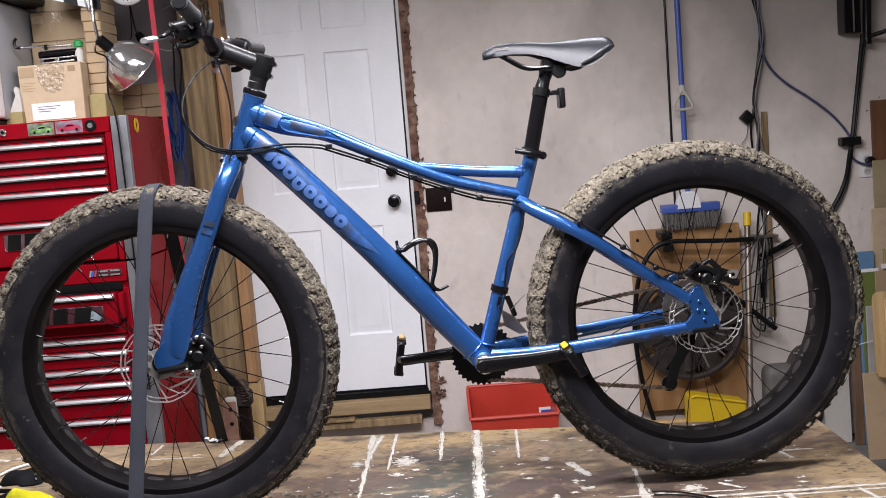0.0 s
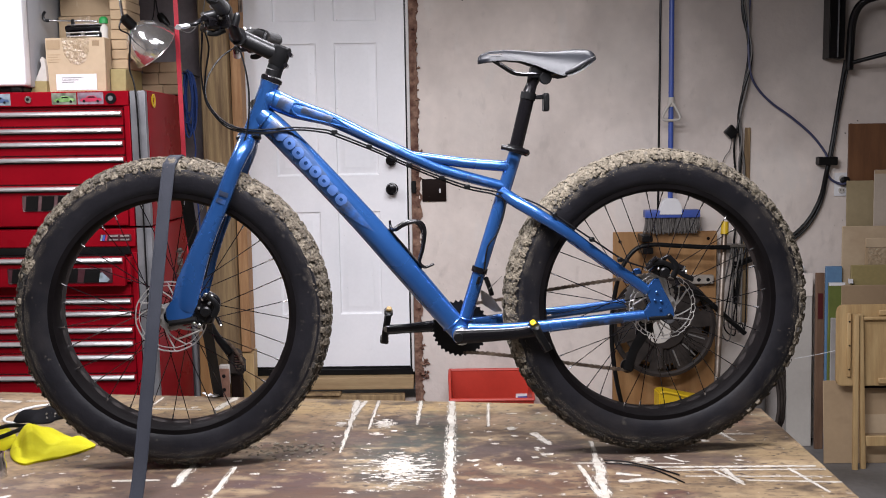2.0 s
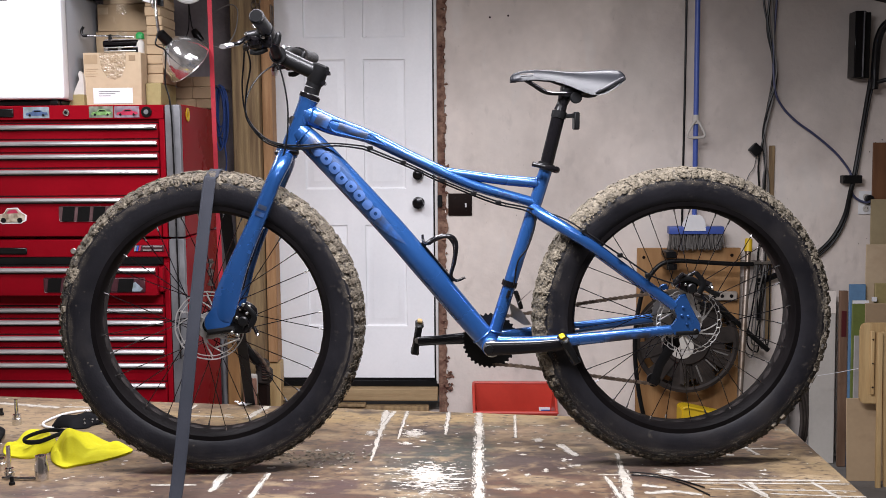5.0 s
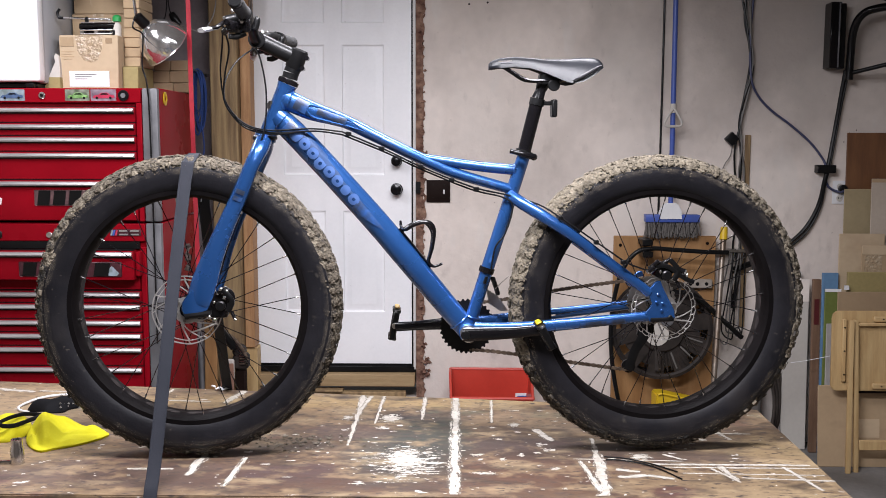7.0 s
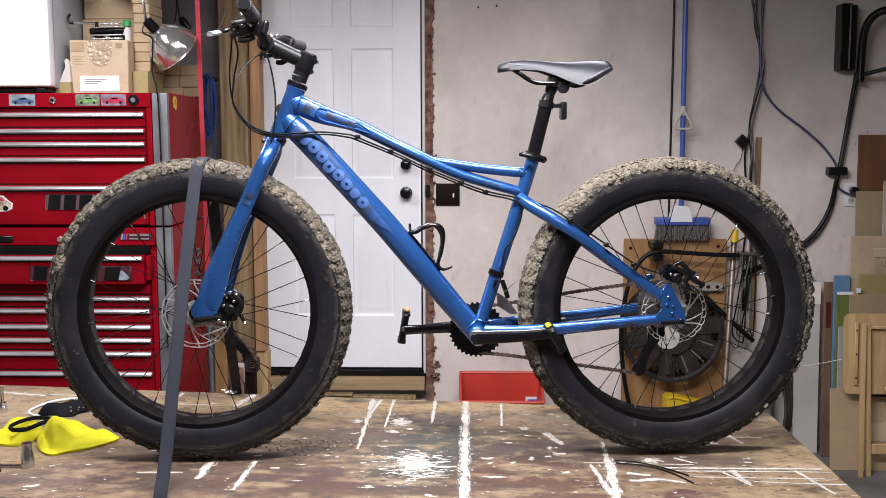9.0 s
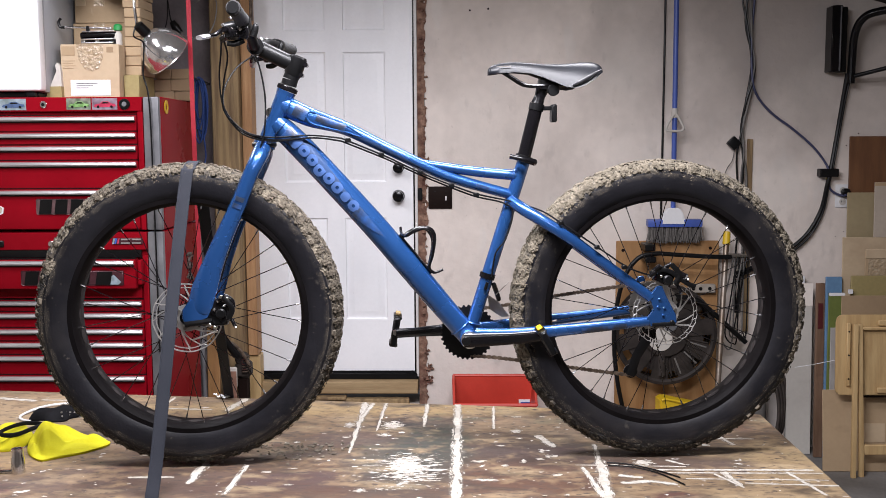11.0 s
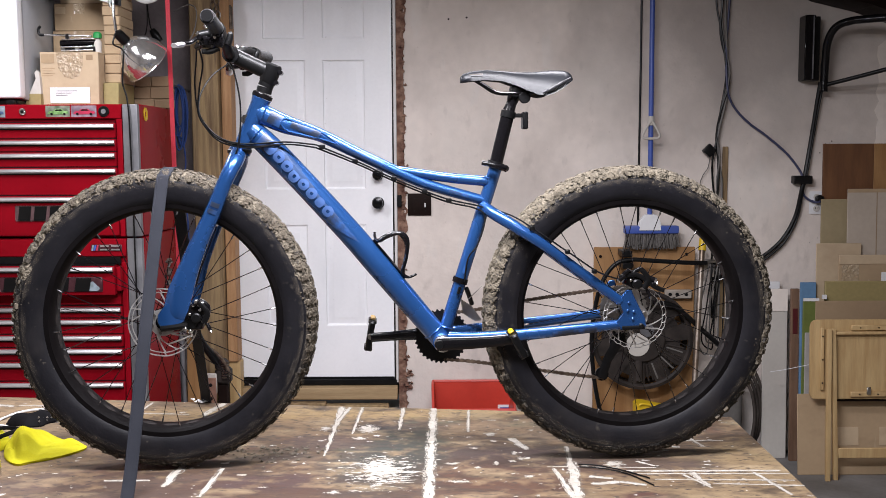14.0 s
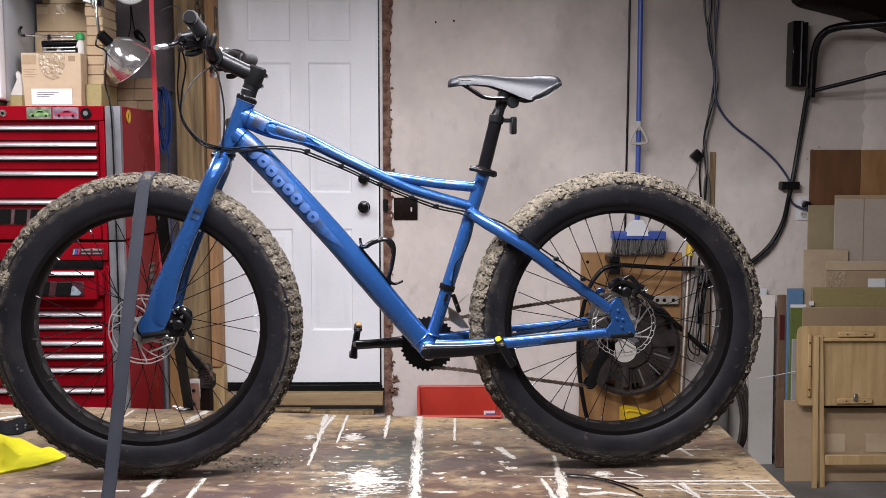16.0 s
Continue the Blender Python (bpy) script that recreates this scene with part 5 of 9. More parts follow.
for s, arm in ((-1, LEFT), (1, RIGHT)):
    def at(y, dx=0.0, dz=0.0, dy=0.0):
        """A point beside the straight end of the bar, y metres out."""
        p = arm[3].lerp(arm[4], (y - 0.13) / 0.215)
        return p + V(dx, s * dy, dz)
    a, b = at(0.215), at(0.336)
    add("grip", S([a, a.lerp(b, 0.02), a.lerp(b, 0.05), a.lerp(b, 0.93), a.lerp(b, 0.97), b], [0.0145, 0.0165, 0.0152, 0.0152, 0.0163, 0.0145], 20, up=(1, 0, 0)), M_RUBBER, bar, "black rubber grip")
    add("grip_end", S([b, b + (b - a).normalized() * 0.003], [0.016, 0.0148], 20, up=(1, 0, 0)), M_GRIPEND, bar, "grey rubber end of the grip")
    add("end_hole", S([b, b + (b - a).normalized() * 0.0036], 0.0024, 10, up=(1, 0, 0)), M_BLACK, bar)
    p = at(0.2)
    bm = bmesh.new()
    disc(bm, (p.x - 0.02, p.y, p.z - 0.03), 0.021, 0.024, axis="z", n=20, bev=0.006)
    box(bm, p.x - 0.012, p.x + 0.012, p.y - 0.014, p.y + 0.014, p.z - 0.04, p.z - 0.006, 0.005)
    sweep(bm, [V(p.x - 0.022, p.y + s * 0.004, p.z - 0.024), V(p.x - 0.046, p.y - s * 0.012, p.z - 0.016)], [0.0085, 0.0055], 10)
    add("shifter", bm, M_BLACKGLOSS, bar)
    for dx, dz, rr in ((-0.036, 0.0, 0.007), (-0.012, -0.012, 0.005), (0.004, 0.004, 0.004)):
        bm = bmesh.new()
        disc(bm, (p.x + dx, p.y + s * 0.02, p.z - 0.02 + dz), rr, 0.012, axis="y", n=10, bev=0.002)
        add("shifter_boss", bm, M_BLACKGLOSS, bar)
    for dx, dz in ((-0.04, 0.004), (-0.002, -0.004)):
        bm = bmesh.new()
        disc(bm, (p.x + dx, p.y + s * 0.0275, p.z - 0.016 + dz), 0.0036, 0.004, axis="y", n=10, bev=0.001)
        add("screw", bm, M_CHROME, bar)
    add("shifter_clamp", S([at(0.188), at(0.212)], 0.0175, 16, up=(1, 0, 0)), M_BLACK, bar)
    add("shift_lever", S([at(0.2, 0.0, -0.04), at(0.208, -0.018, -0.05), at(0.214, -0.034, -0.05)], [(0.004, 0.008), (0.003, 0.007), (0.004, 0.006)], 8, k=4), M_BLACK, bar)
    add("shift_button", S([at(0.19, -0.035, -0.03), at(0.17, -0.05, -0.034)], 0.008, 10, up=(0, 0, 1)), M_BLACKGLOSS, bar)
    add("clamp_lug", S([at(0.15, 0.014, -0.024), at(0.15, 0.019, -0.012), at(0.15, 0.021, -0.002), at(0.15, 0.02, 0.004)], [(0.01, 0.009), (0.009, 0.008), (0.008, 0.007), (0.005, 0.004)], 12, up=(0, 1, 0), k=3), M_BLACK, bar)
    add("brake_lever", S([at(0.155, 0.006, 0.0), at(0.158, -0.02, -0.002), at(0.165, -0.048, -0.008)], [0.0165, 0.0125, 0.0105], 14, up=(0, 0, 1), k=3), M_BLACK, bar, "black brake lever mount with silver blade")
    add("lever_root", S([at(0.165, -0.044, -0.008), at(0.19, -0.064, -0.028), at(0.2, -0.067, -0.031), at(0.226, -0.0735, -0.0375)], [(0.005, 0.006), (0.005, 0.006), (0.005, 0.0075), (0.005, 0.0085)], 12, up=(0, 0, 1)), M_BLACKGLOSS, bar)
    add("lever_blade", S([at(0.2265, -0.0737, -0.0377), at(0.23, -0.0745, -0.0385), at(0.262, -0.083, -0.047), at(0.266, -0.084, -0.048)], [(0.005, 0.0085), (0.0055, 0.0095), (0.0055, 0.0095), (0.005, 0.008)], 12, up=(0, 0, 1)), M_PULL, bar, "flat silver brake lever blade")
    add("barrel_adjuster", S([at(0.158, -0.04, -0.004), at(0.135, -0.056, -0.008)], 0.005, 10, up=(0, 0, 1)), M_CHROME, bar)
    for dy, dx, dz in ((0.18, -0.02, 0.012), (0.16, -0.03, 0.012), (0.205, -0.03, -0.04)):
        add("clamp_screw", S([at(dy, dx, dz), at(dy, dx - 0.004, dz + 0.006)], 0.0042, 8, up=(1, 0, 0)), M_CHROME, bar)

# cables
CB = 0.0021
for pts in ([(0.115, -0.135, 1.047), (0.106, -0.1, 1.0), (0.094, -0.06, 0.94), (0.1, -0.04, 0.875), (0.14, -0.04, 0.825), (0.2, -0.036, 0.806), (0.3, -0.03, 0.81), (0.374, -0.026, 0.803)],
            [(0.12, -0.17, 1.035), (0.124, -0.12, 0.99), (0.105, -0.07, 0.93), (0.1, -0.045, 0.87), (0.14, -0.036, 0.82), (0.21, -0.034, 0.8), (0.31, -0.03, 0.804), (0.374, -0.024, 0.796)],
            [(0.136, 0.135, 1.04), (0.15, 0.06, 1.015), (0.178, -0.01, 0.985), (0.196, -0.034, 0.9), (0.192, -0.048, 0.808), (0.168, -0.05, 0.74), (0.12, -0.048, 0.6), (0.08, -0.046, 0.46)],
            [(0.15, 0.17, 1.02), (0.11, 0.1, 0.98), (0.09, 0.02, 0.92), (0.1, -0.02, 0.865), (0.14, -0.032, 0.815), (0.2, -0.034, 0.797), (0.26, -0.033, 0.8)]):
    add("cable_housing", S(pts, CB, 7, up=(0, 1, 0), k=7), M_CABLE)
add("cable_housing", S([(0.374, -0.026, 0.803), (0.482, -0.021, 0.758), (0.564, -0.02, 0.719), (0.688, -0.02, 0.67), (0.778, -0.022, 0.649), (0.85, -0.05, 0.628), (0.897, -0.078, 0.6), (1.0, -0.092, 0.53), (1.06, -0.1, 0.49), (1.115, -0.098, 0.47)], CB, 7, k=6), M_CABLE)
add("cable_housing", S([(0.374, -0.022, 0.796), (0.482, -0.018, 0.752), (0.564, -0.016, 0.713), (0.688, -0.016, 0.663), (0.765, -0.02, 0.644), (0.79, -0.024, 0.62), (0.772, -0.026, 0.555), (0.748, -0.024, 0.52), (0.738, -0.02, 0.46)], CB, 7, k=6), M_CABLE)
for x, z in ((0.39, 0.798), (0.47, 0.763), (0.564, 0.719), (0.64, 0.687), (0.7, 0.664)):
    add("cable_clip", B(x - 0.007, x + 0.007, -0.027, -0.012, z - 0.006, z + 0.005, 0.002), M_BLACK)
for x, z, y in ((0.9, 0.598, -0.08), (0.985, 0.54, -0.093), (1.05, 0.492, -0.1)):
    add("cable_clip", B(x - 0.006, x + 0.006, y - 0.004, y + 0.008, z - 0.006, z + 0.005, 0.002), M_BLACK)

# seat post and saddle
sc = add("seat_clamp", S([(0.8165, 0, 0.742), (0.8215, 0, 0.758)], 0.0215, 20), M_BLACK, bike, "black seat clamp with quick release")
add("clamp_lever", S([(0.842, -0.012, 0.742), (0.842, -0.03, 0.743), (0.815, -0.038, 0.75), (0.782, -0.03, 0.757)], [(0.006, 0.006), (0.004, 0.006), (0.003, 0.0055), (0.005, 0.0065)], 10, k=5), M_BLACKGLOSS, sc)
add("clamp_nut", S([(0.843, -0.013, 0.742), (0.843, 0.02, 0.742)], 0.0085, 12, up=(1, 0, 0)), M_BLACKGLOSS, sc)
post = add("seat_post", S([(0.819, 0, 0.75), (0.8515, 0, 0.882)], 0.0165, 20), M_BLACKGLOSS, bike, "glossy black seat post")
add("post_collar", S([(0.8485, 0, 0.868), (0.852, 0, 0.884)], 0.0185, 20), M_BLACK, post)
add("post_head", S([(0.852, 0, 0.884), (0.859, 0, 0.903), (0.867, 0, 0.926)], [0.0155, 0.013, 0.018], 16, k=3), M_BLACKGLOSS, post)
add("rail_clamp", B(0.855, 0.903, -0.024, 0.024, 0.917, 0.947, 0.008, seg=2), M_BLACK, post)
bm = bmesh.new()
disc(bm, (0.888, -0.024, 0.916), 0.0145, 0.012, n=18, bev=0.002)
add("clamp_bolt", bm, M_BLACK, post)
bm = bmesh.new()
box(bm, 0.856, 0.89, -0.007, 0.007, 0.868, 0.878, 0.002)
box(bm, 0.8855, 0.8985, -0.02, 0.02, 0.839, 0.882, 0.003)
add("reflector_bracket", bm, M_BLACK, post, "black rear reflector bracket")
secs = [(0.726, 0.010, 0.968, 0.958), (0.733, 0.018, 0.976, 0.955), (0.755, 0.021, 0.983, 0.957), (0.79, 0.022, 0.986, 0.959), (0.83, 0.026, 0.984, 0.956), (0.865, 0.035, 0.981, 0.945),
        (0.9, 0.05, 0.981, 0.929), (0.92, 0.059, 0.982, 0.921), (0.935, 0.065, 0.983, 0.919), (0.955, 0.071, 0.985, 0.922), (0.985, 0.073, 0.984, 0.94), (1.0, 0.066, 0.98, 0.952), (1.008, 0.05, 0.974, 0.957)]
bm = bmesh.new()
rings = []
for u, hw, zt, zs in [(0.868 + (u - 0.868) * 0.965, *r) for u, *r in secs]:
    ring = []
    for j in range(15):
        s = -1 + 2 * j / 14
        zz = zt - (zt - zs) * abs(s) ** 2.6 - 0.004 * math.exp(-(s * 5) ** 2)
        ring.append(bm.verts.new((u, hw * math.copysign(abs(s) ** 0.85, s), zz)))
    for j in range(13, 0, -1):
        s = -1 + 2 * j / 14
        zz = zt - 0.016 - (zt - 0.012 - zs) * abs(s) ** 2.2
        ring.append(bm.verts.new((u, hw * 0.93 * s, zz)))
    rings.append(ring)
for a, b in zip(rings, rings[1:]):
    k = len(a)
    for j in range(k):
        bm.faces.new((a[j], a[(j + 1) % k], b[(j + 1) % k], b[j]))
bm.faces.new(rings[0])
bm.faces.new(rings[-1][::-1])
saddle = add("saddle", bm, M_SADDLE, bike, "shiny grey and black vinyl saddle", 60)
for s in (-1, 1):
    add("saddle_rail", S([(0.765, s * 0.012, 0.962), (0.785, s * 0.015, 0.95), (0.82, s * 0.02, 0.93), (0.86, s * 0.022, 0.927), (0.92, s * 0.022, 0.93), (0.97, s * 0.03, 0.955)], 0.0035, 8, k=5), M_BLACKGLOSS, saddle)
    add("saddle_trim", S([(0.927, s * 0.0655, 0.925), (0.947, s * 0.072, 0.934), (0.971, s * 0.0745, 0.948), (0.995, s * 0.068, 0.96)], [(0.0015, 0.002), (0.002, 0.0045), (0.002, 0.0045), (0.0015, 0.002)], 8, k=4), M_SADDLE_B, saddle)
add("saddle_mark", S([(0.752, -0.0215, 0.972), (0.785, -0.0228, 0.9735)], [(0.0005, 0.0013)] * 2, 6), M_GREYBITS, saddle, "small pale plain bar")

# cranks, pedals, chain
bbx, bbz = 0.685, 0.317
ca = add("crank_arm", S([(0.664, -0.093, 0.317), (0.72, -0.096, 0.319), (0.785, -0.1, 0.322), (0.848, -0.104, 0.329)], [(0.008, 0.0175), (0.0075, 0.0165), (0.0065, 0.0145), (0.007, 0.0135)], 14, k=5), M_BLACKGLOSS, bike, "black crank arm")
add("crank_arm", S([(0.69, 0.093, 0.308), (0.62, 0.096, 0.307), (0.55, 0.1, 0.302), (0.502, 0.104, 0.299)], [(0.008, 0.0175), (0.0075, 0.015), (0.0065, 0.012), (0.007, 0.0125)], 14, k=5), M_BLACKGLOSS, bike, "black crank arm")
bm = bmesh.new()
disc(bm, (0.669, -0.102, 0.317), 0.011, 0.006, n=18, bev=0.001)
add("crank_bolt", bm, M_BLACK, ca)
bm = bmesh.new()
disc(bm, (0.68, -0.06, 0.312), 0.02, 0.03, n=22, bev=0.002)
add("bottom_bracket_cup", bm, M_STEEL)


def pedal(x, y, z, tilt, s, size=1.0):
    m = Matrix.Translation((x, y, z)) @ Matrix.Rotation(tilt, 4, "Y") @ Matrix.Diagonal((1, 1, size, 1))
    bm = bmesh.new()
    for yy in (0.0, 0.035, 0.075):
        box(bm, -0.008, 0.008, s * yy - 0.006, s * yy + 0.006, -0.04, 0.036, 0.003, m=m)
    box(bm, -0.011, 0.011, min(0, s * 0.075), max(0, s * 0.075), -0.042, -0.034, 0.003, m=m)
    box(bm, -0.011, 0.011, min(0, s * 0.075), max(0, s * 0.075), 0.031, 0.039, 0.003, m=m)
    p = add("pedal", bm, M_BLACK, bike, "black cage pedal with reflectors")
    add("axle", S([m @ V(0, -s * 0.018, 0), m @ V(0, s * 0.078, 0)], 0.007, 12, up=(1, 0, 0)), M_STEEL, p)
    add("reflector", B(-0.0065, 0.0065, s * 0.0375 - 0.018, s * 0.0375 + 0.018, 0.0395, 0.047, 0.002, m=m), M_GOLD if s > 0 else M_YEL_PL, p, "amber pedal reflector")


pedal(0.852, -0.122, 0.329, radians(-28), -1, 0.78)
pedal(0.5, 0.122, 0.3, radians(10), 1)
# chainrings with teeth
for y, r, nt_ in ((0.053, 0.068, 34), (0.061, 0.048, 24)):
    bm = bmesh.new()
    ol = []
    for i in range(nt_ * 4):
        rr_ = r + (0.0032 if i % 4 in (1, 2) else -0.0015)
        a = TAU * i / (nt_ * 4)
        ol.append((bbx + rr_ * math.cos(a), bbz - 0.008 + rr_ * math.sin(a)))
    plate(bm, ol, y - 0.001, y + 0.001)
    add("chainring", bm, M_BLACK, bike, "black toothed chainring")
add("cassette", disc(bmesh.new(), (WB, 0.05, RH), 0.02, 0.05, n=24), M_STEEL, wr)
for i, r in enumerate((0.062, 0.054, 0.047, 0.041, 0.035, 0.03, 0.026)):
    bm = bmesh.new()
    nt_ = int(r * 480)
    ol = [(WB + (r + (0.0025 if j % 2 else -0.0015)) * math.cos(TAU * j / (2 * nt_)), RH + (r + (0.0025 if j % 2 else -0.0015)) * math.sin(TAU * j / (2 * nt_))) for j in range(2 * nt_)]
    plate(bm, ol, 0.036 + i * 0.0045, 0.0375 + i * 0.0045)
    add("sprocket", bm, M_STEEL, wr)


def chain(path, name="chain"):
    """Links of alternate width, set end to end along a path."""
    pts = catmull(path, 40)
    bm = bmesh.new()
    d, i, prev = 0.0, 0, pts[0]
    for p in pts[1:]:
        d += (p - prev).length
        if d >= 0.0127:
            t = (p - prev).normalized()
            m = Matrix.Translation(p) @ Matrix.Rotation(-math.atan2(t.z, t.x), 4, "Y")
            w = 0.0042 if i % 2 else 0.0028
            for s in (-1, 1):
                a_ = [m @ V(x, s * w - 0.0006, z) for x, z in ((-0.009, -0.003), (-0.0065, -0.0045), (-0.003, -0.004), (0, -0.0028), (0.003, -0.004), (0.0065, -0.0045), (0.009, -0.003), (0.009, 0.003), (0.0065, 0.0045), (0.003, 0.004), (0, 0.0028), (-0.003, 0.004), (-0.0065, 0.0045), (-0.009, 0.003))]
                b_ = [v + V(0, 0.0012, 0) for v in a_]
                va, vb = [bm.verts.new(v) for v in a_], [bm.verts.new(v) for v in b_]
                bm.faces.new(va)
                bm.faces.new(vb[::-1])
                for j in range(14):
                    bm.faces.new((va[j], va[(j + 1) % 14], vb[(j + 1) % 14], vb[j]))
            box(bm, -0.003, 0.003, -0.004, 0.004, -0.003, 0.003, 0.0, m=m)
            d, i = 0.0, i + 1
        prev = p
    return add(name, bm, M_CHAIN, bike, "oily brown chain")


chain([(0.68, 0.056, 0.374), (0.75, 0.056, 0.373), (0.926, 0.056, 0.402), (1.157, 0.056, 0.432)])
chain([(0.68, 0.056, 0.246), (0.709, 0.056, 0.246), (0.796, 0.056, 0.236), (1.031, 0.056, 0.2), (1.105, 0.058, 0.19)])
dr = add("rear_derailleur", B(1.135, 0.175 + 1.0, 0.06, 0.1, 0.28, 0.335, 0.008, seg=2), M_BLACK, bike, "black rear derailleur")
add("cage_plate", S([(1.15, 0.05, 0.29), (1.12, 0.05, 0.24), (1.105, 0.05, 0.19)], [(0.002, 0.014), (0.002, 0.012), (0.002, 0.012)], 8), M_BLACK, dr)
for x, z in ((1.145, 0.285), (1.107, 0.2)):
    bm = bmesh.new()
    disc(bm, (x, 0.058, z), 0.018, 0.005, n=16)
    add("jockey_wheel", bm, M_BLACK, dr)
fd = add("front_derailleur", S([(0.722, -0.019, 0.43), (0.728, -0.019, 0.447)], 0.004, 8), M_BLACK, bike, "front derailleur with black clamp band")
add("clamp_band", S([(0.7275, 0, 0.455), (0.7315, 0, 0.468)], 0.0195, 20), M_BLACKGLOSS, fd)
bm = bmesh.new()
plate(bm, [(0.735, 0.405), (0.765, 0.385), (0.788, 0.352), (0.77, 0.35), (0.74, 0.37)], 0.035, 0.038)
plate(bm, [(0.735, 0.405), (0.765, 0.385), (0.788, 0.352), (0.77, 0.35), (0.74, 0.37)], 0.06, 0.062)
add("guide_plate", bm, M_STEEL, fd)
add("arm", S([(0.745, 0.0, 0.44), (0.755, 0.02, 0.415), (0.762, 0.036, 0.395)], 0.006, 8), M_BLACK, fd)
add("cable_end", S([(0.75, -0.01, 0.415), (0.765, -0.02, 0.432), (0.782, -0.02, 0.448)], 0.0011, 6, k=3), M_STEEL, fd)

# disc calipers
for nm, cx, cz, y in (("front_caliper", 0.082, 0.392, -0.052), ("rear_caliper", 1.152, 0.463, -0.075)):
    bm = bmesh.new()
    box(bm, cx - 0.024, cx + 0.02, y - 0.024, y + 0.022, cz - 0.016, cz + 0.024, 0.009, seg=2, m=Matrix.Translation((cx, 0, cz)) @ Matrix.Rotation(radians(22), 4, "Y") @ Matrix.Translation((-cx, 0, -cz)))
    cp = add(nm, bm, M_BLACKGLOSS, bike, "black mechanical disc brake caliper")
    bm = bmesh.new()
    disc(bm, (cx + 0.003, y - 0.03, cz - 0.003), 0.012, 0.012, n=18, bev=0.003)
    add("adjuster_knob", bm, M_BLACK, cp)
    add("caliper_arm", S([(cx + 0.02, y - 0.03, cz - 0.015), (cx + 0.03, y - 0.032, cz + 0.01), (cx + 0.01, y - 0.032, cz + 0.035)], [(0.004, 0.008), (0.004, 0.007), (0.004, 0.006)], 10, k=4), M_BLACK, cp)
    for (ax_, az_), (bx_, bz_), rr in (((-0.04, 0.006), (-0.026, 0.018), 0.0055), ((-0.03, 0.02), (-0.016, 0.032), 0.0055), ((-0.002, 0.028), (0.012, 0.036), 0.005), ((0.026, 0.014), (0.046, 0.006), 0.0065),
                                       ((0.03, -0.004), (0.05, -0.002), 0.006), ((0.028, -0.018), (0.036, -0.034), 0.0045)):
        if nm[0] == "f" and (ax_ < -0.02 or bx_ > 0.04):
            continue
        pa, pb = V(cx + ax_, y - 0.026, cz + az_), V(cx + bx_, y - 0.03, cz + bz_)
        add("caliper_bolt", S([pa, pb], rr, 10), M_BLACKGLOSS, cp)
        dd = (pa - pb).normalized() if ax_ < 0.01 else (pb - pa).normalized()
        tip = pa if ax_ < 0.01 else pb
        add("bolt_head", S([tip - dd * 0.001, tip + dd * 0.004, tip + dd * 0.005], [rr * 0.95, rr * 0.95, rr * 0.6], 8), M_CHROME, cp)
    for dx, dz in ((-0.012, 0.006), (0.012, 0.016), (0.018, -0.012)):
        bm = bmesh.new()
        disc(bm, (cx + dx, y - 0.028, cz + dz), 0.0036, 0.01, n=10, bev=0.001)
        add("caliper_screw", bm, M_CHROME, cp)
    if nm[0] == "r":
        add("cable_arm", S([(cx - 0.04, y - 0.022, cz + 0.012), (cx + 0.0, y - 0.03, cz + 0.02), (cx + 0.05, y - 0.03, cz - 0.012), (cx + 0.07, y - 0.03, cz - 0.02)], [(0.004, 0.006)] * 2, 8, k=4), M_BLACK, cp)
    else:
        bm = bmesh.new()
        box(bm, 0.05, 0.1, y - 0.02, y + 0.012, 0.356, 0.412, 0.012, seg=2)
        add("caliper_body", bm, M_BLACK, cp)
        add("pinch_arm", S([(0.09, y - 0.022, 0.43), (0.108, y - 0.022, 0.415), (0.106, y - 0.024, 0.392), (0.085, y - 0.024, 0.365)], [(0.005, 0.008), (0.005, 0.01), (0.005, 0.009), (0.005, 0.007)], 10, k=4), M_BLACKGLOSS, cp)
        for bx_, bz_ in ((0.086, 0.429), (0.1, 0.424), (0.058, 0.362), (0.07, 0.356)):
            bm = bmesh.new()
            disc(bm, (bx_, y - 0.028, bz_), 0.0048, 0.012, n=10, bev=0.0015)
            add("caliper_screw", bm, M_CHROME, cp)
        add("bolt_row", S([(cx - 0.085, y - 0.016, cz - 0.03), (cx - 0.02, y - 0.016, cz - 0.022)], [(0.008, 0.009), (0.008, 0.008)], 8), M_BLACK, cp)
add("axle_lever", S([(0.018, -0.084, 0.327), (0.045, -0.085, 0.336), (0.076, -0.08, 0.348)], [(0.002, 0.002), (0.0022, 0.0025), (0.002, 0.002)], 8, k=4), M_STEEL, wf, "steel quick release lever")
bm = bmesh.new()
sweep(bm, [V(WB - 0.036, -0.0965, RH - 0.026), V(WB + 0.02, -0.0965, RH - 0.024)], [(0.004, 0.005), (0.004, 0.0055)], 8)
disc(bm, (WB + 0.012, -0.0975, RH - 0.02), 0.006, 0.008, n=12, bev=0.002)
add("axle_nut", bm, M_BLACK, wr)

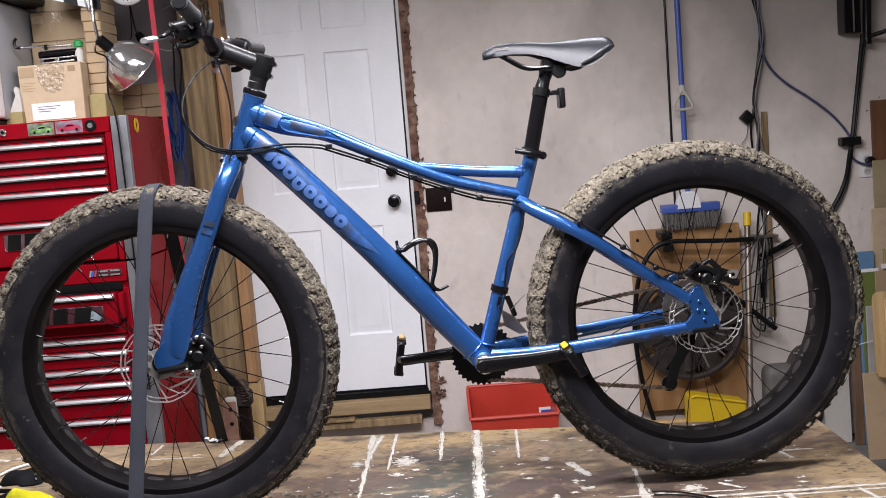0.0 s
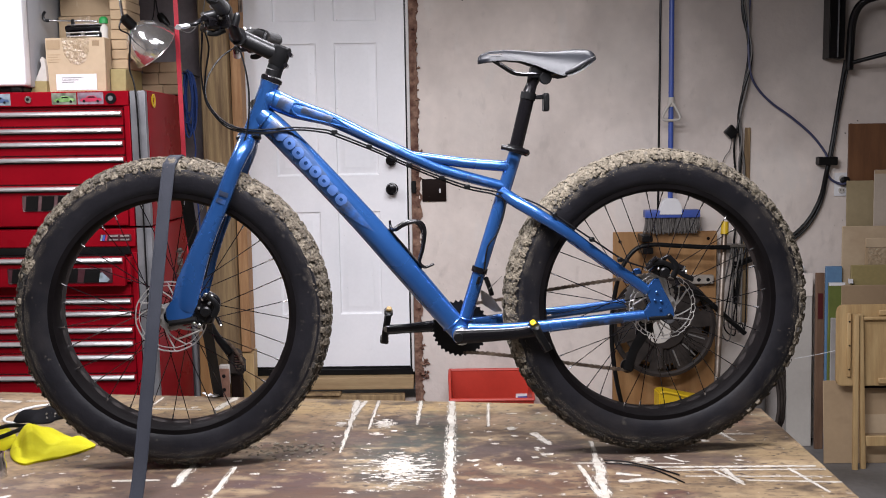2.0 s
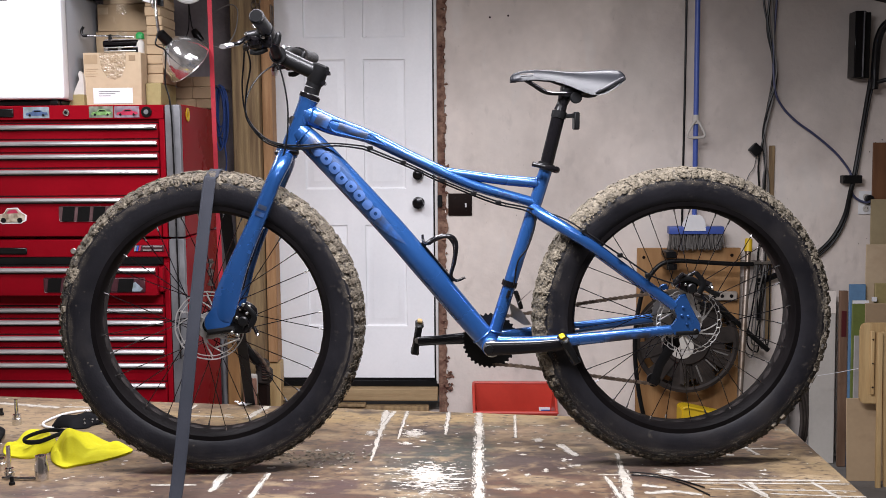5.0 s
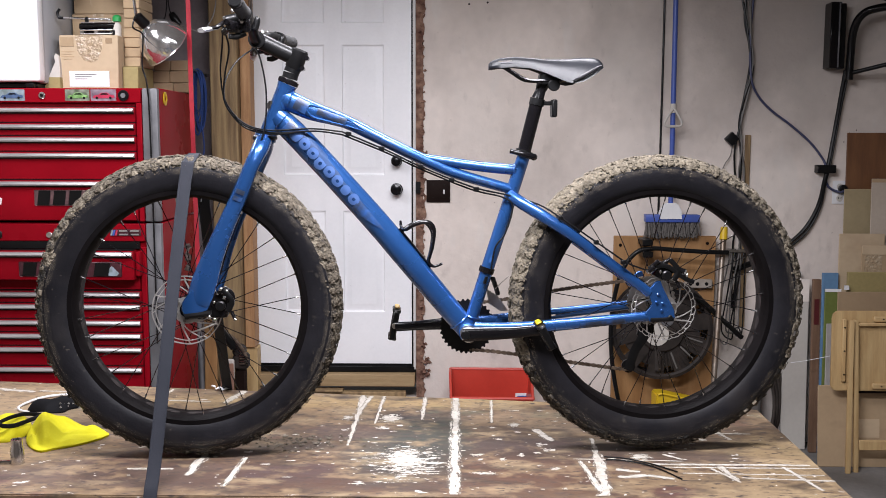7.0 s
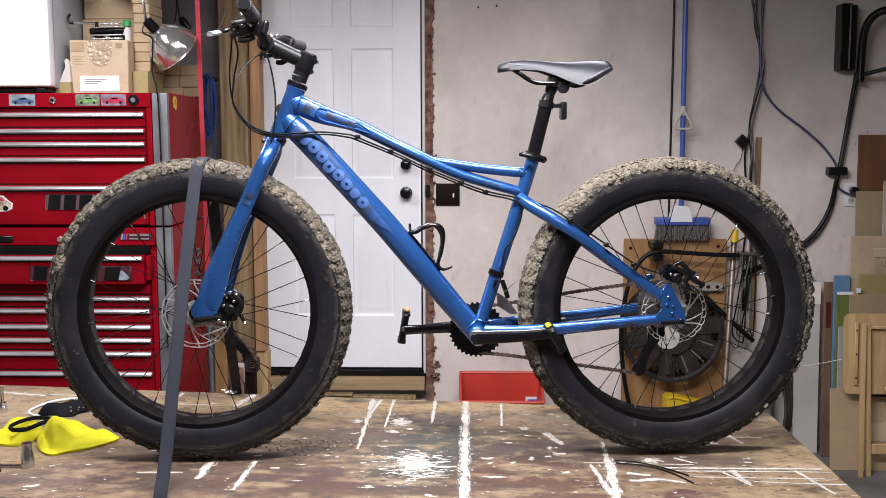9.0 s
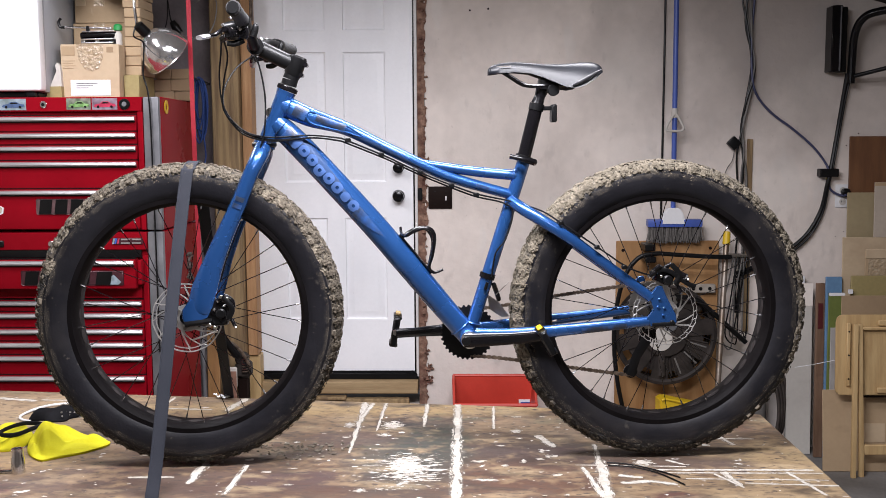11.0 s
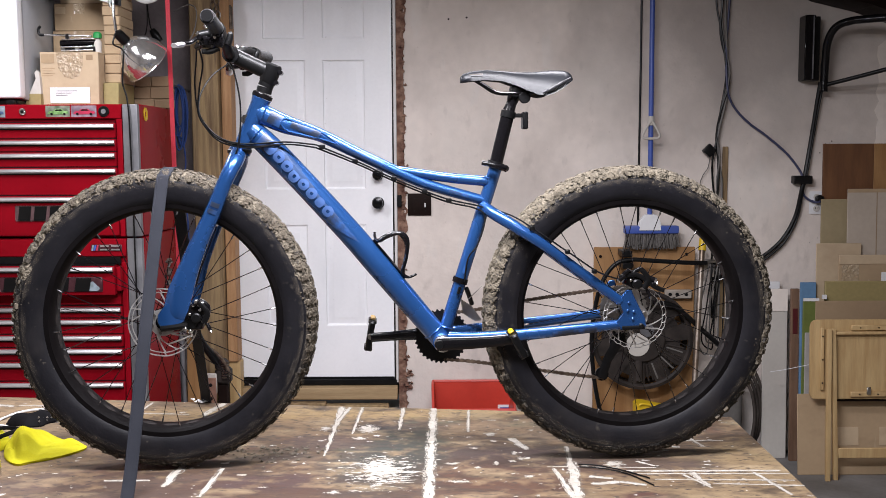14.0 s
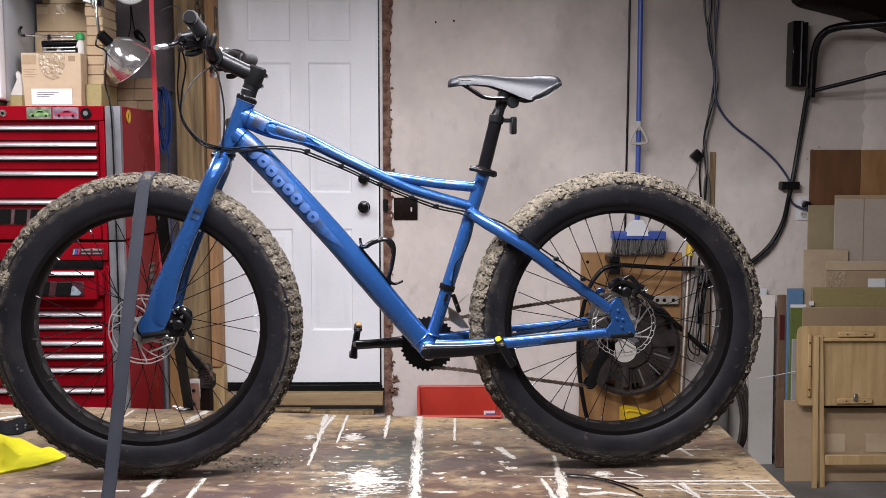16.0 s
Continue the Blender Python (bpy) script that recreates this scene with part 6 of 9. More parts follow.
# bottle cage on the down tube
cg = add("bottle_cage", S([(0.515, -0.0, 0.585), (0.517, -0.006, 0.57), (0.528, -0.018, 0.565), (0.545, -0.03, 0.576), (0.572, -0.034, 0.585), (0.59, -0.032, 0.579), (0.597, -0.028, 0.56), (0.592, -0.022, 0.52), (0.584, -0.014, 0.486), (0.597, -0.008, 0.472), (0.619, -0.006, 0.479)],
                           [(0.003, 0.003), (0.004, 0.004), (0.005, 0.005), (0.005, 0.006), (0.005, 0.007), (0.005, 0.006), (0.004, 0.004), (0.003, 0.003)], 10, k=6), M_BLACKGLOSS, bike, "black bottle cage")
add("cage_side", S([(0.52, 0.0, 0.56), (0.54, 0.028, 0.572), (0.572, 0.034, 0.58), (0.595, 0.03, 0.55), (0.586, 0.01, 0.49)], 0.004, 8, k=5), M_BLACKGLOSS, cg)
add("cage_spine", S([(0.512, 0, 0.566), (0.55, 0, 0.52), (0.59, 0, 0.47)], [(0.012, 0.003)] * 2, 8), M_BLACKGLOSS, cg)

# ---- strap that ties the front wheel down ----


def ribbon(pts, w, th, side=(1, 0, 0), k=6, tw=None):
    """A flat band along pts, w wide along side."""
    bm = bmesh.new()
    pp = catmull(pts, k)
    rows_ = []
    for i, p in enumerate(pp):
        t = (pp[min(i + 1, len(pp) - 1)] - pp[max(i - 1, 0)]).normalized()
        s = Vector(side) - Vector(side).dot(t) * t
        s.normalize()
        nrm = t.cross(s)
        rows_.append([bm.verts.new(p + s * a * w / 2 + nrm * b * th / 2) for a, b in ((-1, -1), (1, -1), (1, 1), (-1, 1))])
    for a, b in zip(rows_, rows_[1:]):
        for j in range(4):
            bm.faces.new((a[j], a[(j + 1) % 4], b[(j + 1) % 4], b[j]))
    bm.faces.new(rows_[0])
    bm.faces.new(rows_[-1][::-1])
    return bm


strap = thing("tie_down_strap", "grey woven tie-down strap over the front tyre", "strap")
RUN = [(-0.76, 3.075, 0.5), (-0.76, 3.07, 0.74), (-0.757, 3.05, 0.773), (-0.72, 2.78, 1.1), (-0.676, 2.5, 1.43), (-0.674, 2.478, 1.482), (-0.674, 2.45, 1.508), (-0.674, 2.425, 1.511), (-0.675, 2.39, 1.497), (-0.68, 2.37, 1.46), (-0.695, 2.29, 1.2), (-0.71, 2.18, 0.86), (-0.713, 2.134, 0.765), (-0.713, 2.128, 0.7), (-0.713, 2.128, 0.5)]
part("webbing", ribbon(RUN, 0.03, 0.0022, k=8), M_STRAP, strap)
for dx in (-0.0125, 0.0125):
    part("hem", ribbon([(x + dx, y - 0.0004, z + 0.0004) for x, y, z in RUN], 0.0028, 0.0034, k=8), M_STRAP, strap, "thicker woven edge")

# ---- things on the bench ----
rng = random.Random(31)


def cloth(name, label, category, cx, cy, outline, hgt, mtl, seed, n=44):
    """A crumpled piece of cloth lying on the bench."""
    r = random.Random(seed)
    bm = bmesh.new()
    ph = [r.uniform(0, 6) for _ in range(6)]
    top, low = [], []
    for i in range(n // 2 + 1):
        f = i / (n // 2)
        for j in range(n):
            a = TAU * j / n
            rad = outline(a) * f * (1 + 0.06 * math.sin(7 * a + ph[0]))
            x, y = cx + rad * math.cos(a), cy + rad * math.sin(a)
            fold = 0.35 + 0.42 * (1 - abs(math.sin(15 * x + 11 * y + ph[1]))) + 0.3 * (1 - abs(math.sin(24 * y - 13 * x + ph[2]))) + 0.1 * math.sin(60 * x + 30 * y + ph[3])
            z = BZ + 0.004 + hgt * fold * (1 - f ** 3)
            top.append(bm.verts.new((x, y, z)))
    for i in range(n // 2):
        for j in range(n):
            a, b = i * n + j, i * n + (j + 1) % n
            bm.faces.new((top[a], top[b], top[b + n], top[a + n]))
    rim = top[-n:]
    base = [bm.verts.new((v.co.x, v.co.y, BZ + 0.0005)) for v in rim]
    for j in range(n):
        bm.faces.new((rim[j], rim[(j + 1) % n], base[(j + 1) % n], base[j]))
    bmesh.ops.remove_doubles(bm, verts=bm.verts, dist=1e-5)
    return tagged(part(name, bm, mtl, sharp=80), label, category)


def glove(label, centre, rim_pts, ridges, folds, seed):
    """A soft glove: a closed outline on the bench, tented over its ridges, with deep folds and light creases."""
    r = random.Random(seed)
    ph = [r.uniform(0, 6) for _ in range(5)]
    cx, cy = centre
    ring = catmull([(x, y, 0) for x, y in rim_pts] + [(*rim_pts[0], 0)], 9)[:-1]
    n, m = len(ring), 26
    bm = bmesh.new()
    rows_ = []
    for i in range(m + 1):
        f = i / m
        row = []
        for p in ring:
            x, y = cx + (p.x - cx) * f, cy + (p.y - cy) * f
            h = 0.0
            for (ax_, ay_, ah_), (bx_, by_, bh_), slope in ridges:
                k = max(0.0, min(1.0, ((x - ax_) * (bx_ - ax_) + (y - ay_) * (by_ - ay_)) / ((bx_ - ax_) ** 2 + (by_ - ay_) ** 2)))
                tent = ah_ + (bh_ - ah_) * k - slope * max(0.0, math.hypot(x - ax_ - k * (bx_ - ax_), y - ay_ - k * (by_ - ay_)) - 0.006)
                h = math.log(math.exp(220 * h) + math.exp(220 * tent)) / 220
            crease = 0.008 * math.sin(31 * x + 26 * y + ph[0]) + 0.009 * (1 - 2 * abs(math.sin(21 * y - 17 * x + ph[1]))) + 0.004 * math.sin(55 * x - 20 * y + ph[3]) + 0.0015 * math.sin(95 * x + 70 * y + ph[2])
            crease -= sum(d * math.exp(-((math.sin(g) * (x - gx) - math.cos(g) * (y - gy)) / 0.006) ** 2 - ((math.cos(g) * (x - gx) + math.sin(g) * (y - gy)) / ln) ** 2) for gx, gy, g, ln, d in folds)
            row.append(bm.verts.new((x, y, BZ + 0.006 + max(0.004, h + crease) * (1 - f ** 3.5) ** 0.7)))
        rows_.append(row)
    for a, b in zip(rows_, rows_[1:]):
        for k in range(n):
            bm.faces.new((a[k], a[(k + 1) % n], b[(k + 1) % n], b[k]))
    foot = [bm.verts.new((cx + (v.co.x - cx) * 0.985, cy + (v.co.y - cy) * 0.985, BZ + 0.0005)) for v in rows_[-1]]
    for k in range(n):
        bm.faces.new((rows_[-1][k], rows_[-1][(k + 1) % n], foot[(k + 1) % n], foot[k]))
    bmesh.ops.remove_doubles(bm, verts=bm.verts, dist=1e-5)
    return tagged(part("work_glove", bm, M_YELLOW, sharp=80), label, "glove", "yellow gloves")


glove("crumpled bright yellow work glove lying on the bench", (-1.085, 2.545), [(-1.18, 2.575), (-1.142, 2.487), (-1.087, 2.43), (-1.055, 2.45), (-1.003, 2.49), (-0.964, 2.548), (-0.968, 2.585), (-1.055, 2.645), (-1.12, 2.675), (-1.175, 2.65)],
      (((-1.165, 2.625, 0.05), (-1.11, 2.635, 0.04), 0.5), ((-1.11, 2.635, 0.04), (-0.985, 2.575, 0.014), 0.42), ((-1.15, 2.61, 0.052), (-1.085, 2.475, 0.032), 1.1), ((-1.165, 2.555, 0.024), (-1.125, 2.475, 0.022), 1.2), ((-1.03, 2.5, 0.016), (-0.975, 2.55, 0.016), 0.7)),
      ((-1.136, 2.525, -1.05, 0.05, 0.02), (-1.0, 2.545, 0.8, 0.035, 0.012), (-1.06, 2.6, -0.5, 0.04, 0.006), (-1.09, 2.55, 0.9, 0.03, 0.004)), 4)
glove("bright yellow glove folded flat on the bench", (-1.25, 2.585), [(-1.312, 2.575), (-1.28, 2.525), (-1.215, 2.505), (-1.188, 2.53), (-1.178, 2.6), (-1.21, 2.66), (-1.27, 2.685), (-1.315, 2.64)],
      (((-1.28, 2.64, 0.03), (-1.2, 2.65, 0.028), 0.7), ((-1.3, 2.57, 0.022), (-1.2, 2.535, 0.03), 0.7), ((-1.2, 2.535, 0.03), (-1.19, 2.6, 0.026), 0.8)), ((-1.23, 2.59, 0.5, 0.05, 0.012), (-1.29, 2.56, 1.1, 0.04, 0.008)), 9)
tagged(part("elastic_band", S([(-1.17, 2.66, BZ + 0.03), (-1.208, 2.637, BZ + 0.04), (-1.236, 2.6, BZ + 0.04), (-1.246, 2.56, BZ + 0.037), (-1.222, 2.53, BZ + 0.038), (-1.196, 2.545, BZ + 0.036), (-1.182, 2.6, BZ + 0.034), (-1.166, 2.65, BZ + 0.034)], [(0.0035, 0.006)] * 2, 8, k=6), M_RAG), "black elastic cuff band beside the yellow glove", "strap")
cloth("rag", "dark crumpled oily rag on the bench", "rag", -1.212, 2.835, lambda a: 0.052 + 0.014 * math.cos(a) ** 2 + 0.009 * math.sin(4 * a), 0.042, M_RAG, 14, n=64)
tagged(part("power_lead", S([(-1.265, 2.78, BZ + 0.004), (-1.3, 2.8, BZ + 0.004), (-1.318, 2.845, BZ + 0.004), (-1.298, 2.922, BZ + 0.005), (-1.253, 2.963, BZ + 0.005), (-1.18, 2.98, BZ + 0.004)], 0.0036, 8, k=7), M_PAPER), "white electric cord looped on the bench", "cord")
rng = random.Random(8)
bm = bmesh.new()
for i in range(130):
    clump(bm, (-1.165 + rng.gauss(0, 0.024), 2.87 + rng.gauss(0, 0.03), BZ + abs(rng.gauss(0, 0.016))), rng.uniform(0.002, 0.006), rng)
tagged(part("plastic_scraps", bm, M_GREYBITS), "crinkled pale plastic scraps beside the dark rag", "scraps", kind="stuff")



def socket(x, y, r, h, tall=0.0):
    bm = bmesh.new()
    lathe(bm, [(r * 0.6, 0.0), (r, 0.0), (r, h * 0.6), (r * 0.85, h * 0.68), (r * 0.85, h), (r * 0.6, h)], 18, (x, y, BZ), "z")
    o = tagged(part("wrench_socket", bm, M_CHROME), "shiny chrome wrench socket standing on the bench", "socket", "sockets on the bench")
    if tall:
        part("shank", S([(x, y, BZ + h * 0.8), (x, y, BZ + tall)], r * 0.45, 10, up=(1, 0, 0)), M_CHROME, o)


socket(-1.395, 2.83, 0.013, 0.03, 0.075)
socket(-1.105, 2.35, 0.016, 0.06)
socket(-1.19, 2.36, 0.012, 0.025, 0.08)
socket(-1.24, 2.42, 0.013, 0.03)
tagged(part("hex_key", S([(-1.2, 2.345, BZ + 0.005), (-1.15, 2.342, BZ + 0.005), (-1.115, 2.345, BZ + 0.005)], 0.004, 6, k=3), M_CHROME), "chrome hex key lying on the bench", "hex key")
bm = bmesh.new()
lathe(bm, [(0.008, 0.0), (0.014, 0.0), (0.014, 0.003), (0.008, 0.003)], 18, (-1.3, 2.53, BZ + 0.0005), "z")
tagged(part("washer", bm, M_STEEL), "steel washer lying flat on the bench", "washer")
TRAY = [(-1.391, 2.722), (-1.379, 2.7), (-1.347, 2.585), (-1.345, 2.565), (-1.363, 2.553), (-1.513, 2.535), (-1.583, 2.6), (-1.573, 2.71), (-1.453, 2.742), (-1.413, 2.738)]
tray = thing("parts_tray", "shallow grey parts tray with a thick dark rim on the bench", "tray")
bm = bmesh.new()
slab(bm, TRAY, BZ + 0.0005, BZ + 0.012)
part("base", bm, mat("tray_grey", (0.2, 0.19, 0.185), 0.4, base2=(0.13, 0.12, 0.115), scale=20), tray, "worn grey tray floor")
bm = bmesh.new()
sweep(bm, catmull([(x, y, BZ + 0.0115) for x, y in TRAY] + [(*TRAY[0], BZ + 0.0115)], 5)[:-1], 0.011, 10, up=(0, 0, 1), closed=True)
part("rim", bm, M_RAG, tray, "thick dark rubber rim")
for x, y in ((-1.49, 2.93), (-1.16, 2.31), (-1.21, 2.33)):
    bm = bmesh.new()
    disc(bm, (x, y, BZ + 0.004), 0.008, 0.008, axis="z", n=6, bev=0.002)
    disc(bm, (x, y, BZ + 0.014), 0.0045, 0.014, axis="z", n=10)
    tagged(part("bolt", bm, M_BLACK), "black hex bolt standing on the bench", "bolt", "bolts on the bench")
for i, (dy, dz) in enumerate(((0.0, 0.0), (0.02, 0.001))):
    tagged(part("wire", S([(0.33, 2.4 + dy, BZ + 0.003), (0.38, 2.385 + dy, BZ + 0.004), (0.44, 2.345 + dy, BZ + 0.003), (0.487, 2.262 + 2.5 * dy, BZ + 0.003)], 0.0017, 6, k=6), M_BLACK), "thin black wire offcut on the bench", "wire", "wire offcuts")
bm = bmesh.new()
rng = random.Random(17)
M_CRUMB = mat("dry_mud_crumbs", (0.2, 0.17, 0.13), 0.95, base2=(0.1, 0.083, 0.062), scale=40, var=0.2)
for i in range(190):
    if rng.random() < 0.7:
        x, y, s = -0.47 + rng.gauss(0, 0.085), 2.53 + rng.gauss(0, 0.04), rng.uniform(0.002, 0.0115) * rng.uniform(0.5, 1)
    elif rng.random() < 0.5:
        x, y, s = 0.42 + rng.gauss(0, 0.16), 2.5 + rng.gauss(0, 0.05), rng.uniform(0.001, 0.004)
    else:
        x, y, s = -0.7 + rng.gauss(0, 0.16), 2.44 + rng.gauss(0, 0.06), rng.uniform(0.001, 0.005)
    clump(bm, (x, y, BZ + s * 0.2), s, rng, 0.4)
tagged(part("mud_crumbs", bm, M_CRUMB), "crumbs of dried mud fallen from the tyres", "dirt", kind="stuff")

# ---- the tool chest ----
TX0, TX1, TY0, TY1 = -2.35, -1.254, 4.05, 4.56


def drawer(parent, x0, x1, z0, z1, proud=0.0):
    """A drawer front with a full-width chrome pull along its top."""
    y = TY0 - proud
    d = part("drawer", B(x0, x1, y - 0.012, y + 0.03, z0, z1, 0.004, seg=2), M_RED, parent)
    bm = bmesh.new()
    zt = z1 - 0.004
    prof = [(y - 0.013, zt - 0.019), (y - 0.028, zt - 0.018), (y - 0.03, zt - 0.013), (y - 0.026, zt - 0.005), (y - 0.02, zt - 0.001), (y - 0.013, zt - 0.001)]
    a = [bm.verts.new((x0 + 0.004, p, q)) for p, q in prof]
    b = [bm.verts.new((x1 - 0.004, p, q)) for p, q in prof]
    bm.faces.new(a)
    bm.faces.new(b[::-1])
    for j in range(len(prof)):
        bm.faces.new((a[j], a[(j + 1) % len(prof)], b[(j + 1) % len(prof)], b[j]))
    part("drawer_pull", bm, M_PULL, d, "chrome full-width drawer pull")
    # shade above the drawer and under its pull, put in as black strips
    part("gap_shade", B(x0, x1, y - 0.0105, y + 0.02, z1 + 0.0003, z1 + 0.0036), M_BLACK, d, "black strip for the shade in the gap above the drawer")
    part("pull_shade", B(x0 + 0.004, x1 - 0.004, y - 0.0165, y - 0.0125, zt - 0.0245, zt - 0.0195), M_BLACK, d, "black strip for the shade under the pull")
    return d


def sticker(parent, x0, x1, z0, z1, y, base, car, label):
    """A flat picture card with a plain car shape on it."""
    p = part("sticker", B(x0, x1, y - 0.0015, y, z0, z1), base, parent, label)
    w, h = x1 - x0, z1 - z0
    ol = [(0.08, 0.3), (0.14, 0.48), (0.32, 0.54), (0.42, 0.72), (0.66, 0.72), (0.76, 0.55), (0.92, 0.5), (0.95, 0.32), (0.8, 0.24), (0.2, 0.22)]
    bm = bmesh.new()
    plate(bm, [(x0 + a * w, z0 + b * h) for a, b in ol], y - 0.003, y - 0.0016)
    part("printed_shape", bm, car, p)
    for a in (0.25, 0.78):
        bm = bmesh.new()
        disc(bm, (x0 + a * w, y - 0.0032, z0 + 0.27 * h), 0.11 * h, 0.0012, n=12)
        part("printed_wheel", bm, M_BLACK, p)
    bm = bmesh.new()
    plate(bm, [(x0 + a * w, z0 + b * h) for a, b in ((0.38, 0.54), (0.45, 0.67), (0.64, 0.67), (0.71, 0.55))], y - 0.0036, y - 0.003)
    part("printed_window", bm, M_BLACK, p)


def block_letters(parent, x0, x1, z0, z1, y, mtl, n):
    """Plain dark blocks where a maker's plate is lettered."""
    w = (x1 - x0) / n
    for i in range(n):
        bm = bmesh.new()
        a, b = x0 + i * w + w * 0.06, x0 + (i + 1) * w - w * 0.06
        plate(bm, [(a, z0), (a + w * 0.12, z1), (b, z1), (b - w * 0.12, z0)], y - 0.003, y)
        part("plate_block", bm, mtl, parent)


M_ST_SKY = mat("card_grey_blue", (0.3, 0.36, 0.42), 0.35, base2=(0.16, 0.2, 0.2), scale=40)
M_ST_GRN = mat("card_green", (0.06, 0.085, 0.045), 0.35, base2=(0.26, 0.27, 0.22), scale=40)
M_ST_PNK = mat("card_pink", (0.3, 0.24, 0.28), 0.35, base2=(0.14, 0.09, 0.12), scale=40)
M_CAR_G = mat("print_green", (0.3, 0.5, 0.2), 0.35, base2=(0.1, 0.22, 0.06), scale=60)
M_CAR_R = mat("print_red", (0.5, 0.04, 0.09), 0.35, scale=60)
M_CAR_B = mat("print_blue", (0.08, 0.13, 0.25), 0.35, scale=60)
M_CAR_W = mat("print_cream", (0.6, 0.52, 0.4), 0.4, base2=(0.2, 0.15, 0.1), scale=50)
M_PLATE_DK = mat("plate_dark_red", (0.1, 0.035, 0.045), 0.35, 0.3, base2=(0.06, 0.02, 0.026), scale=30)
M_PLATE = mat("plate_silver", (0.19, 0.115, 0.12), 0.4, 0.4, base2=(0.13, 0.07, 0.075), scale=30)

chest = thing("top_tool_chest", "red enamelled tool chest with chrome drawer pulls and stickers", "tool chest", group="tool storage")
bm = bmesh.new()
box(bm, TX0, -1.318, TY0 + 0.012, TY1, 1.205, 1.747, 0.004)
part("case", bm, M_RED, chest)
part("side_panel", B(-1.317, TX1, TY0 + 0.03, TY1, 1.205, 1.747, 0.004), M_RED, chest)
part("corner_trim", B(-1.316, TX1 + 0.001, TY0 - 0.004, TY0 + 0.028, 1.206, 1.746, 0.006, seg=2), M_ALU, chest, "grey metal corner post")
part("front_rail", B(TX0, -1.32, TY0 - 0.004, TY0 + 0.011, 1.688, 1.746, 0.003), M_RED, chest)
part("frame_edge", B(-1.341, -1.319, TY0 - 0.003, TY0 + 0.011, 1.206, 1.687, 0.002), M_RED, chest)
zz = [1.683, 1.607, 1.556, 1.503, 1.385, 1.215]
zt = [1.672, 1.606, 1.553, 1.49, 1.375]
zb = [1.61, 1.557, 1.494, 1.379, 1.212]
for a, b in zip(zb, zt):
    drawer(chest, TX0 + 0.02, -1.343, a, b)
fy = TY0 - 0.0042
sticker(chest, -1.898, -1.791, 1.695, 1.741, fy, M_ST_SKY, M_CAR_B, "small picture card of a blue car")
sticker(chest, -1.626, -1.527, 1.695, 1.741, fy, M_ST_GRN, M_CAR_G, "small picture card of a green car")
sticker(chest, -1.522, -1.419, 1.695, 1.741, fy, M_ST_PNK, M_CAR_R, "small picture card of a red car")
for cx, r, mm, nm in ((-1.389, 0.022, M_BLACK, "badge"), (-1.72, 0.014, M_CHROME, "lock")):
    bm = bmesh.new()
    disc(bm, (cx, fy - 0.003, 1.717), r, 0.006, n=20, bev=0.002)
    b = part(nm, bm, mm, chest, "round black badge" if nm == "badge" else "chrome keyhole")
    bm = bmesh.new()
    disc(bm, (cx, fy - 0.007, 1.717), r * 0.45, 0.002, n=14)
    part("centre", bm, M_ALU if nm == "badge" else M_BLACK, b)
part("name_plate", B(-2.06, -1.938, fy - 0.006, fy, 1.7, 1.735, 0.004), M_BLACK, chest, "blank black name plate")
dy = TY0 - 0.012
part("name_plate", B(-1.765, -1.43, dy - 0.004, dy, 1.272, 1.336, 0.004), M_PLATE, chest, "silver maker's plate with plain black blocks")
block_letters(chest, -1.757, -1.438, 1.275, 1.333, dy - 0.0041, M_BLACK, 5)
bm = bmesh.new()
plate(bm, [(-2.03 + 0.13 * a, 1.262 + 0.075 * b) for a, b in ((0, 0.2), (0.05, 0.5), (0.25, 0.6), (0.38, 0.9), (0.7, 0.92), (0.85, 0.65), (1, 0.5), (0.97, 0.2), (0.8, 0.05), (0.2, 0.02))], dy - 0.002, dy)
ct = part("car_sticker", bm, M_PAPER, chest, "cut-out car sticker")
bm = bmesh.new()
plate(bm, [(-2.024 + 0.118 * a, 1.268 + 0.064 * b) for a, b in ((0, 0.2), (0.05, 0.5), (0.25, 0.6), (0.38, 0.9), (0.7, 0.92), (0.85, 0.65), (1, 0.5), (0.97, 0.2), (0.8, 0.05), (0.2, 0.02))], dy - 0.004, dy - 0.0021)
part("printed_shape", bm, M_CAR_W, ct)
for a in (0.22, 0.8):
    bm = bmesh.new()
    disc(bm, (-2.024 + 0.118 * a, dy - 0.0043, 1.279), 0.011, 0.0012, n=12)
    part("printed_wheel", bm, M_BLACK, ct)
bm = bmesh.new()
plate(bm, [(-2.024 + 0.118 * a, 1.268 + 0.064 * b) for a, b in ((0.34, 0.6), (0.43, 0.83), (0.68, 0.85), (0.77, 0.63))], dy - 0.0046, dy - 0.004)
part("printed_window", bm, M_CAR_R, ct)
bm = bmesh.new()
lathe(bm, [(0.01, -0.002), (0.02, -0.002), (0.02, 0.002), (0.01, 0.002)], 22, (0, 0, 0), "x")
for v in bm.verts:
    v.co = V(TX1 + 0.003 + v.co.x, 4.15 + v.co.y * 1.2, 1.708 + v.co.z * 1.4)
part("yellow_tag", bm, M_YEL_PL, chest, "yellow oval ring tag")

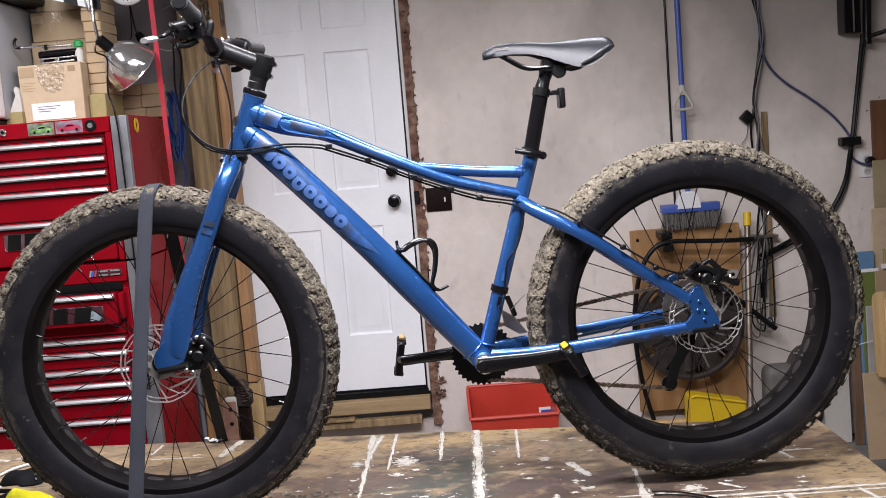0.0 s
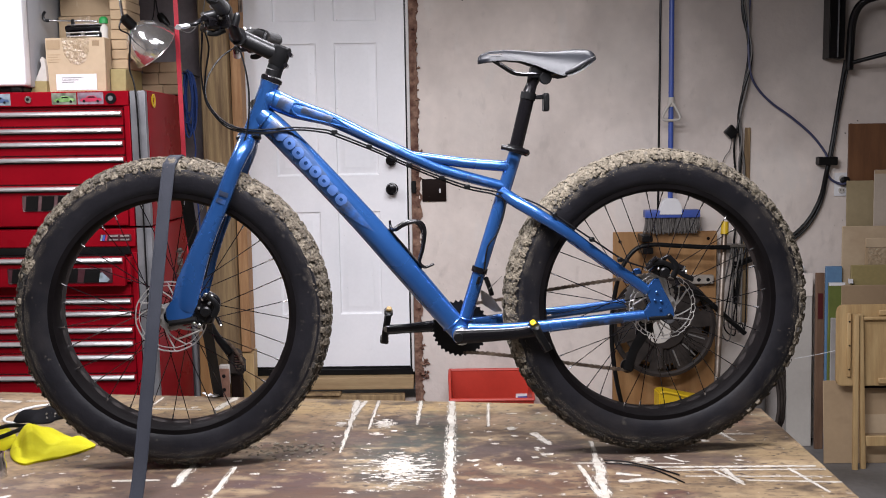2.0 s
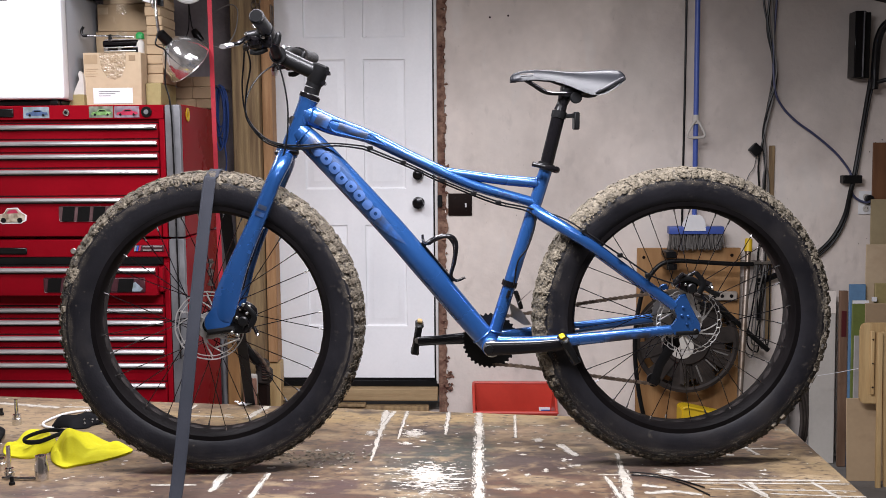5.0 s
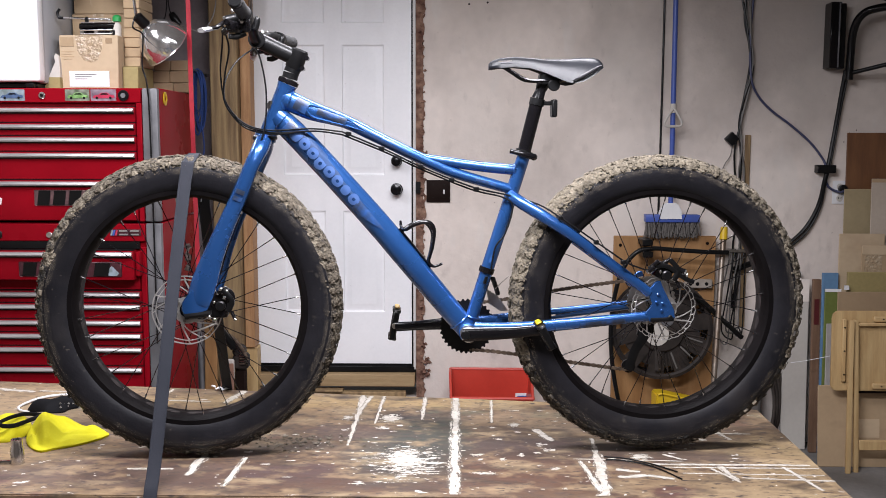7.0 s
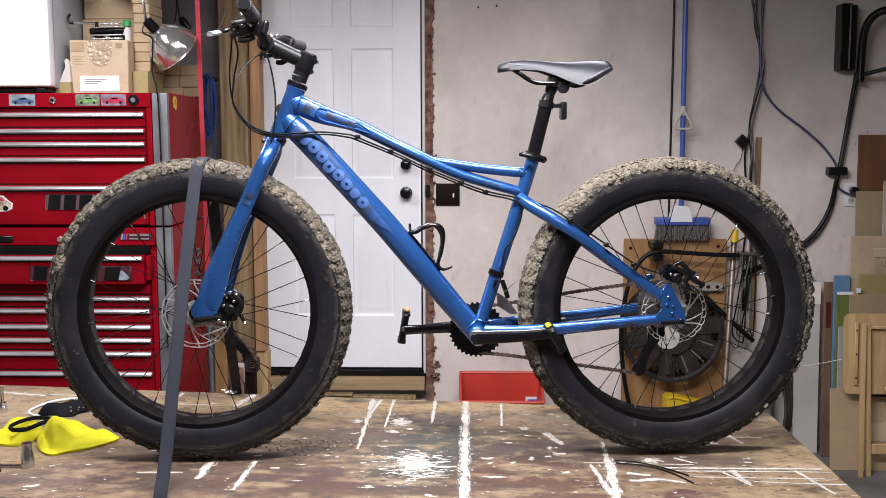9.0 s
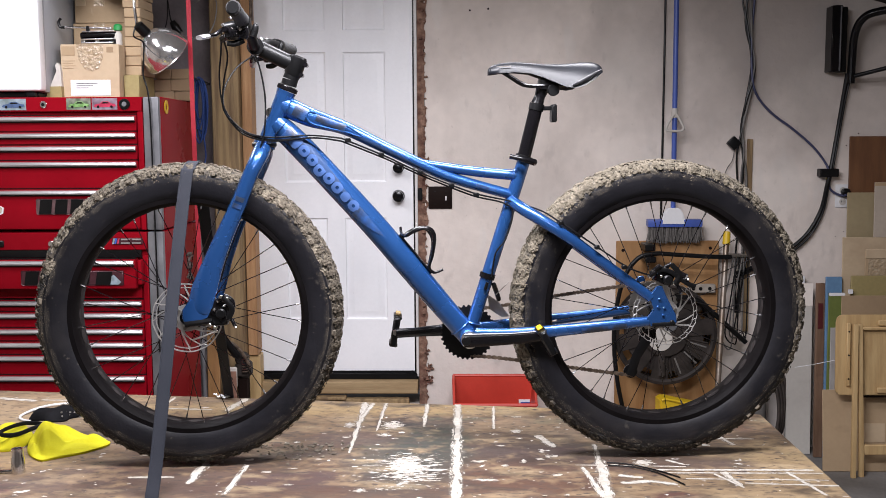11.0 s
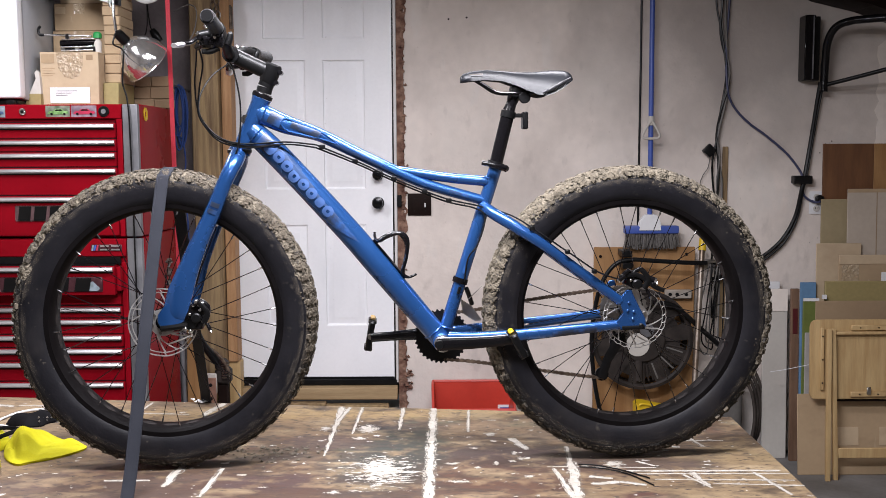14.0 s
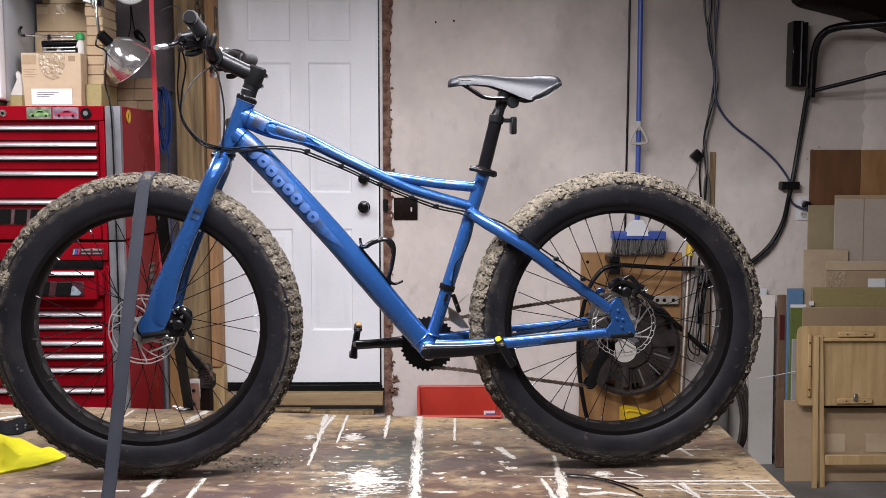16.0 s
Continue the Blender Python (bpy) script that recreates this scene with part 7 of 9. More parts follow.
cab = thing("roller_tool_cabinet", "tall red tool cabinet on castors under the chest", "tool cabinet", group="tool storage")
part("case", B(TX0, -1.318, TY0 + 0.012, TY1, 0.13, 1.2, 0.004), M_RED, cab)
part("side_panel", B(-1.317, TX1, TY0 + 0.03, TY1, 0.13, 1.2, 0.004), M_RED, cab)
part("corner_trim", B(-1.316, TX1 + 0.001, TY0 - 0.004, TY0 + 0.028, 0.131, 1.199, 0.006, seg=2), M_ALU, cab, "grey metal corner post")
part("front_rail", B(TX0, -1.32, TY0 - 0.004, TY0 + 0.011, 1.124, 1.196, 0.003), M_RED, cab)
# shade in the drawer's opening, put in as a flat black plate
part("drawer_opening", B(TX0 + 0.02, -1.345, TY0 - 0.002, TY0 + 0.0115, 1.094, 1.1235), M_BLACK, cab, "dark opening over the pulled-out drawer")
part("frame_edge", B(-1.341, -1.319, TY0 - 0.003, TY0 + 0.011, 0.14, 1.099, 0.002), M_RED, cab)
tops = [0.919, 0.867, 0.8, 0.744, 0.687, 0.602, 0.47, 0.32]
for i, t in enumerate(tops):
    drawer(cab, TX0 + 0.02, -1.343, (tops[i + 1] if i + 1 < len(tops) else 0.15) + 0.004, t)
drawer(cab, TX0 + 0.02, -1.352, 0.972, 1.092, proud=0.05)
part("drawer_side", B(-1.351, -1.332, TY0 - 0.045, TY0 + 0.01, 0.985, 1.085, 0.006, seg=2), M_RED, cab)
part("drawer_shadow_gap", B(TX0 + 0.02, -1.35, TY0 - 0.001, TY0 + 0.0115, 0.9245, 0.9715), M_RED, cab)
part("name_plate", B(-2.06, -1.91, fy - 0.006, fy, 1.137, 1.165, 0.004), M_BLACK, cab, "blank black name plate")
bm = bmesh.new()
disc(bm, (-1.715, fy - 0.003, 1.15), 0.013, 0.006, n=20, bev=0.002)
part("lock", bm, M_CHROME, cab, "chrome keyhole")
np_ = part("model_plate", B(-1.463, -1.336, fy - 0.003, fy, 1.147, 1.174, 0.002), M_PLATE_DK, cab, "small silver and blue plate")
for x, mm in ((-1.462, M_ST_SKY), (-1.453, M_BLUEPOLE), (-1.443, M_CAR_R)):
    bm = bmesh.new()
    plate(bm, [(x, 1.149), (x + 0.006, 1.172), (x + 0.013, 1.172), (x + 0.007, 1.149)], fy - 0.0045, fy - 0.0031)
    part("plate_stripe", bm, mm, np_)
for x in (-1.425, -1.38):
    for z in (1.15, 1.165):
        part("plate_bar", B(x, x + 0.036, fy - 0.0045, fy - 0.0031, z, z + 0.006), M_PULL, np_)
dy2 = TY0 - 0.062
part("name_plate", B(-1.82, -1.4, dy2 - 0.004, dy2, 0.986, 1.047, 0.004), M_PLATE_DK, cab, "silver maker's plate with plain black blocks")
block_letters(cab, -1.81, -1.53, 0.99, 1.044, dy2 - 0.0041, M_BLACK, 4)
block_letters(cab, -1.52, -1.44, 0.99, 1.043, dy2 - 0.0041, M_BLACK, 1)
bm = bmesh.new()
plate(bm, [(-1.475, 0.99), (-1.455, 1.02), (-1.44, 1.03), (-1.41, 1.0), (-1.42, 0.99)], dy2 - 0.006, dy2 - 0.0043)
part("plate_block", bm, M_ST_SKY, cab)
for x in (TX0 + 0.08, TX1 - 0.08):
    for y in (TY0 + 0.08, TY1 - 0.08):
        bm = bmesh.new()
        disc(bm, (x, y, 0.06), 0.06, 0.035, axis="x", n=20, bev=0.006)
        box(bm, x - 0.028, x + 0.028, y - 0.03, y + 0.03, 0.1, 0.1295)
        part("castor", bm, M_BLACK, cab)

# ---- on top of the chest ----
CZ = 1.7475
fridge = thing("mini_fridge", "small white refrigerator standing on the tool chest", "refrigerator")
part("body", B(-2.3, -1.742, 4.135, 4.55, CZ + 0.022, 2.226, 0.012, seg=2), M_FRIDGE_SIDE, fridge, "grey metal cabinet body")
part("door", B(-2.3, -1.738, 4.07, 4.132, CZ + 0.026, 2.222, 0.012, seg=3), M_FRIDGE, fridge, "white enamelled door")
part("base", B(-2.28, -1.76, 4.1, 4.52, CZ + 0.001, CZ + 0.0215, 0.004), M_BLACK, fridge, "black plinth")
part("handle", B(-2.045, -2.005, 4.045, 4.069, 2.105, 2.2, 0.008, seg=2), M_BLACK, fridge, "dark recessed door handle")
part("name_bar", B(-1.985, -1.955, 4.067, 4.0695, 2.17, 2.178), M_ALU, fridge, "small grey plain bar")
part("foot", B(-1.80, -1.765, 4.075, 4.099, CZ + 0.001, CZ + 0.02, 0.003), M_BLACK, fridge)

radio = thing("black_case", "black plastic equipment case lying on the refrigerator", "case")
part("shell", B(-2.25, -1.66, 4.1, 4.5, 2.227, 2.4, 0.025, seg=3), M_BLACK, radio)
part("handle", S([(-1.86, 4.1, 2.26), (-1.865, 4.07, 2.235), (-1.83, 4.07, 2.21), (-1.8, 4.075, 2.232), (-1.8, 4.1, 2.26)], 0.007, 8, k=5), M_BLACK, radio)


def carton(x0, x1, y0, y1, z0, z1, mtl, label, group="", tape=True, name="cardboard_box", turn=0.0):
    c = V((x0 + x1) / 2, (y0 + y1) / 2, z0)
    o = thing(name, label, "box", pose(c.x, c.y, c.z, 0, 0, turn), group)
    hx, hy, h = (x1 - x0) / 2, (y1 - y0) / 2, z1 - z0
    bm = bmesh.new()
    box(bm, -hx, hx, -hy, hy, 0.0005, h, 0.003)
    part("carton", bm, mtl, o)
    part("flap_seam", B(-hx + 0.002, hx - 0.002, -0.0015, 0.0015, h - 0.001, h + 0.001), M_CARD_D, o)
    if tape:
        part("tape", B(-0.024, 0.024, -hy - 0.0008, -hy + 0.001, h * 0.62, h), M_TAPE, o, "strip of clear packing tape")
    return o


b1 = carton(-1.704, -1.458, 4.2, 4.42, CZ, 1.972, M_CARD_B, "cardboard carton with taped top and white shipping label", "cartons on the chest", tape=False)
bm = bmesh.new()
plate(bm, [(-0.055 + 0.115 * a, 0.112 + 0.112 * b) for a, b in ((0, 1), (1, 1), (0.97, 0.5), (0.8, 0.1), (0.55, 0.0), (0.3, 0.08), (0.08, 0.4))], -0.1112, -0.1095)
part("tape", bm, M_TAPE, b1, "crinkled clear packing tape")
lb = part("label", B(-0.084, 0.084, -0.1125, -0.111, 0.012, 0.077), M_PAPER, b1, "white paper shipping label")
for i in range(3):
    part("print_bar", B(-0.06, 0.03 - 0.02 * i, -0.1132, -0.1126, 0.061 - 0.009 * i, 0.0635 - 0.009 * i), M_ALU, lb)
part("label", B(-0.117, -0.062, -0.1115, -0.11, 0.178, 0.216), M_CARD, b1, "small pale printed label")
part("arrow_print", B(0.072, 0.1, -0.1112, -0.1095, 0.19, 0.212), M_CARD_D, b1, "faded printed arrows")
for i in range(4):
    part("print_bar", B(-0.115, -0.06 - 0.01 * (i % 2), -0.1112, -0.1095, 0.155 - 0.01 * i, 0.1575 - 0.01 * i), M_CARD, b1)
carton(-1.735, -1.5, 4.43, 4.62 - 0.07, CZ, 2.085, M_CARD, "tall brown carton behind the taped box", "cartons on the chest")
b2 = carton(-1.725, -1.505, 4.43, 4.55, 2.0855, 2.205, M_CARD, "brown carton with clear tape and a small label", "cartons on the chest")
part("label", B(-0.105, -0.06, -0.0612, -0.0595, 0.075, 0.105), M_CARD_B, b2)
carton(-1.7, -1.5, 4.44, 4.54, 2.2055, 2.35, M_CARD_B, "brown carton on top of the stack", "cartons on the chest")
rng = random.Random(41)
for i in range(13):
    dx = rng.uniform(-0.003, 0.003)
    carton(-1.456 + dx, -1.386 + dx, 4.27, 4.45, 1.8465 + i * 0.0405, 1.886 + i * 0.0405, M_CARD, "small flat brown parts box in a stack", "stacked parts boxes", tape=False, name="parts_box", turn=rng.uniform(-1.5, 1.5))
carton(-1.456, -1.39, 4.24, 4.45, CZ, 1.8455, M_OSB, "olive brown box under the stacked parts boxes", "cartons on the chest", tape=False)
for x0, x1, z0, z1 in ((-1.4, -1.31, CZ, 1.79), (-1.309, -1.24, CZ, 1.789), (-1.4, -1.326, 1.7905, 1.842), (-1.325, -1.241, 1.7905, 1.843), (-1.395, -1.322, 1.8435, 1.888), (-1.32, -1.242, 1.8435, 1.889)):
    carton(x0, x1, 4.475, 4.56, z0, z1, M_CARD_D, "flat brown parts box beneath the lamp", "stacked parts boxes", tape=False, name="parts_box")

# things lying on the taped carton
rack = thing("tool_rack", "black metal bike tool with a silver rod on the carton", "tool")
part("body", B(-1.632, -1.482, 4.24, 4.3, 1.9725, 2.0, 0.008, seg=2), M_BLACKGLOSS, rack)
part("barrel", S([(-1.635, 4.26, 2.013), (-1.48, 4.26, 2.016)], 0.014, 14, up=(0, 1, 0)), M_BLACKGLOSS, rack)
part("rod", S([(-1.7, 4.25, 2.048), (-1.5, 4.25, 2.041)], 0.005, 10), M_CHROME, rack)
part("rod_mount", B(-1.61, -1.595, 4.243, 4.258, 2.02, 2.052, 0.003), M_BLACK, rack)
for x in (-1.62, -1.56):
    bm = bmesh.new()
    disc(bm, (x, 4.238, 1.99), 0.009, 0.006, n=14, bev=0.002)
    part("knob", bm, M_CHROME, rack)
for z_, y_ in ((2.028, 4.25), (1.995, 4.238), (1.98, 4.238)):
    part("rod", S([(-1.625, y_ - 0.004, z_), (-1.49, y_ - 0.004, z_ + 0.002)], 0.0035, 8), M_CHROME, rack)
part("hook", S([(-1.7, 4.25, 2.048), (-1.72, 4.25, 2.05), (-1.725, 4.25, 2.07), (-1.715, 4.25, 2.085)], 0.006, 8, k=3), M_BLACK, rack)
bm = bmesh.new()
lathe(bm, [(0.016, 0.0), (0.017, 0.045), (0.009, 0.056), (0.009, 0.06)], 18, (-1.478, 4.26, 1.9725), "z", closed=False)
btl = tagged(part("small_bottle", bm, M_WHITE), "small clear bottle with a bright green cap", "bottle")
bm = bmesh.new()
lathe(bm, [(0.018, 0.061), (0.018, 0.08), (0.01, 0.088)], 18, (-1.478, 4.26, 1.9725), "z", closed=False)
part("cap", bm, mat("green_cap", (0.02, 0.3, 0.07), 0.4), btl, "green cap")
bm = bmesh.new()
plate(bm, [(-1.745, CZ + 0.05), (-1.696, CZ + 0.05), (-1.698, 1.86), (-1.702, 1.885), (-1.712, 1.895), (-1.72, 1.884), (-1.716, 1.86)], 4.18, 4.2)
bag = tagged(part("paper_bag", bm, M_WHITE), "pale folded paper bag leaning on the carton", "bag")
bm = bmesh.new()
plate(bm, [(-1.762, CZ + 0.0005), (-1.694, CZ + 0.0005), (-1.6955, CZ + 0.0495), (-1.746, CZ + 0.0495)], 4.172, 4.21)
part("bag_base", bm, M_OSB, bag, "greenish lower part")

# clamp lamp, strap, flag and dial that hang over the chest
lamp = thing("clamp_lamp", "unlit clamp work lamp with a bowl-shaped metal reflector", "work lamp")
ax = V(0.53, 0.53, -0.66).normalized()
ctr = V(-1.283, 4.31, 1.932)
q = V(0, 0, 1).rotation_difference(ax).to_matrix().to_4x4()
bm = bmesh.new()
prof = [(0.02, -0.124), (0.045, -0.114), (0.075, -0.087), (0.095, -0.05), (0.103, -0.02), (0.104, 0.0), (0.108, 0.002), (0.11, 0.0), (0.107, -0.003), (0.106, -0.02), (0.098, -0.052), (0.077, -0.09), (0.046, -0.118), (0.02, -0.128)]
lathe(bm, prof, 40, (0, 0, 0), "z")
M_REFL = mat("spun_reflector", (0.86, 0.85, 0.84), 0.13, 0.9, base2=(0.74, 0.73, 0.72), scale=14, var=0.1, bump=0.05, bscale=30)
sh = part("reflector", bm, M_REFL, lamp, "spun aluminium reflector bowl")
bm = bmesh.new()
lathe(bm, [(0.012, -0.185), (0.022, -0.18), (0.023, -0.13), (0.015, -0.124)], 20, (0, 0, 0), "z", closed=False)
so = part("lamp_socket", bm, M_BLACK, lamp)
bm = bmesh.new()
lathe(bm, [(0.013, -0.122), (0.014, -0.1), (0.03, -0.07), (0.028, -0.05), (0.012, -0.038)], 20, (0, 0, 0), "z", closed=False)
bu = part("bulb", bm, M_FRIDGE, lamp, "frosted bulb")
for o_ in (sh, so, bu):
    o_.matrix_basis = Matrix.Translation(ctr) @ q
back = ctr - ax * 0.185
part("clamp_bracket", S([back, back + V(-0.01, 0.01, 0.06), back + V(-0.012, 0.01, 0.13), back + V(-0.01, 0.01, 0.67)], [(0.008, 0.006)] * 2, 10, k=3), M_CHROME, lamp)
part("clamp_jaw", S([back + V(-0.02, 0, 0.1), back + V(-0.04, 0, 0.18), back + V(-0.03, 0, 0.26), back + V(-0.005, 0, 0.2)], [(0.01, 0.003)] * 2, 8, k=4), M_STEEL, lamp)
part("cord", S([back, back + V(-0.012, -0.01, -0.05), V(-1.36, 4.22, 1.98), V(-1.338, 4.15, 1.915), V(-1.31, 4.05, 1.83), V(-1.29, 4.038, 1.76), V(-1.283, 4.037, 1.6), V(-1.28, 4.037, 1.1), V(-1.28, 4.037, 0.7)], 0.0035, 7, k=6), M_BLACK, lamp)
part("tag", B(-1.372, -1.35, 4.248, 4.251, 1.945, 1.995), M_PAPER, lamp, "small white paper tag")
wires = thing("hanging_wires", "thin dark wires and a black plug hanging by the lamp", "wires")
part("plug", S([(-1.345, 4.6, 2.11), (-1.33, 4.6, 2.085), (-1.307, 4.6, 2.06)], [0.014, 0.02, 0.012], 12, k=3), M_BLACK, wires)
part("wire", S([(-1.37, 4.62, 2.62), (-1.37, 4.61, 2.3), (-1.355, 4.6, 2.14), (-1.345, 4.6, 2.11)], 0.003, 7, k=6), M_BLACK, wires)
part("wire", S([(-1.307, 4.6, 2.06), (-1.25, 4.59, 2.035), (-1.205, 4.6, 2.03), (-1.16, 4.62, 2.1), (-1.15, 4.64, 2.2), (-1.19, 4.66, 2.23), (-1.26, 4.66, 2.2)], 0.0028, 7, k=6), M_GREYCABLE, wires)
part("wire", S([(-1.37, 4.5, 2.0), (-1.355, 4.5, 2.06), (-1.34, 4.5, 2.1), (-1.335, 4.5, 2.2), (-1.34, 4.5, 2.62)], 0.0026, 7, k=5), M_BLACK, wires)
bm = bmesh.new()
rng = random.Random(52)
prev = None
for i in range(16):
    z_ = 1.09 - 0.008 * i
    row = [bm.verts.new((-1.213 + 0.02 * (k / 3 - 0.5) * (1 + 0.5 * math.sin(i)) + rng.uniform(-0.004, 0.004), 4.3 - 0.012 + rng.uniform(-0.008, 0.008), z_)) for k in range(4)]
    if prev:
        for k in range(3):
            bm.faces.new((prev[k], prev[k + 1], row[k + 1], row[k]))
    prev = row
bmesh.ops.solidify(bm, geom=bm.faces[:], thickness=0.0008)
tagged(part("plastic_wrap", bm, M_GREYBITS, sharp=10), "crinkled pale plastic strip hanging on the strap", "plastic strip")
rs = thing("red_strap", "red webbing strap hanging beside the tool chest", "strap")
part("webbing", ribbon([(-1.192, 4.3, 2.62), (-1.187, 4.3, 2.2), (-1.18, 4.3, 1.5), (-1.172, 4.3, 0.95)], 0.019, 0.0025, k=6), M_REDSTRAP, rs)
flag = thing("checkered_flag", "black and white checkered flag hanging over the boxes", "flag")
M_FLAGW = mat("flag_white", (0.75, 0.75, 0.76), 0.8, var=0.03)


def flag_z(u, v):
    return 2.615 - v * (0.39 + 0.07 * u)


nu, nv = 5, 8
for i in range(nu):
    for j in range(nv):
        bm = bmesh.new()
        g = []
        for a in range(3):
            row = []
            for b in range(3):
                u, v = (i + a / 2) / nu, (j + b / 2) / nv
                row.append((-1.603 + 0.238 * u, 4.248 + 0.01 * math.sin(9 * u + 2 * v), flag_z(u, v) + 0.008))
            g.append(row)
        f_ = [[bm.verts.new(p) for p in row] for row in g]
        k_ = [[bm.verts.new((p[0], p[1] + 0.001, p[2])) for p in row] for row in g]
        for a in range(2):
            for b in range(2):
                bm.faces.new((f_[a][b], f_[a + 1][b], f_[a + 1][b + 1], f_[a][b + 1]))
                bm.faces.new((k_[a][b], k_[a][b + 1], k_[a + 1][b + 1], k_[a + 1][b]))
        part("check", bm, M_BLACK if (i + j) % 2 else M_FLAGW, flag)
dial = thing("round_dial", "round white dial with dark ticks hanging by the lamp", "dial", pose(-1.297, 4.36, 2.27, 12, 0, 20))
bm = bmesh.new()
disc(bm, (0, 0, 0), 0.078, 0.016, n=40, bev=0.005)
part("rim", bm, M_JAMB, dial)
bm = bmesh.new()
disc(bm, (0, -0.009, 0), 0.066, 0.003, n=36)
part("face", bm, M_PAPER, dial)
for i in range(24):
    a = TAU * i / 24
    part("tick", S([(0.05 * math.cos(a), -0.011, 0.05 * math.sin(a)), (0.06 * math.cos(a), -0.011, 0.06 * math.sin(a))], 0.0016, 4), M_BLACK, dial)
part("cord", S([(0, 0, 0.075), (0, 0.02, 0.2), (0, 0.08, 0.35)], 0.002, 6), M_BLACK, dial)

# blue cord on a nail, and what leans in the corner
cord = thing("extension_lead", "coil of blue electric cord hung on the post", "cord")
rng = random.Random(3)
for i in range(7):
    x, w, h = -1.285 + rng.uniform(-0.012, 0.012), rng.uniform(0.02, 0.034), rng.uniform(0.2, 0.3)
    zt_ = 1.86 + rng.uniform(-0.02, 0.02)
    y = 4.78 + i * 0.009
    pts = [V(x + w * math.sin(TAU * k / 20), y, zt_ - h / 2 + h / 2 * math.cos(TAU * k / 20)) for k in range(20)]
    bm = bmesh.new()
    sweep(bm, pts, 0.0042, 7, closed=True)
    part("loop", bm, M_BLUECORD, cord)
part("tail", S([(-1.27, 4.8, 1.6), (-1.262, 4.8, 1.5), (-1.275, 4.8, 1.4), (-1.26, 4.8, 1.2), (-1.258, 4.8, 0.9)], 0.004, 7, k=6), M_BLUECORD, cord)
part("nail", S([(-1.285, 4.7, 1.865), (-1.285, 4.99, 1.855)], 0.004, 8, up=(1, 0, 0)), M_STEEL, cord)
tagged(part("leaning_board", B(-1.245, -1.185, 4.62, 4.645, 0.001, 0.98, 0.003, m=Matrix.Translation((0, 0.01, 0)) @ Matrix.Rotation(radians(-3), 4, "X") @ Matrix.Translation((0, 0.2, 0.01)) @ Matrix.Translation((0, -0.22, 0))), M_PLY), "orange-brown board leaning in the corner", "board")
tagged(part("metal_pipe", S([(-1.235, 4.58, 0.0), (-1.262, 4.6, 1.0)], 0.011, 12), M_ALU), "grey metal pipe standing beside the tool cabinet", "pipe")
M_RUSTPLATE = mat("rusty_plate", (0.3, 0.16, 0.11), 0.7, base2=(0.18, 0.09, 0.06), scale=20, var=0.2)
blower = thing("garden_blower", "black and grey power tool standing in the corner", "power tool")
part("tube", S([(-1.235, 4.6, 0.85), (-1.2, 4.585, 0.762), (-1.151, 4.585, 0.654), (-1.1, 4.63, 0.56)], [0.02, 0.018, 0.016, 0.022], 14, k=5), M_BLACK, blower)
bm = bmesh.new()
disc(bm, (-1.085, 4.68, 0.53), 0.03, 0.07, axis="y", n=20, bev=0.01)
box(bm, -1.085 - 0.03, -1.085 + 0.045, 4.645, 4.715, 0.53 - 0.09, 0.53 - 0.01, 0.014)
part("motor_housing", bm, M_REEL, blower, "dusty grey motor housing")
part("stand", B(-1.085 - 0.02, -1.085 + 0.03, 4.66, 4.7, 0.0, 0.53 - 0.0905, 0.006), M_BROWNPLATE, blower)
part("guard", B(-1.15, -1.1, 4.62, 4.64, 0.4, 0.5, 0.006), M_WHITE, blower, "cream plastic guard")
for i_ in range(7):
    part("spring_coil", S([(-1.06 + 0.018 * math.cos(k), 4.64 + 0.018 * math.sin(k), 0.47 + 0.012 * i_ + 0.0018 * k) for k in range(7)], 0.003, 6), M_STEEL if i_ % 2 else M_CHAIN, blower)
part("lever", S([(-1.12, 4.62, 0.62), (-1.07, 4.61, 0.575), (-1.03, 4.61, 0.5)], [(0.006, 0.008)] * 2, 8, k=4), M_CHAIN, blower)
brk = thing("rusty_bracket", "reddish-brown metal bracket with holes standing in the corner", "bracket")
part("plate", B(-1.165, -1.1, 4.61, 4.618, 0.0005, 0.482, 0.003), M_RUSTPLATE, brk)
part("flange", B(-1.165, -1.157, 4.6185, 4.66, 0.0005, 0.482, 0.002), M_RUSTPLATE, brk)
for z in (0.482 - 0.035, 0.482 - 0.1, 0.482 - 0.2):
    bm = bmesh.new()
    disc(bm, (-1.126, 4.6095, z), 0.009, 0.002, n=14)
    part("hole", bm, M_BLACK, brk)

# ---- on the back wall ----
sw = thing("switch_plate", "dark brown double switch plate with one toggle", "light switch")
part("plate", B(-0.196, -0.077, WALL_Y - 0.009, WALL_Y - 0.0005, 1.226, 1.338, 0.004, seg=2), M_BROWNPLATE, sw)
part("toggle", B(-0.112, -0.104, WALL_Y - 0.022, WALL_Y - 0.009, 1.268, 1.29, 0.002), M_PAPER, sw, "small white toggle")
for x in (-0.163, -0.108):
    for z in (1.25, 1.314):
        bm = bmesh.new()
        disc(bm, (x, WALL_Y - 0.01, z), 0.003, 0.002, n=8)
        part("screw", bm, M_BLACK, sw)
tagged(part("latch_strike", B(-0.249, -0.226, WALL_Y - 0.014, WALL_Y - 0.003, 1.27, 1.33, 0.003), M_BLACK), "black latch plate in the broken wall edge", "strike plate")
tagged(part("black_cable", S([(0.969, WALL_Y - 0.006, 2.62), (0.969, WALL_Y - 0.006, 2.0), (0.967, WALL_Y - 0.006, 1.5), (0.965, WALL_Y - 0.006, 0.9)], 0.0055, 8, up=(1, 0, 0), k=5), M_BLACK), "straight black cable fixed down the wall", "cable")

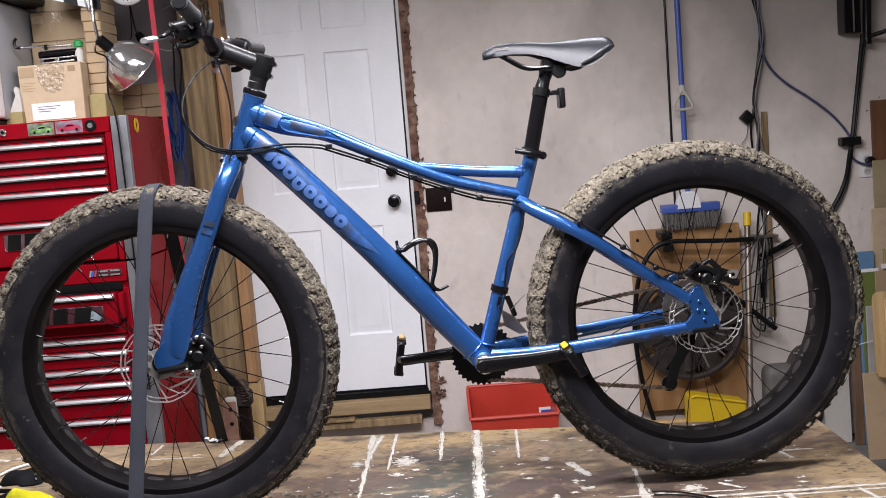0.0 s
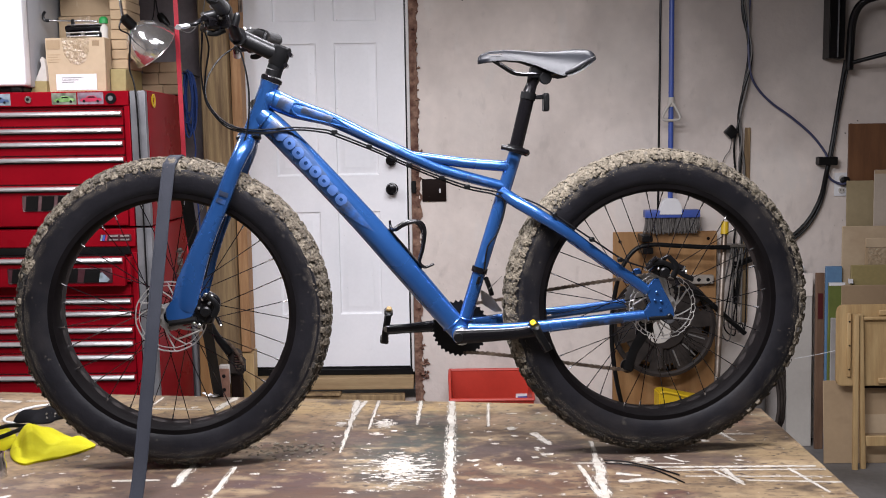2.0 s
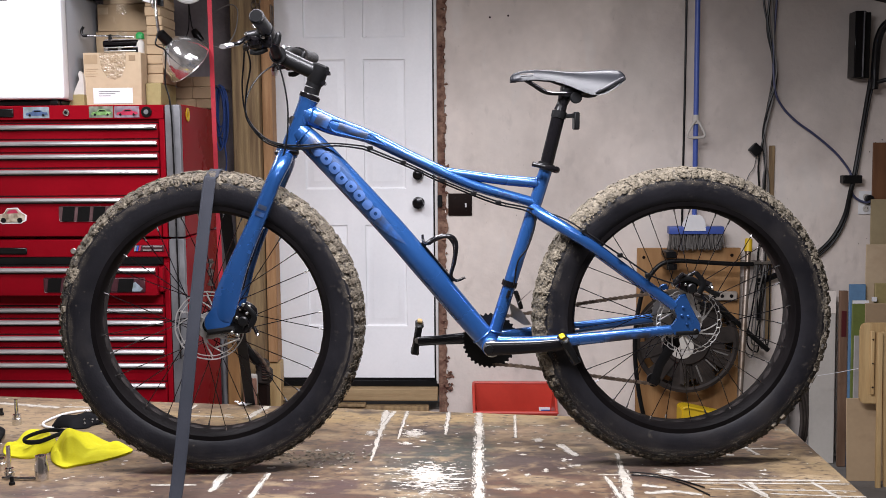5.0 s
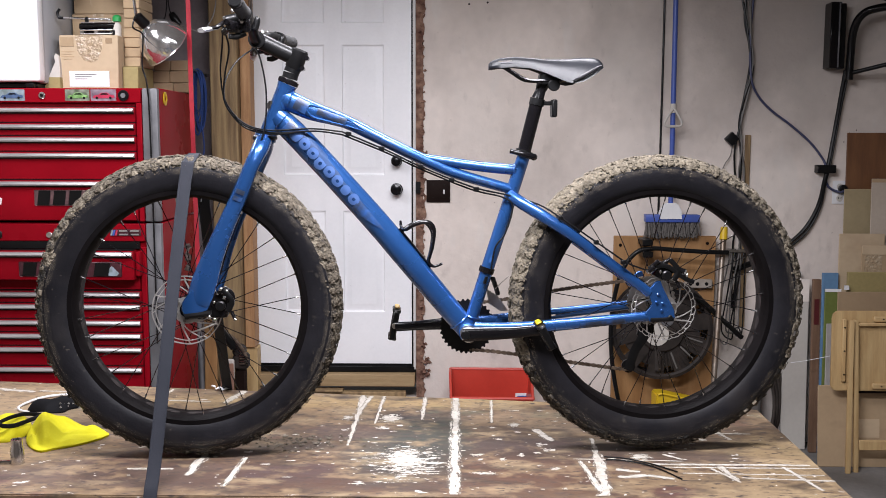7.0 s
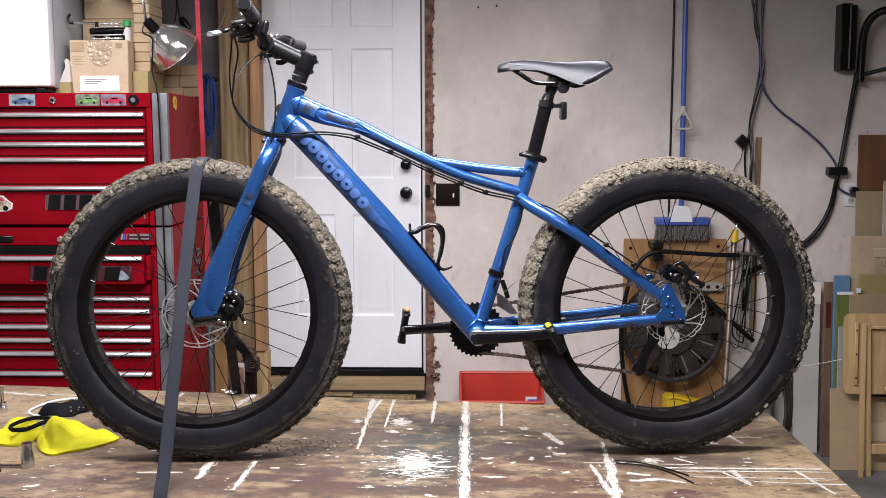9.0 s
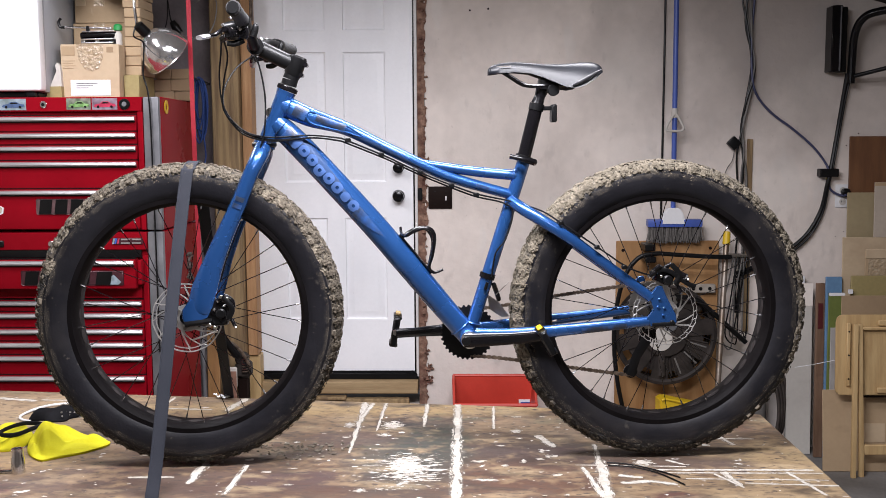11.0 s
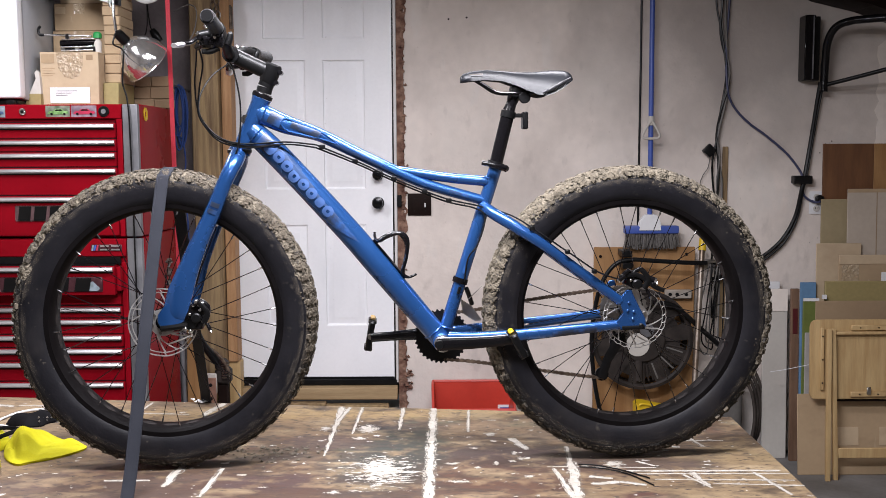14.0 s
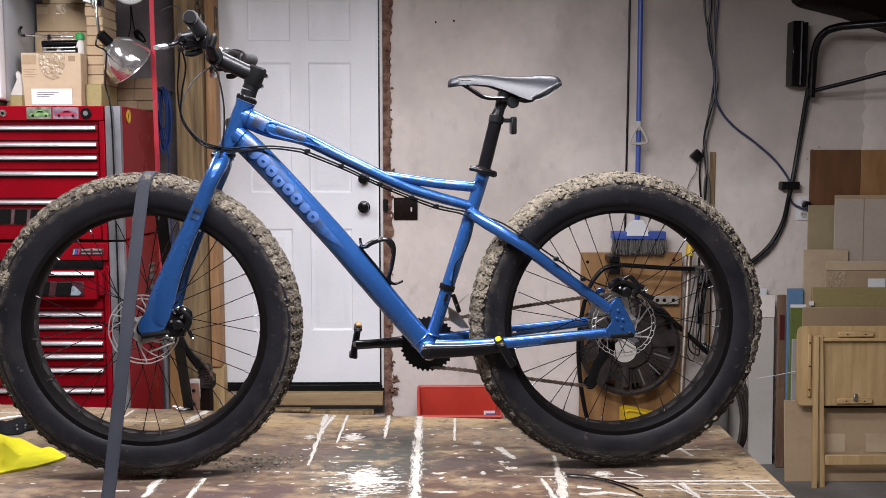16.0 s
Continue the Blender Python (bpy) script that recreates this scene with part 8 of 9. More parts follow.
broom = thing("push_broom", "blue-handled broom with grey bristles hung on the wall", "broom")
by = 4.9
part("pole", S([(1.005, by, 2.6), (1.008, by, 1.18)], 0.0125, 14, up=(1, 0, 0)), M_BLUEPOLE, broom)
part("head", B(0.882, 1.148, by - 0.03, by + 0.03, 1.138, 1.176, 0.006, seg=2), M_BLUEPOLE, broom, "blue plastic broom head")
bm = bmesh.new()
plate(bm, [(0.945, 1.15), (1.065, 1.15), (1.055, 1.2), (1.035, 1.232), (0.978, 1.232), (0.955, 1.2)], by - 0.034, by + 0.012)
bmesh.ops.bevel(bm, geom=list(bm.edges), offset=0.005, segments=2, affect="EDGES")
part("bracket", bm, M_PAPER, broom, "white plastic broom bracket")
bm = bmesh.new()
rng = random.Random(6)
for i in range(420):
    x, y = rng.uniform(0.888, 1.142), by + rng.uniform(-0.024, 0.024)
    sweep(bm, [V(x, y, 1.14), V(x + rng.gauss(0, 0.008), y + rng.gauss(0, 0.01), 1.058 + rng.uniform(0, 0.03))], 0.0022, 4, up=(1, 0, 0))
tagged(part("bristles", bm, M_BRISTLE, broom, "short grey bristles"), kind="stuff")
part("hanger", S([(1.006, by - 0.016, 1.69), (0.99, by - 0.018, 1.672), (0.966, by - 0.018, 1.628), (0.966, by - 0.018, 1.612), (0.98, by - 0.018, 1.606), (1.03, by - 0.018, 1.606), (1.045, by - 0.018, 1.612), (1.045, by - 0.018, 1.628), (1.022, by - 0.018, 1.672), (1.008, by - 0.016, 1.69)], [(0.006, 0.0065)] * 2, 10, k=4), M_WHITE, broom, "pale plastic triangular hanger")
part("sleeve", S([(1.007, by, 1.715), (1.007, by, 1.67)], [0.0155, 0.018], 14, up=(1, 0, 0)), M_WHITE, broom)


def cable(name, pts, r, mtl, label, k=7, group="wall cables"):
    return tagged(part(name, S(pts, r, 8, up=(1, 0, 0), k=k), mtl), label, "cable", group)


wy = WALL_Y - 0.02
for i, (mtl, dx, r) in enumerate(((M_BLACK, 0.0, 0.006), (M_GREYCABLE, 0.012, 0.0055), (M_BLACK, -0.01, 0.005), (M_GREYCABLE, 0.004, 0.004))):
    ph = i * 1.6
    pts = [V(1.352 + 0.4 * dx + 0.012 * math.sin(ph), wy, 2.62)]
    for z in (2.3, 2.12, 1.95, 1.86, 1.75, 1.62, 1.5, 1.38, 1.2, 1.0, 0.7):
        base = 1.356 + 0.038 * math.exp(-((z - 1.9) / 0.16) ** 2) + 0.006 * math.sin(z * 7)
        w_ = 0.011 if 1.55 < z < 2.0 else 0.02
        pts.append(V(base + dx * (1.4 if z < 1.55 or z > 2.1 else 0.5) + w_ * math.sin(z * 14 + ph) * 0.5, wy - 0.008 * (1 + math.cos(z * 14 + ph)), z))
    cable("hanging_cable", pts, r, mtl, "dark electric cable in a loose hanging bundle")
cable("blue_cable", [(1.405, wy, 2.62), (1.4, wy, 2.3), (1.385, wy - 0.01, 2.05), (1.39, wy - 0.014, 1.9), (1.402, wy - 0.014, 1.815), (1.445, wy, 1.745), (1.51, wy, 1.68), (1.6, wy, 1.615), (1.7, wy, 1.53), (1.765, wy, 1.45), (1.782, wy - 0.012, 1.4), (1.79, wy, 1.33), (1.815, wy, 1.3), (1.85, wy - 0.01, 1.285), (1.867, wy - 0.03, 1.29)], 0.0058, M_NAVY, "navy blue cable sagging across the wall")
cable("black_hose", [(1.85, wy - 0.02, 1.88), (1.84, wy - 0.01, 1.78), (1.82, wy, 1.6), (1.79, wy - 0.012, 1.42), (1.775, wy - 0.012, 1.34), (1.755, wy, 1.22), (1.7, wy, 1.11), (1.62, wy, 1.03), (1.54, wy, 0.985), (1.42, wy - 0.02, 0.93), (1.33, wy - 0.03, 0.9)], 0.0095, M_BLACK, "thick black cable curving down the wall")
cable("black_hose", [(1.868, wy - 0.02, 1.88), (1.85, wy - 0.01, 1.76), (1.83, wy, 1.6), (1.8, wy - 0.012, 1.42), (1.783, wy - 0.012, 1.34), (1.765, wy, 1.21), (1.71, wy, 1.095), (1.63, wy, 1.015), (1.55, wy, 0.965), (1.42, wy - 0.02, 0.915), (1.33, wy - 0.03, 0.88)], 0.006, M_BLACK, "thin black cable running beside the thick one")
tagged(part("cable_clip_block", B(1.733, 1.824, wy - 0.035, WALL_Y - 0.001, 1.378, 1.418, 0.004), M_BLACK), "black block clamping the cables to the wall", "cable clip")
tagged(part("wood_strip", B(1.385, 1.412, WALL_Y - 0.012, WALL_Y - 0.0005, 0.6, 1.565, 0.002), M_STUD_OLD), "brown wooden strip nailed to the wall", "batten")
dp = thing("black_plug", "black plug hanging from a thin wire on the wall", "plug", pose(1.312, WALL_Y - 0.03, 1.545, 0, 45, 0))
part("body", B(-0.026, 0.026, -0.016, 0.016, -0.026, 0.026, 0.006, seg=2), M_BLACK, dp)
tagged(part("thin_wire", S([(1.32, wy, 1.52), (1.31, wy, 1.46), (1.285, wy, 1.42), (1.27, wy, 1.36), (1.272, wy, 1.2)], 0.0022, 6, up=(1, 0, 0), k=6), M_GREYCABLE), "thin grey wire hanging from the plug", "wire")
ol_ = thing("wall_outlet", "white double wall outlet with a black plug", "outlet")
part("plate", B(1.827, 1.899, WALL_Y - 0.008, WALL_Y - 0.0005, 1.224, 1.339, 0.004, seg=2), M_PAPER, ol_)
for z in (1.253, 1.309):
    bm = bmesh.new()
    disc(bm, (1.863, WALL_Y - 0.009, z), 0.0165, 0.004, n=22, bev=0.001)
    rc = part("receptacle", bm, M_WHITE, ol_)
    for dx in (-0.006, 0.006):
        part("slot", B(1.863 + dx - 0.0012, 1.863 + dx + 0.0012, WALL_Y - 0.0125, WALL_Y - 0.0112, z - 0.003, z + 0.006), M_BLACK, rc)
bm = bmesh.new()
disc(bm, (1.87, WALL_Y - 0.028, 1.3), 0.021, 0.032, n=20, bev=0.006)
part("plug", bm, M_BLACK, ol_, "black round plug")
rng = random.Random(19)
bm = bmesh.new()
for i in range(16):
    x, z = rng.choice(((1.9, 1.57), (1.81, 1.15), (1.9, 1.57), (0.1, 1.25)))
    disc(bm, (x + rng.gauss(0, 0.04), WALL_Y - 0.001, z + rng.gauss(0, 0.03)), rng.uniform(0.001, 0.003), 0.003, n=7)
tagged(part("nail_holes", bm, M_BROWNPLATE), "small dark nail holes and chips in the plaster", "wall marks", kind="stuff")

br = thing("wall_bracket", "black steel wall bracket with a bent tubular arm", "bracket")
yb = 4.93
part("channel", B(1.752, 1.803, yb - 0.03, WALL_Y - 0.001, 1.885, 2.2, 0.004), M_BLACKGLOSS, br)
part("channel_flange", B(1.806, 1.832, yb - 0.012, WALL_Y - 0.001, 1.885, 2.195, 0.003), M_BLACK, br)
part("channel_edge", B(1.789, 1.795, yb - 0.034, yb - 0.031, 1.89, 2.195), M_ALU, br)
part("arm", S([(1.853, yb - 0.02, 1.83), (1.856, yb - 0.02, 1.95), (1.86, yb - 0.03, 2.06), (1.882, yb - 0.06, 2.13), (1.935, yb - 0.1, 2.158), (2.05, yb - 0.18, 2.163), (2.6, yb - 0.5, 2.17)], 0.019, 14, up=(1, 0, 0), k=6), M_BLACKGLOSS, br)
part("brace", S([(1.858, yb - 0.02, 1.862), (2.0, yb - 0.12, 1.9), (2.5, yb - 0.45, 2.04)], 0.0105, 10, up=(0, 1, 0)), M_BLACK, br)
bulk = thing("overhead_duct", "dark brown boxed duct under the ceiling corner", "duct")
bm = bmesh.new()
plate(bm, [(1.765, 2.615), (1.765, 2.3), (1.8, 2.275), (2.016, 2.224), (2.133, 2.182), (2.4, 2.1), (3.28, 2.02), (3.28, 2.615)], 4.75, WALL_Y - 0.004)
bmesh.ops.bevel(bm, geom=list(bm.edges), offset=0.006, segments=1, affect="EDGES")
part("casing", bm, M_BROWNPLATE, bulk)
part("roll", S([(2.02, 4.4, 2.25), (3.2, 4.4, 2.24)], 0.07, 20), M_BLACK, bulk, "black cylinder under the duct")

# plywood board with the hose reel
pb = tagged(part("plywood_backboard", B(0.738, 1.243, 4.925, 4.945, 0.2, 1.066, 0.003), M_PLY), "tan plywood backboard fixed to the wall", "board")
for x in (0.8, 1.18):
    for z in (0.3, 1.0):
        part("spacer_block", B(x - 0.03, x + 0.03, 4.9452, WALL_Y - 0.0005, z - 0.03, z + 0.03), M_STUD, pb)
for x, z in ((0.77, 1.02), (1.2, 1.03)):
    bm = bmesh.new()
    disc(bm, (x, 4.924, z), 0.008, 0.003, n=12)
    part("screw", bm, M_BROWNPLATE, pb)
reel = thing("cable_reel", "large black plastic reel mounted on the plywood", "reel")
rx, rz_, ry = 0.967, 0.615, 4.83
bm = bmesh.new()
lathe(bm, [(0.235, -0.012), (0.25, -0.008), (0.25, 0.008), (0.235, 0.012), (0.225, 0.004), (0.225, -0.004)], 60, (rx, ry, rz_))
part("flange_rim", bm, M_REEL, reel)
for i in range(10):
    a0 = TAU * i / 10
    bm = bmesh.new()
    pts = [(0.2255, 0.0), (0.2255, 0.38), (0.11, 0.44), (0.11, -0.06)]
    ol2 = []
    for (r0, s0), (r1, s1) in zip(pts, pts[1:] + pts[:1]):
        for k in range(5):
            r, s = r0 + (r1 - r0) * k / 5, s0 + (s1 - s0) * k / 5
            ol2.append((rx + r * math.cos(a0 + s), rz_ + r * math.sin(a0 + s)))
    plate(bm, ol2, ry - 0.004, ry + 0.003)
    part("flange_web", bm, M_REEL, reel)
bm = bmesh.new()
disc(bm, (rx, ry - 0.005, rz_), 0.112, 0.02, n=40, bev=0.006)
part("hub_disc", bm, M_REEL, reel)
bm = bmesh.new()
disc(bm, (rx + 0.02, ry - 0.016, rz_ + 0.05), 0.035, 0.01, n=24, bev=0.003)
part("hub_cap", bm, M_ALU, reel, "grey hub cap")
bm = bmesh.new()
disc(bm, (rx - 0.026, ry - 0.0185, rz_ - 0.022), 0.058, 0.004, n=32, bev=0.001)
part("hub_label", bm, M_WHITE, reel, "round white paper label on the hub")
bm = bmesh.new()
disc(bm, (rx, ry + 0.045, rz_), 0.19, 0.08, n=40)
part("drum", bm, M_REEL, reel)
bm = bmesh.new()
lathe(bm, [(0.225, 0.085), (0.245, 0.085), (0.245, 0.093), (0.225, 0.093)], 50, (rx, ry, rz_))
part("back_rim", bm, M_REEL, reel)
part("crank", S([(rx - 0.02, ry - 0.02, rz_ - 0.1), (rx - 0.02, ry - 0.03, rz_ - 0.2)], [(0.004, 0.016)] * 2, 8), M_REEL, reel)
for i in range(14):
    a = 0.2 + 0.11 * i
    bm = bmesh.new()
    sweep(bm, [V(rx + r * math.cos(-a), ry - 0.006, rz_ + r * math.sin(-a)) for r in (0.125, 0.21)], [(0.003, 0.0045)] * 2, 6)
    part("rib", bm, M_GREYCABLE if i % 4 == 1 else M_REEL, reel)
part("mount_post", B(rx - 0.03, rx + 0.03, ry + 0.09, 4.9245, rz_ - 0.03, rz_ + 0.03), M_REEL, reel)
hs_ = thing("black_hose", "black rubber hose looped round the reel", "hose")
part("hose", S([(1.27, 4.8, 1.0), (1.16, 4.79, 1.003), (1.0, 4.79, 1.013), (0.9, 4.79, 1.018), (0.82, 4.79, 0.995), (0.755, 4.79, 0.9), (0.72, 4.79, 0.75), (0.71, 4.79, 0.6), (0.725, 4.79, 0.42), (0.76, 4.8, 0.25), (0.8, 4.8, 0.12), (0.85, 4.8, 0.012)], 0.011, 10, k=6), M_BLACK, hs_)
part("hinge_clamp", B(0.855, 0.905, 4.79, 4.9245, 1.03, 1.06, 0.004), M_BLACK, hs_, "black steel clip")
part("hinge_clamp", B(0.855, 0.905, 4.775, 4.9245, 0.975, 1.005, 0.004), M_BLACK, hs_, "black steel clip")
pole = thing("steel_pole", "worn steel pole with a yellow cap leaning on the board", "pole")
part("shaft", S([(1.155, 4.6, 0.0), (1.262, 4.86, 1.07)], 0.0135, 14), M_RUSTY, pole)
part("cap", S([(1.26, 4.855, 1.055), (1.266, 4.87, 1.115)], [0.019, 0.017], 14), M_YEL_PL, pole, "yellow plastic cap")
tagged(part("crowbar", S([(1.0, 4.775, 0.81), (1.09, 4.785, 0.8), (1.142, 4.79, 0.768), (1.25, 4.81, 0.672), (1.36, 4.83, 0.575)], 0.0125, 10, k=5), M_BLACK), "black steel bar hanging beside the reel", "bar")
for i in range(4):
    x = 1.29 + 0.022 * i
    cable("extension_lead", [(x + 0.03, 4.93, 1.0), (x + 0.01, 4.92, 0.9), (x - 0.02 + 0.01 * (i % 2), 4.92, 0.75), (x - 0.03, 4.92, 0.6), (x + 0.01, 4.92, 0.52 + 0.03 * i), (x + 0.03, 4.92, 0.6), (x + 0.034, 4.93, 0.99)], 0.0036, M_BLACK if i % 2 else M_GREYCABLE, "thin cord hanging in a loop", group="hanging cords")
tagged(part("wall_hook_rail", B(1.2, 1.42, 4.915, WALL_Y - 0.001, 0.985, 0.998, 0.003), M_STEEL), "steel hook rail on the wall", "rail")
psx = thing("power_strip", "pale power strip screwed to the plywood", "power strip")
part("body", B(1.09, 1.225, 4.895, 4.924, 0.808, 0.853, 0.005), M_GREYBOARD2, psx)
for x in (1.115, 1.15, 1.195):
    bm = bmesh.new()
    disc(bm, (x, 4.8945, 0.831), 0.009, 0.002, n=14)
    part("hole", bm, M_BLACK, psx)
dust = thing("yellow_dustpan", "yellow plastic dustpan standing below the reel", "dustpan", pose(1.03, 4.72, 0.0, 0, 0, 4))
bm = bmesh.new()
plate(bm, [(-0.115, 0.0), (0.13, 0.0), (0.137, 0.285), (0.02, 0.31), (-0.085, 0.335), (-0.118, 0.33)], -0.05, 0.05)
bmesh.ops.bevel(bm, geom=list(bm.edges), offset=0.006, segments=2, affect="EDGES")
part("pan", bm, M_YEL_PL, dust)
part("rim", S([(-0.112, -0.052, 0.328), (-0.085, -0.052, 0.333), (0.02, -0.052, 0.308), (0.13, -0.052, 0.284)], 0.006, 8, k=4), M_YEL_PL, dust)
tagged(part("timber_rail", B(0.7, 1.32, 4.76, 4.8, 0.0, 0.198, 0.004), M_PINE), "pale timber rail along the wall foot", "rail")

rb = thing("red_bin", "open red plastic storage bin with a low front", "bin", pose(0.127, 4.725, 0.0))


def bin_wall(pts, th, axis):
    """A bin wall from an outline in the wall's own plane, th thick."""
    bm = bmesh.new()
    plate(bm, pts, -th / 2, th / 2)
    if axis == "x":
        for v in bm.verts:
            v.co = V(v.co.y, v.co.x, v.co.z)
    return bm


bm = bin_wall([(-0.165, 0.0), (0.165, 0.0), (0.198, 0.398), (-0.198, 0.398)], 0.006, "y")
for v in bm.verts:
    v.co.y += 0.12 + 0.025 * v.co.z / 0.41
part("back_wall", bm, M_REDBIN, rb)
bm = bin_wall([(-0.165, 0.0), (0.165, 0.0), (0.192, 0.325), (-0.192, 0.325)], 0.006, "y")
for v in bm.verts:
    v.co.y -= 0.12 + 0.025 * v.co.z / 0.41
part("front_wall", bm, M_REDBIN, rb)
for s_ in (-1, 1):
    bm = bin_wall([(-0.12, 0.0), (0.12, 0.0), (0.144, 0.398), (0.05, 0.392), (-0.08, 0.335), (-0.139, 0.325)], 0.006, "x")
    for v in bm.verts:
        v.co.x += s_ * (0.165 + 0.033 * v.co.z / 0.41)
    part("side_wall", bm, M_REDBIN, rb)
    x_ = s_ * 0.199
    part("rim", S([(x_ * 0.975, -0.143, 0.327), (x_ * 0.98, -0.08, 0.338), (x_, 0.05, 0.394), (x_, 0.147, 0.4)], 0.007, 8, k=4), M_REDBIN, rb)
part("rim", S([(-0.2, 0.147, 0.4), (0.2, 0.147, 0.4)], 0.008, 8), M_REDBIN, rb)
part("rim", S([(-0.195, -0.143, 0.327), (0.195, -0.143, 0.327)], 0.009, 8), M_REDBIN, rb)
part("bottom", B(-0.155, 0.155, -0.112, 0.112, 0.003, 0.01), M_REDBIN, rb)
lb = part("label", B(0.125, 0.18, 0.132, 0.1355, 0.245, 0.282, m=Matrix.Translation((0, -0.003, 0))), M_PAPER, rb, "small white label with blue print")
part("print_bar", B(0.135, 0.18, 0.1265, 0.1285, 0.25, 0.27), M_BLUEPOLE, lb)

rng = random.Random(44)
bm = bmesh.new()
for i in range(16):
    clump(bm, (-0.778 + rng.gauss(0, 0.014), 3.048 + rng.gauss(0, 0.004), BZ + 0.004 + abs(rng.gauss(0, 0.004))), rng.uniform(0.005, 0.012), rng, 0.5)
tagged(part("paper_scrap", bm, M_PAPER), "crumpled white paper scrap at the back edge of the bench", "paper scrap")

# sheets leaning in the right corner
M_GREYCARD = mat("greyish_cardboard", (0.47, 0.4, 0.33), 0.8, base2=(0.41, 0.345, 0.28), scale=3, fine=50, var=0.06)
M_MAROON = mat("maroon_paint", (0.1, 0.012, 0.014), 0.5, scale=8)
M_BROWNSTRIP = mat("brown_strip_wood", (0.2, 0.115, 0.07), 0.7, base2=(0.13, 0.07, 0.04), scale=4, fine=30, stretch=(10, 10, 1), bump=0.1, bscale=20)
M_GREYBOARD = mat("pale_grey_board", (0.4, 0.38, 0.36), 0.7, base2=(0.33, 0.31, 0.29), scale=6, var=0.06)
M_OLIVECARD = mat("olive_cardboard", (0.36, 0.29, 0.17), 0.85, base2=(0.29, 0.23, 0.13), scale=4, fine=50, var=0.08)


def sheet(x0, x1, h, y_foot, y_top, mtl, label, th=0.006, category="board", name="cardboard_sheet", lift=0.001):
    """A sheet that stands on the floor at y_foot and leans back to y_top."""
    tilt = math.atan2(y_top - y_foot, h)
    m = Matrix.Translation((0, y_foot, lift)) @ Matrix.Rotation(-tilt, 4, "X")
    L_ = h / math.cos(tilt)
    return tagged(part(name, B(x0, x1, 0, th, 0, L_, 0.002, m=m), mtl), label, category, "sheets leaning on the wall")


sheet(1.885, 2.138, 1.575, 4.93, 4.972, M_BROWNPLY, "dark brown plywood sheet leaning on the wall", 0.012, name="plywood_sheet")
sheet(2.139, 2.6, 1.575, 4.93, 4.972, M_PLY, "lighter tan plywood sheet beside the dark one", 0.012, name="plywood_sheet")
s1 = sheet(1.868, 2.2, 1.3, 4.885, 4.935, M_OLIVECARD, "brown cardboard sheet leaning on the wall")
big = sheet(1.985, 2.5, 1.352, 4.85, 4.9, M_GREYCARD, "large pale flattened carton with a fold down its middle")
fold_m = Matrix.Translation((0, 4.85, 0.001)) @ Matrix.Rotation(-math.atan2(0.05, 1.352), 4, "X")
part("fold", B(2.128, 2.132, -0.0012, 0.0, 0.6, 1.351, m=fold_m), M_CARD_D, big, "crease in the cardboard")
part("edge_band", B(1.986, 2.499, -0.0012, 0.0, 1.335, 1.352, m=fold_m), M_CARD, big, "worn brown edge")
sheet(1.828, 2.05, 1.085, 4.835, 4.87, M_CARD_B, "tall pale brown cardboard sheet with worn edges")
tp = sheet(1.93, 2.5, 1.03, 4.81, 4.845, M_CARD, "flattened brown carton with a strip of brown tape")
tape_m = Matrix.Translation((0, 4.81, 0.001)) @ Matrix.Rotation(-math.atan2(0.035, 1.03), 4, "X")
part("top_flap", B(1.931, 2.499, -0.005, 0.0, 0.985, 1.03, 0.002, m=tape_m), M_CARD_B, tp, "paler folded flap")
part("tape", B(1.945, 2.03, -0.0015, 0.0, 0.7, 0.984, m=tape_m), M_TAPE, tp, "wide strip of brown packing tape")
part("label", B(2.14, 2.225, -0.002, 0.0, 0.88, 0.945, m=tape_m), M_PAPER, tp, "white label under clear tape")
ob_ = sheet(1.857, 2.5, 0.903, 4.785, 4.815, M_OSB, "olive fibreboard sheet with a dark core", 0.016, name="fibreboard_sheet")
part("end_cap", B(1.838, 1.8565, 4.79, 4.806, 0.82, 0.84), M_PAPER, ob_, "small white paper tag at its edge")
sheet(1.803, 2.5, 0.81, 4.755, 4.79, M_CARD_D, "brown cardboard sheet behind the folding table")
wp = sheet(1.58, 1.703, 0.855, 4.86, 4.9, M_WHITE, "off-white painted panel leaning on the wall", 0.014, name="painted_sheet")
wm = Matrix.Translation((0, 4.86, 0.001)) @ Matrix.Rotation(-math.atan2(0.04, 0.855), 4, "X")
part("upper_strip", B(1.62, 1.702, -0.004, 0.0, 0.745, 0.856, m=wm), M_PATCH, wp, "greyer strip across the top")
sheet(1.6, 1.68, 0.885, 4.935, 4.95, M_PAPER, "white offcut showing behind the painted panel", 0.01, name="painted_sheet")
ws_ = sheet(1.704, 1.744, 0.862, 4.81, 4.85, M_BROWNSTRIP, "narrow brown wooden strip standing on end", 0.02, name="wood_offcut")
sm = Matrix.Translation((0, 4.81, 0.001)) @ Matrix.Rotation(-math.atan2(0.04, 0.862), 4, "X")
part("painted_block", B(1.712, 1.735, -0.003, 0.0, 0.64, 0.765, m=sm), M_MAROON, ws_, "dark red painted patch")
sheet(1.745, 1.822, 0.895, 4.8, 4.84, M_BLUEBOARD, "blue foam board offcut", 0.015, name="foam_board")
gb = sheet(1.745, 1.822, 0.822, 4.775, 4.799, M_GREEN, "green painted board offcut with a white top edge", 0.01, name="green_board")
gm = Matrix.Translation((0, 4.775, 0.001)) @ Matrix.Rotation(-math.atan2(0.024, 0.822), 4, "X")
part("top_edge", B(1.745, 1.822, -0.002, 0.0, 0.808, 0.823, m=gm), M_PAPER, gb, "white painted edge")
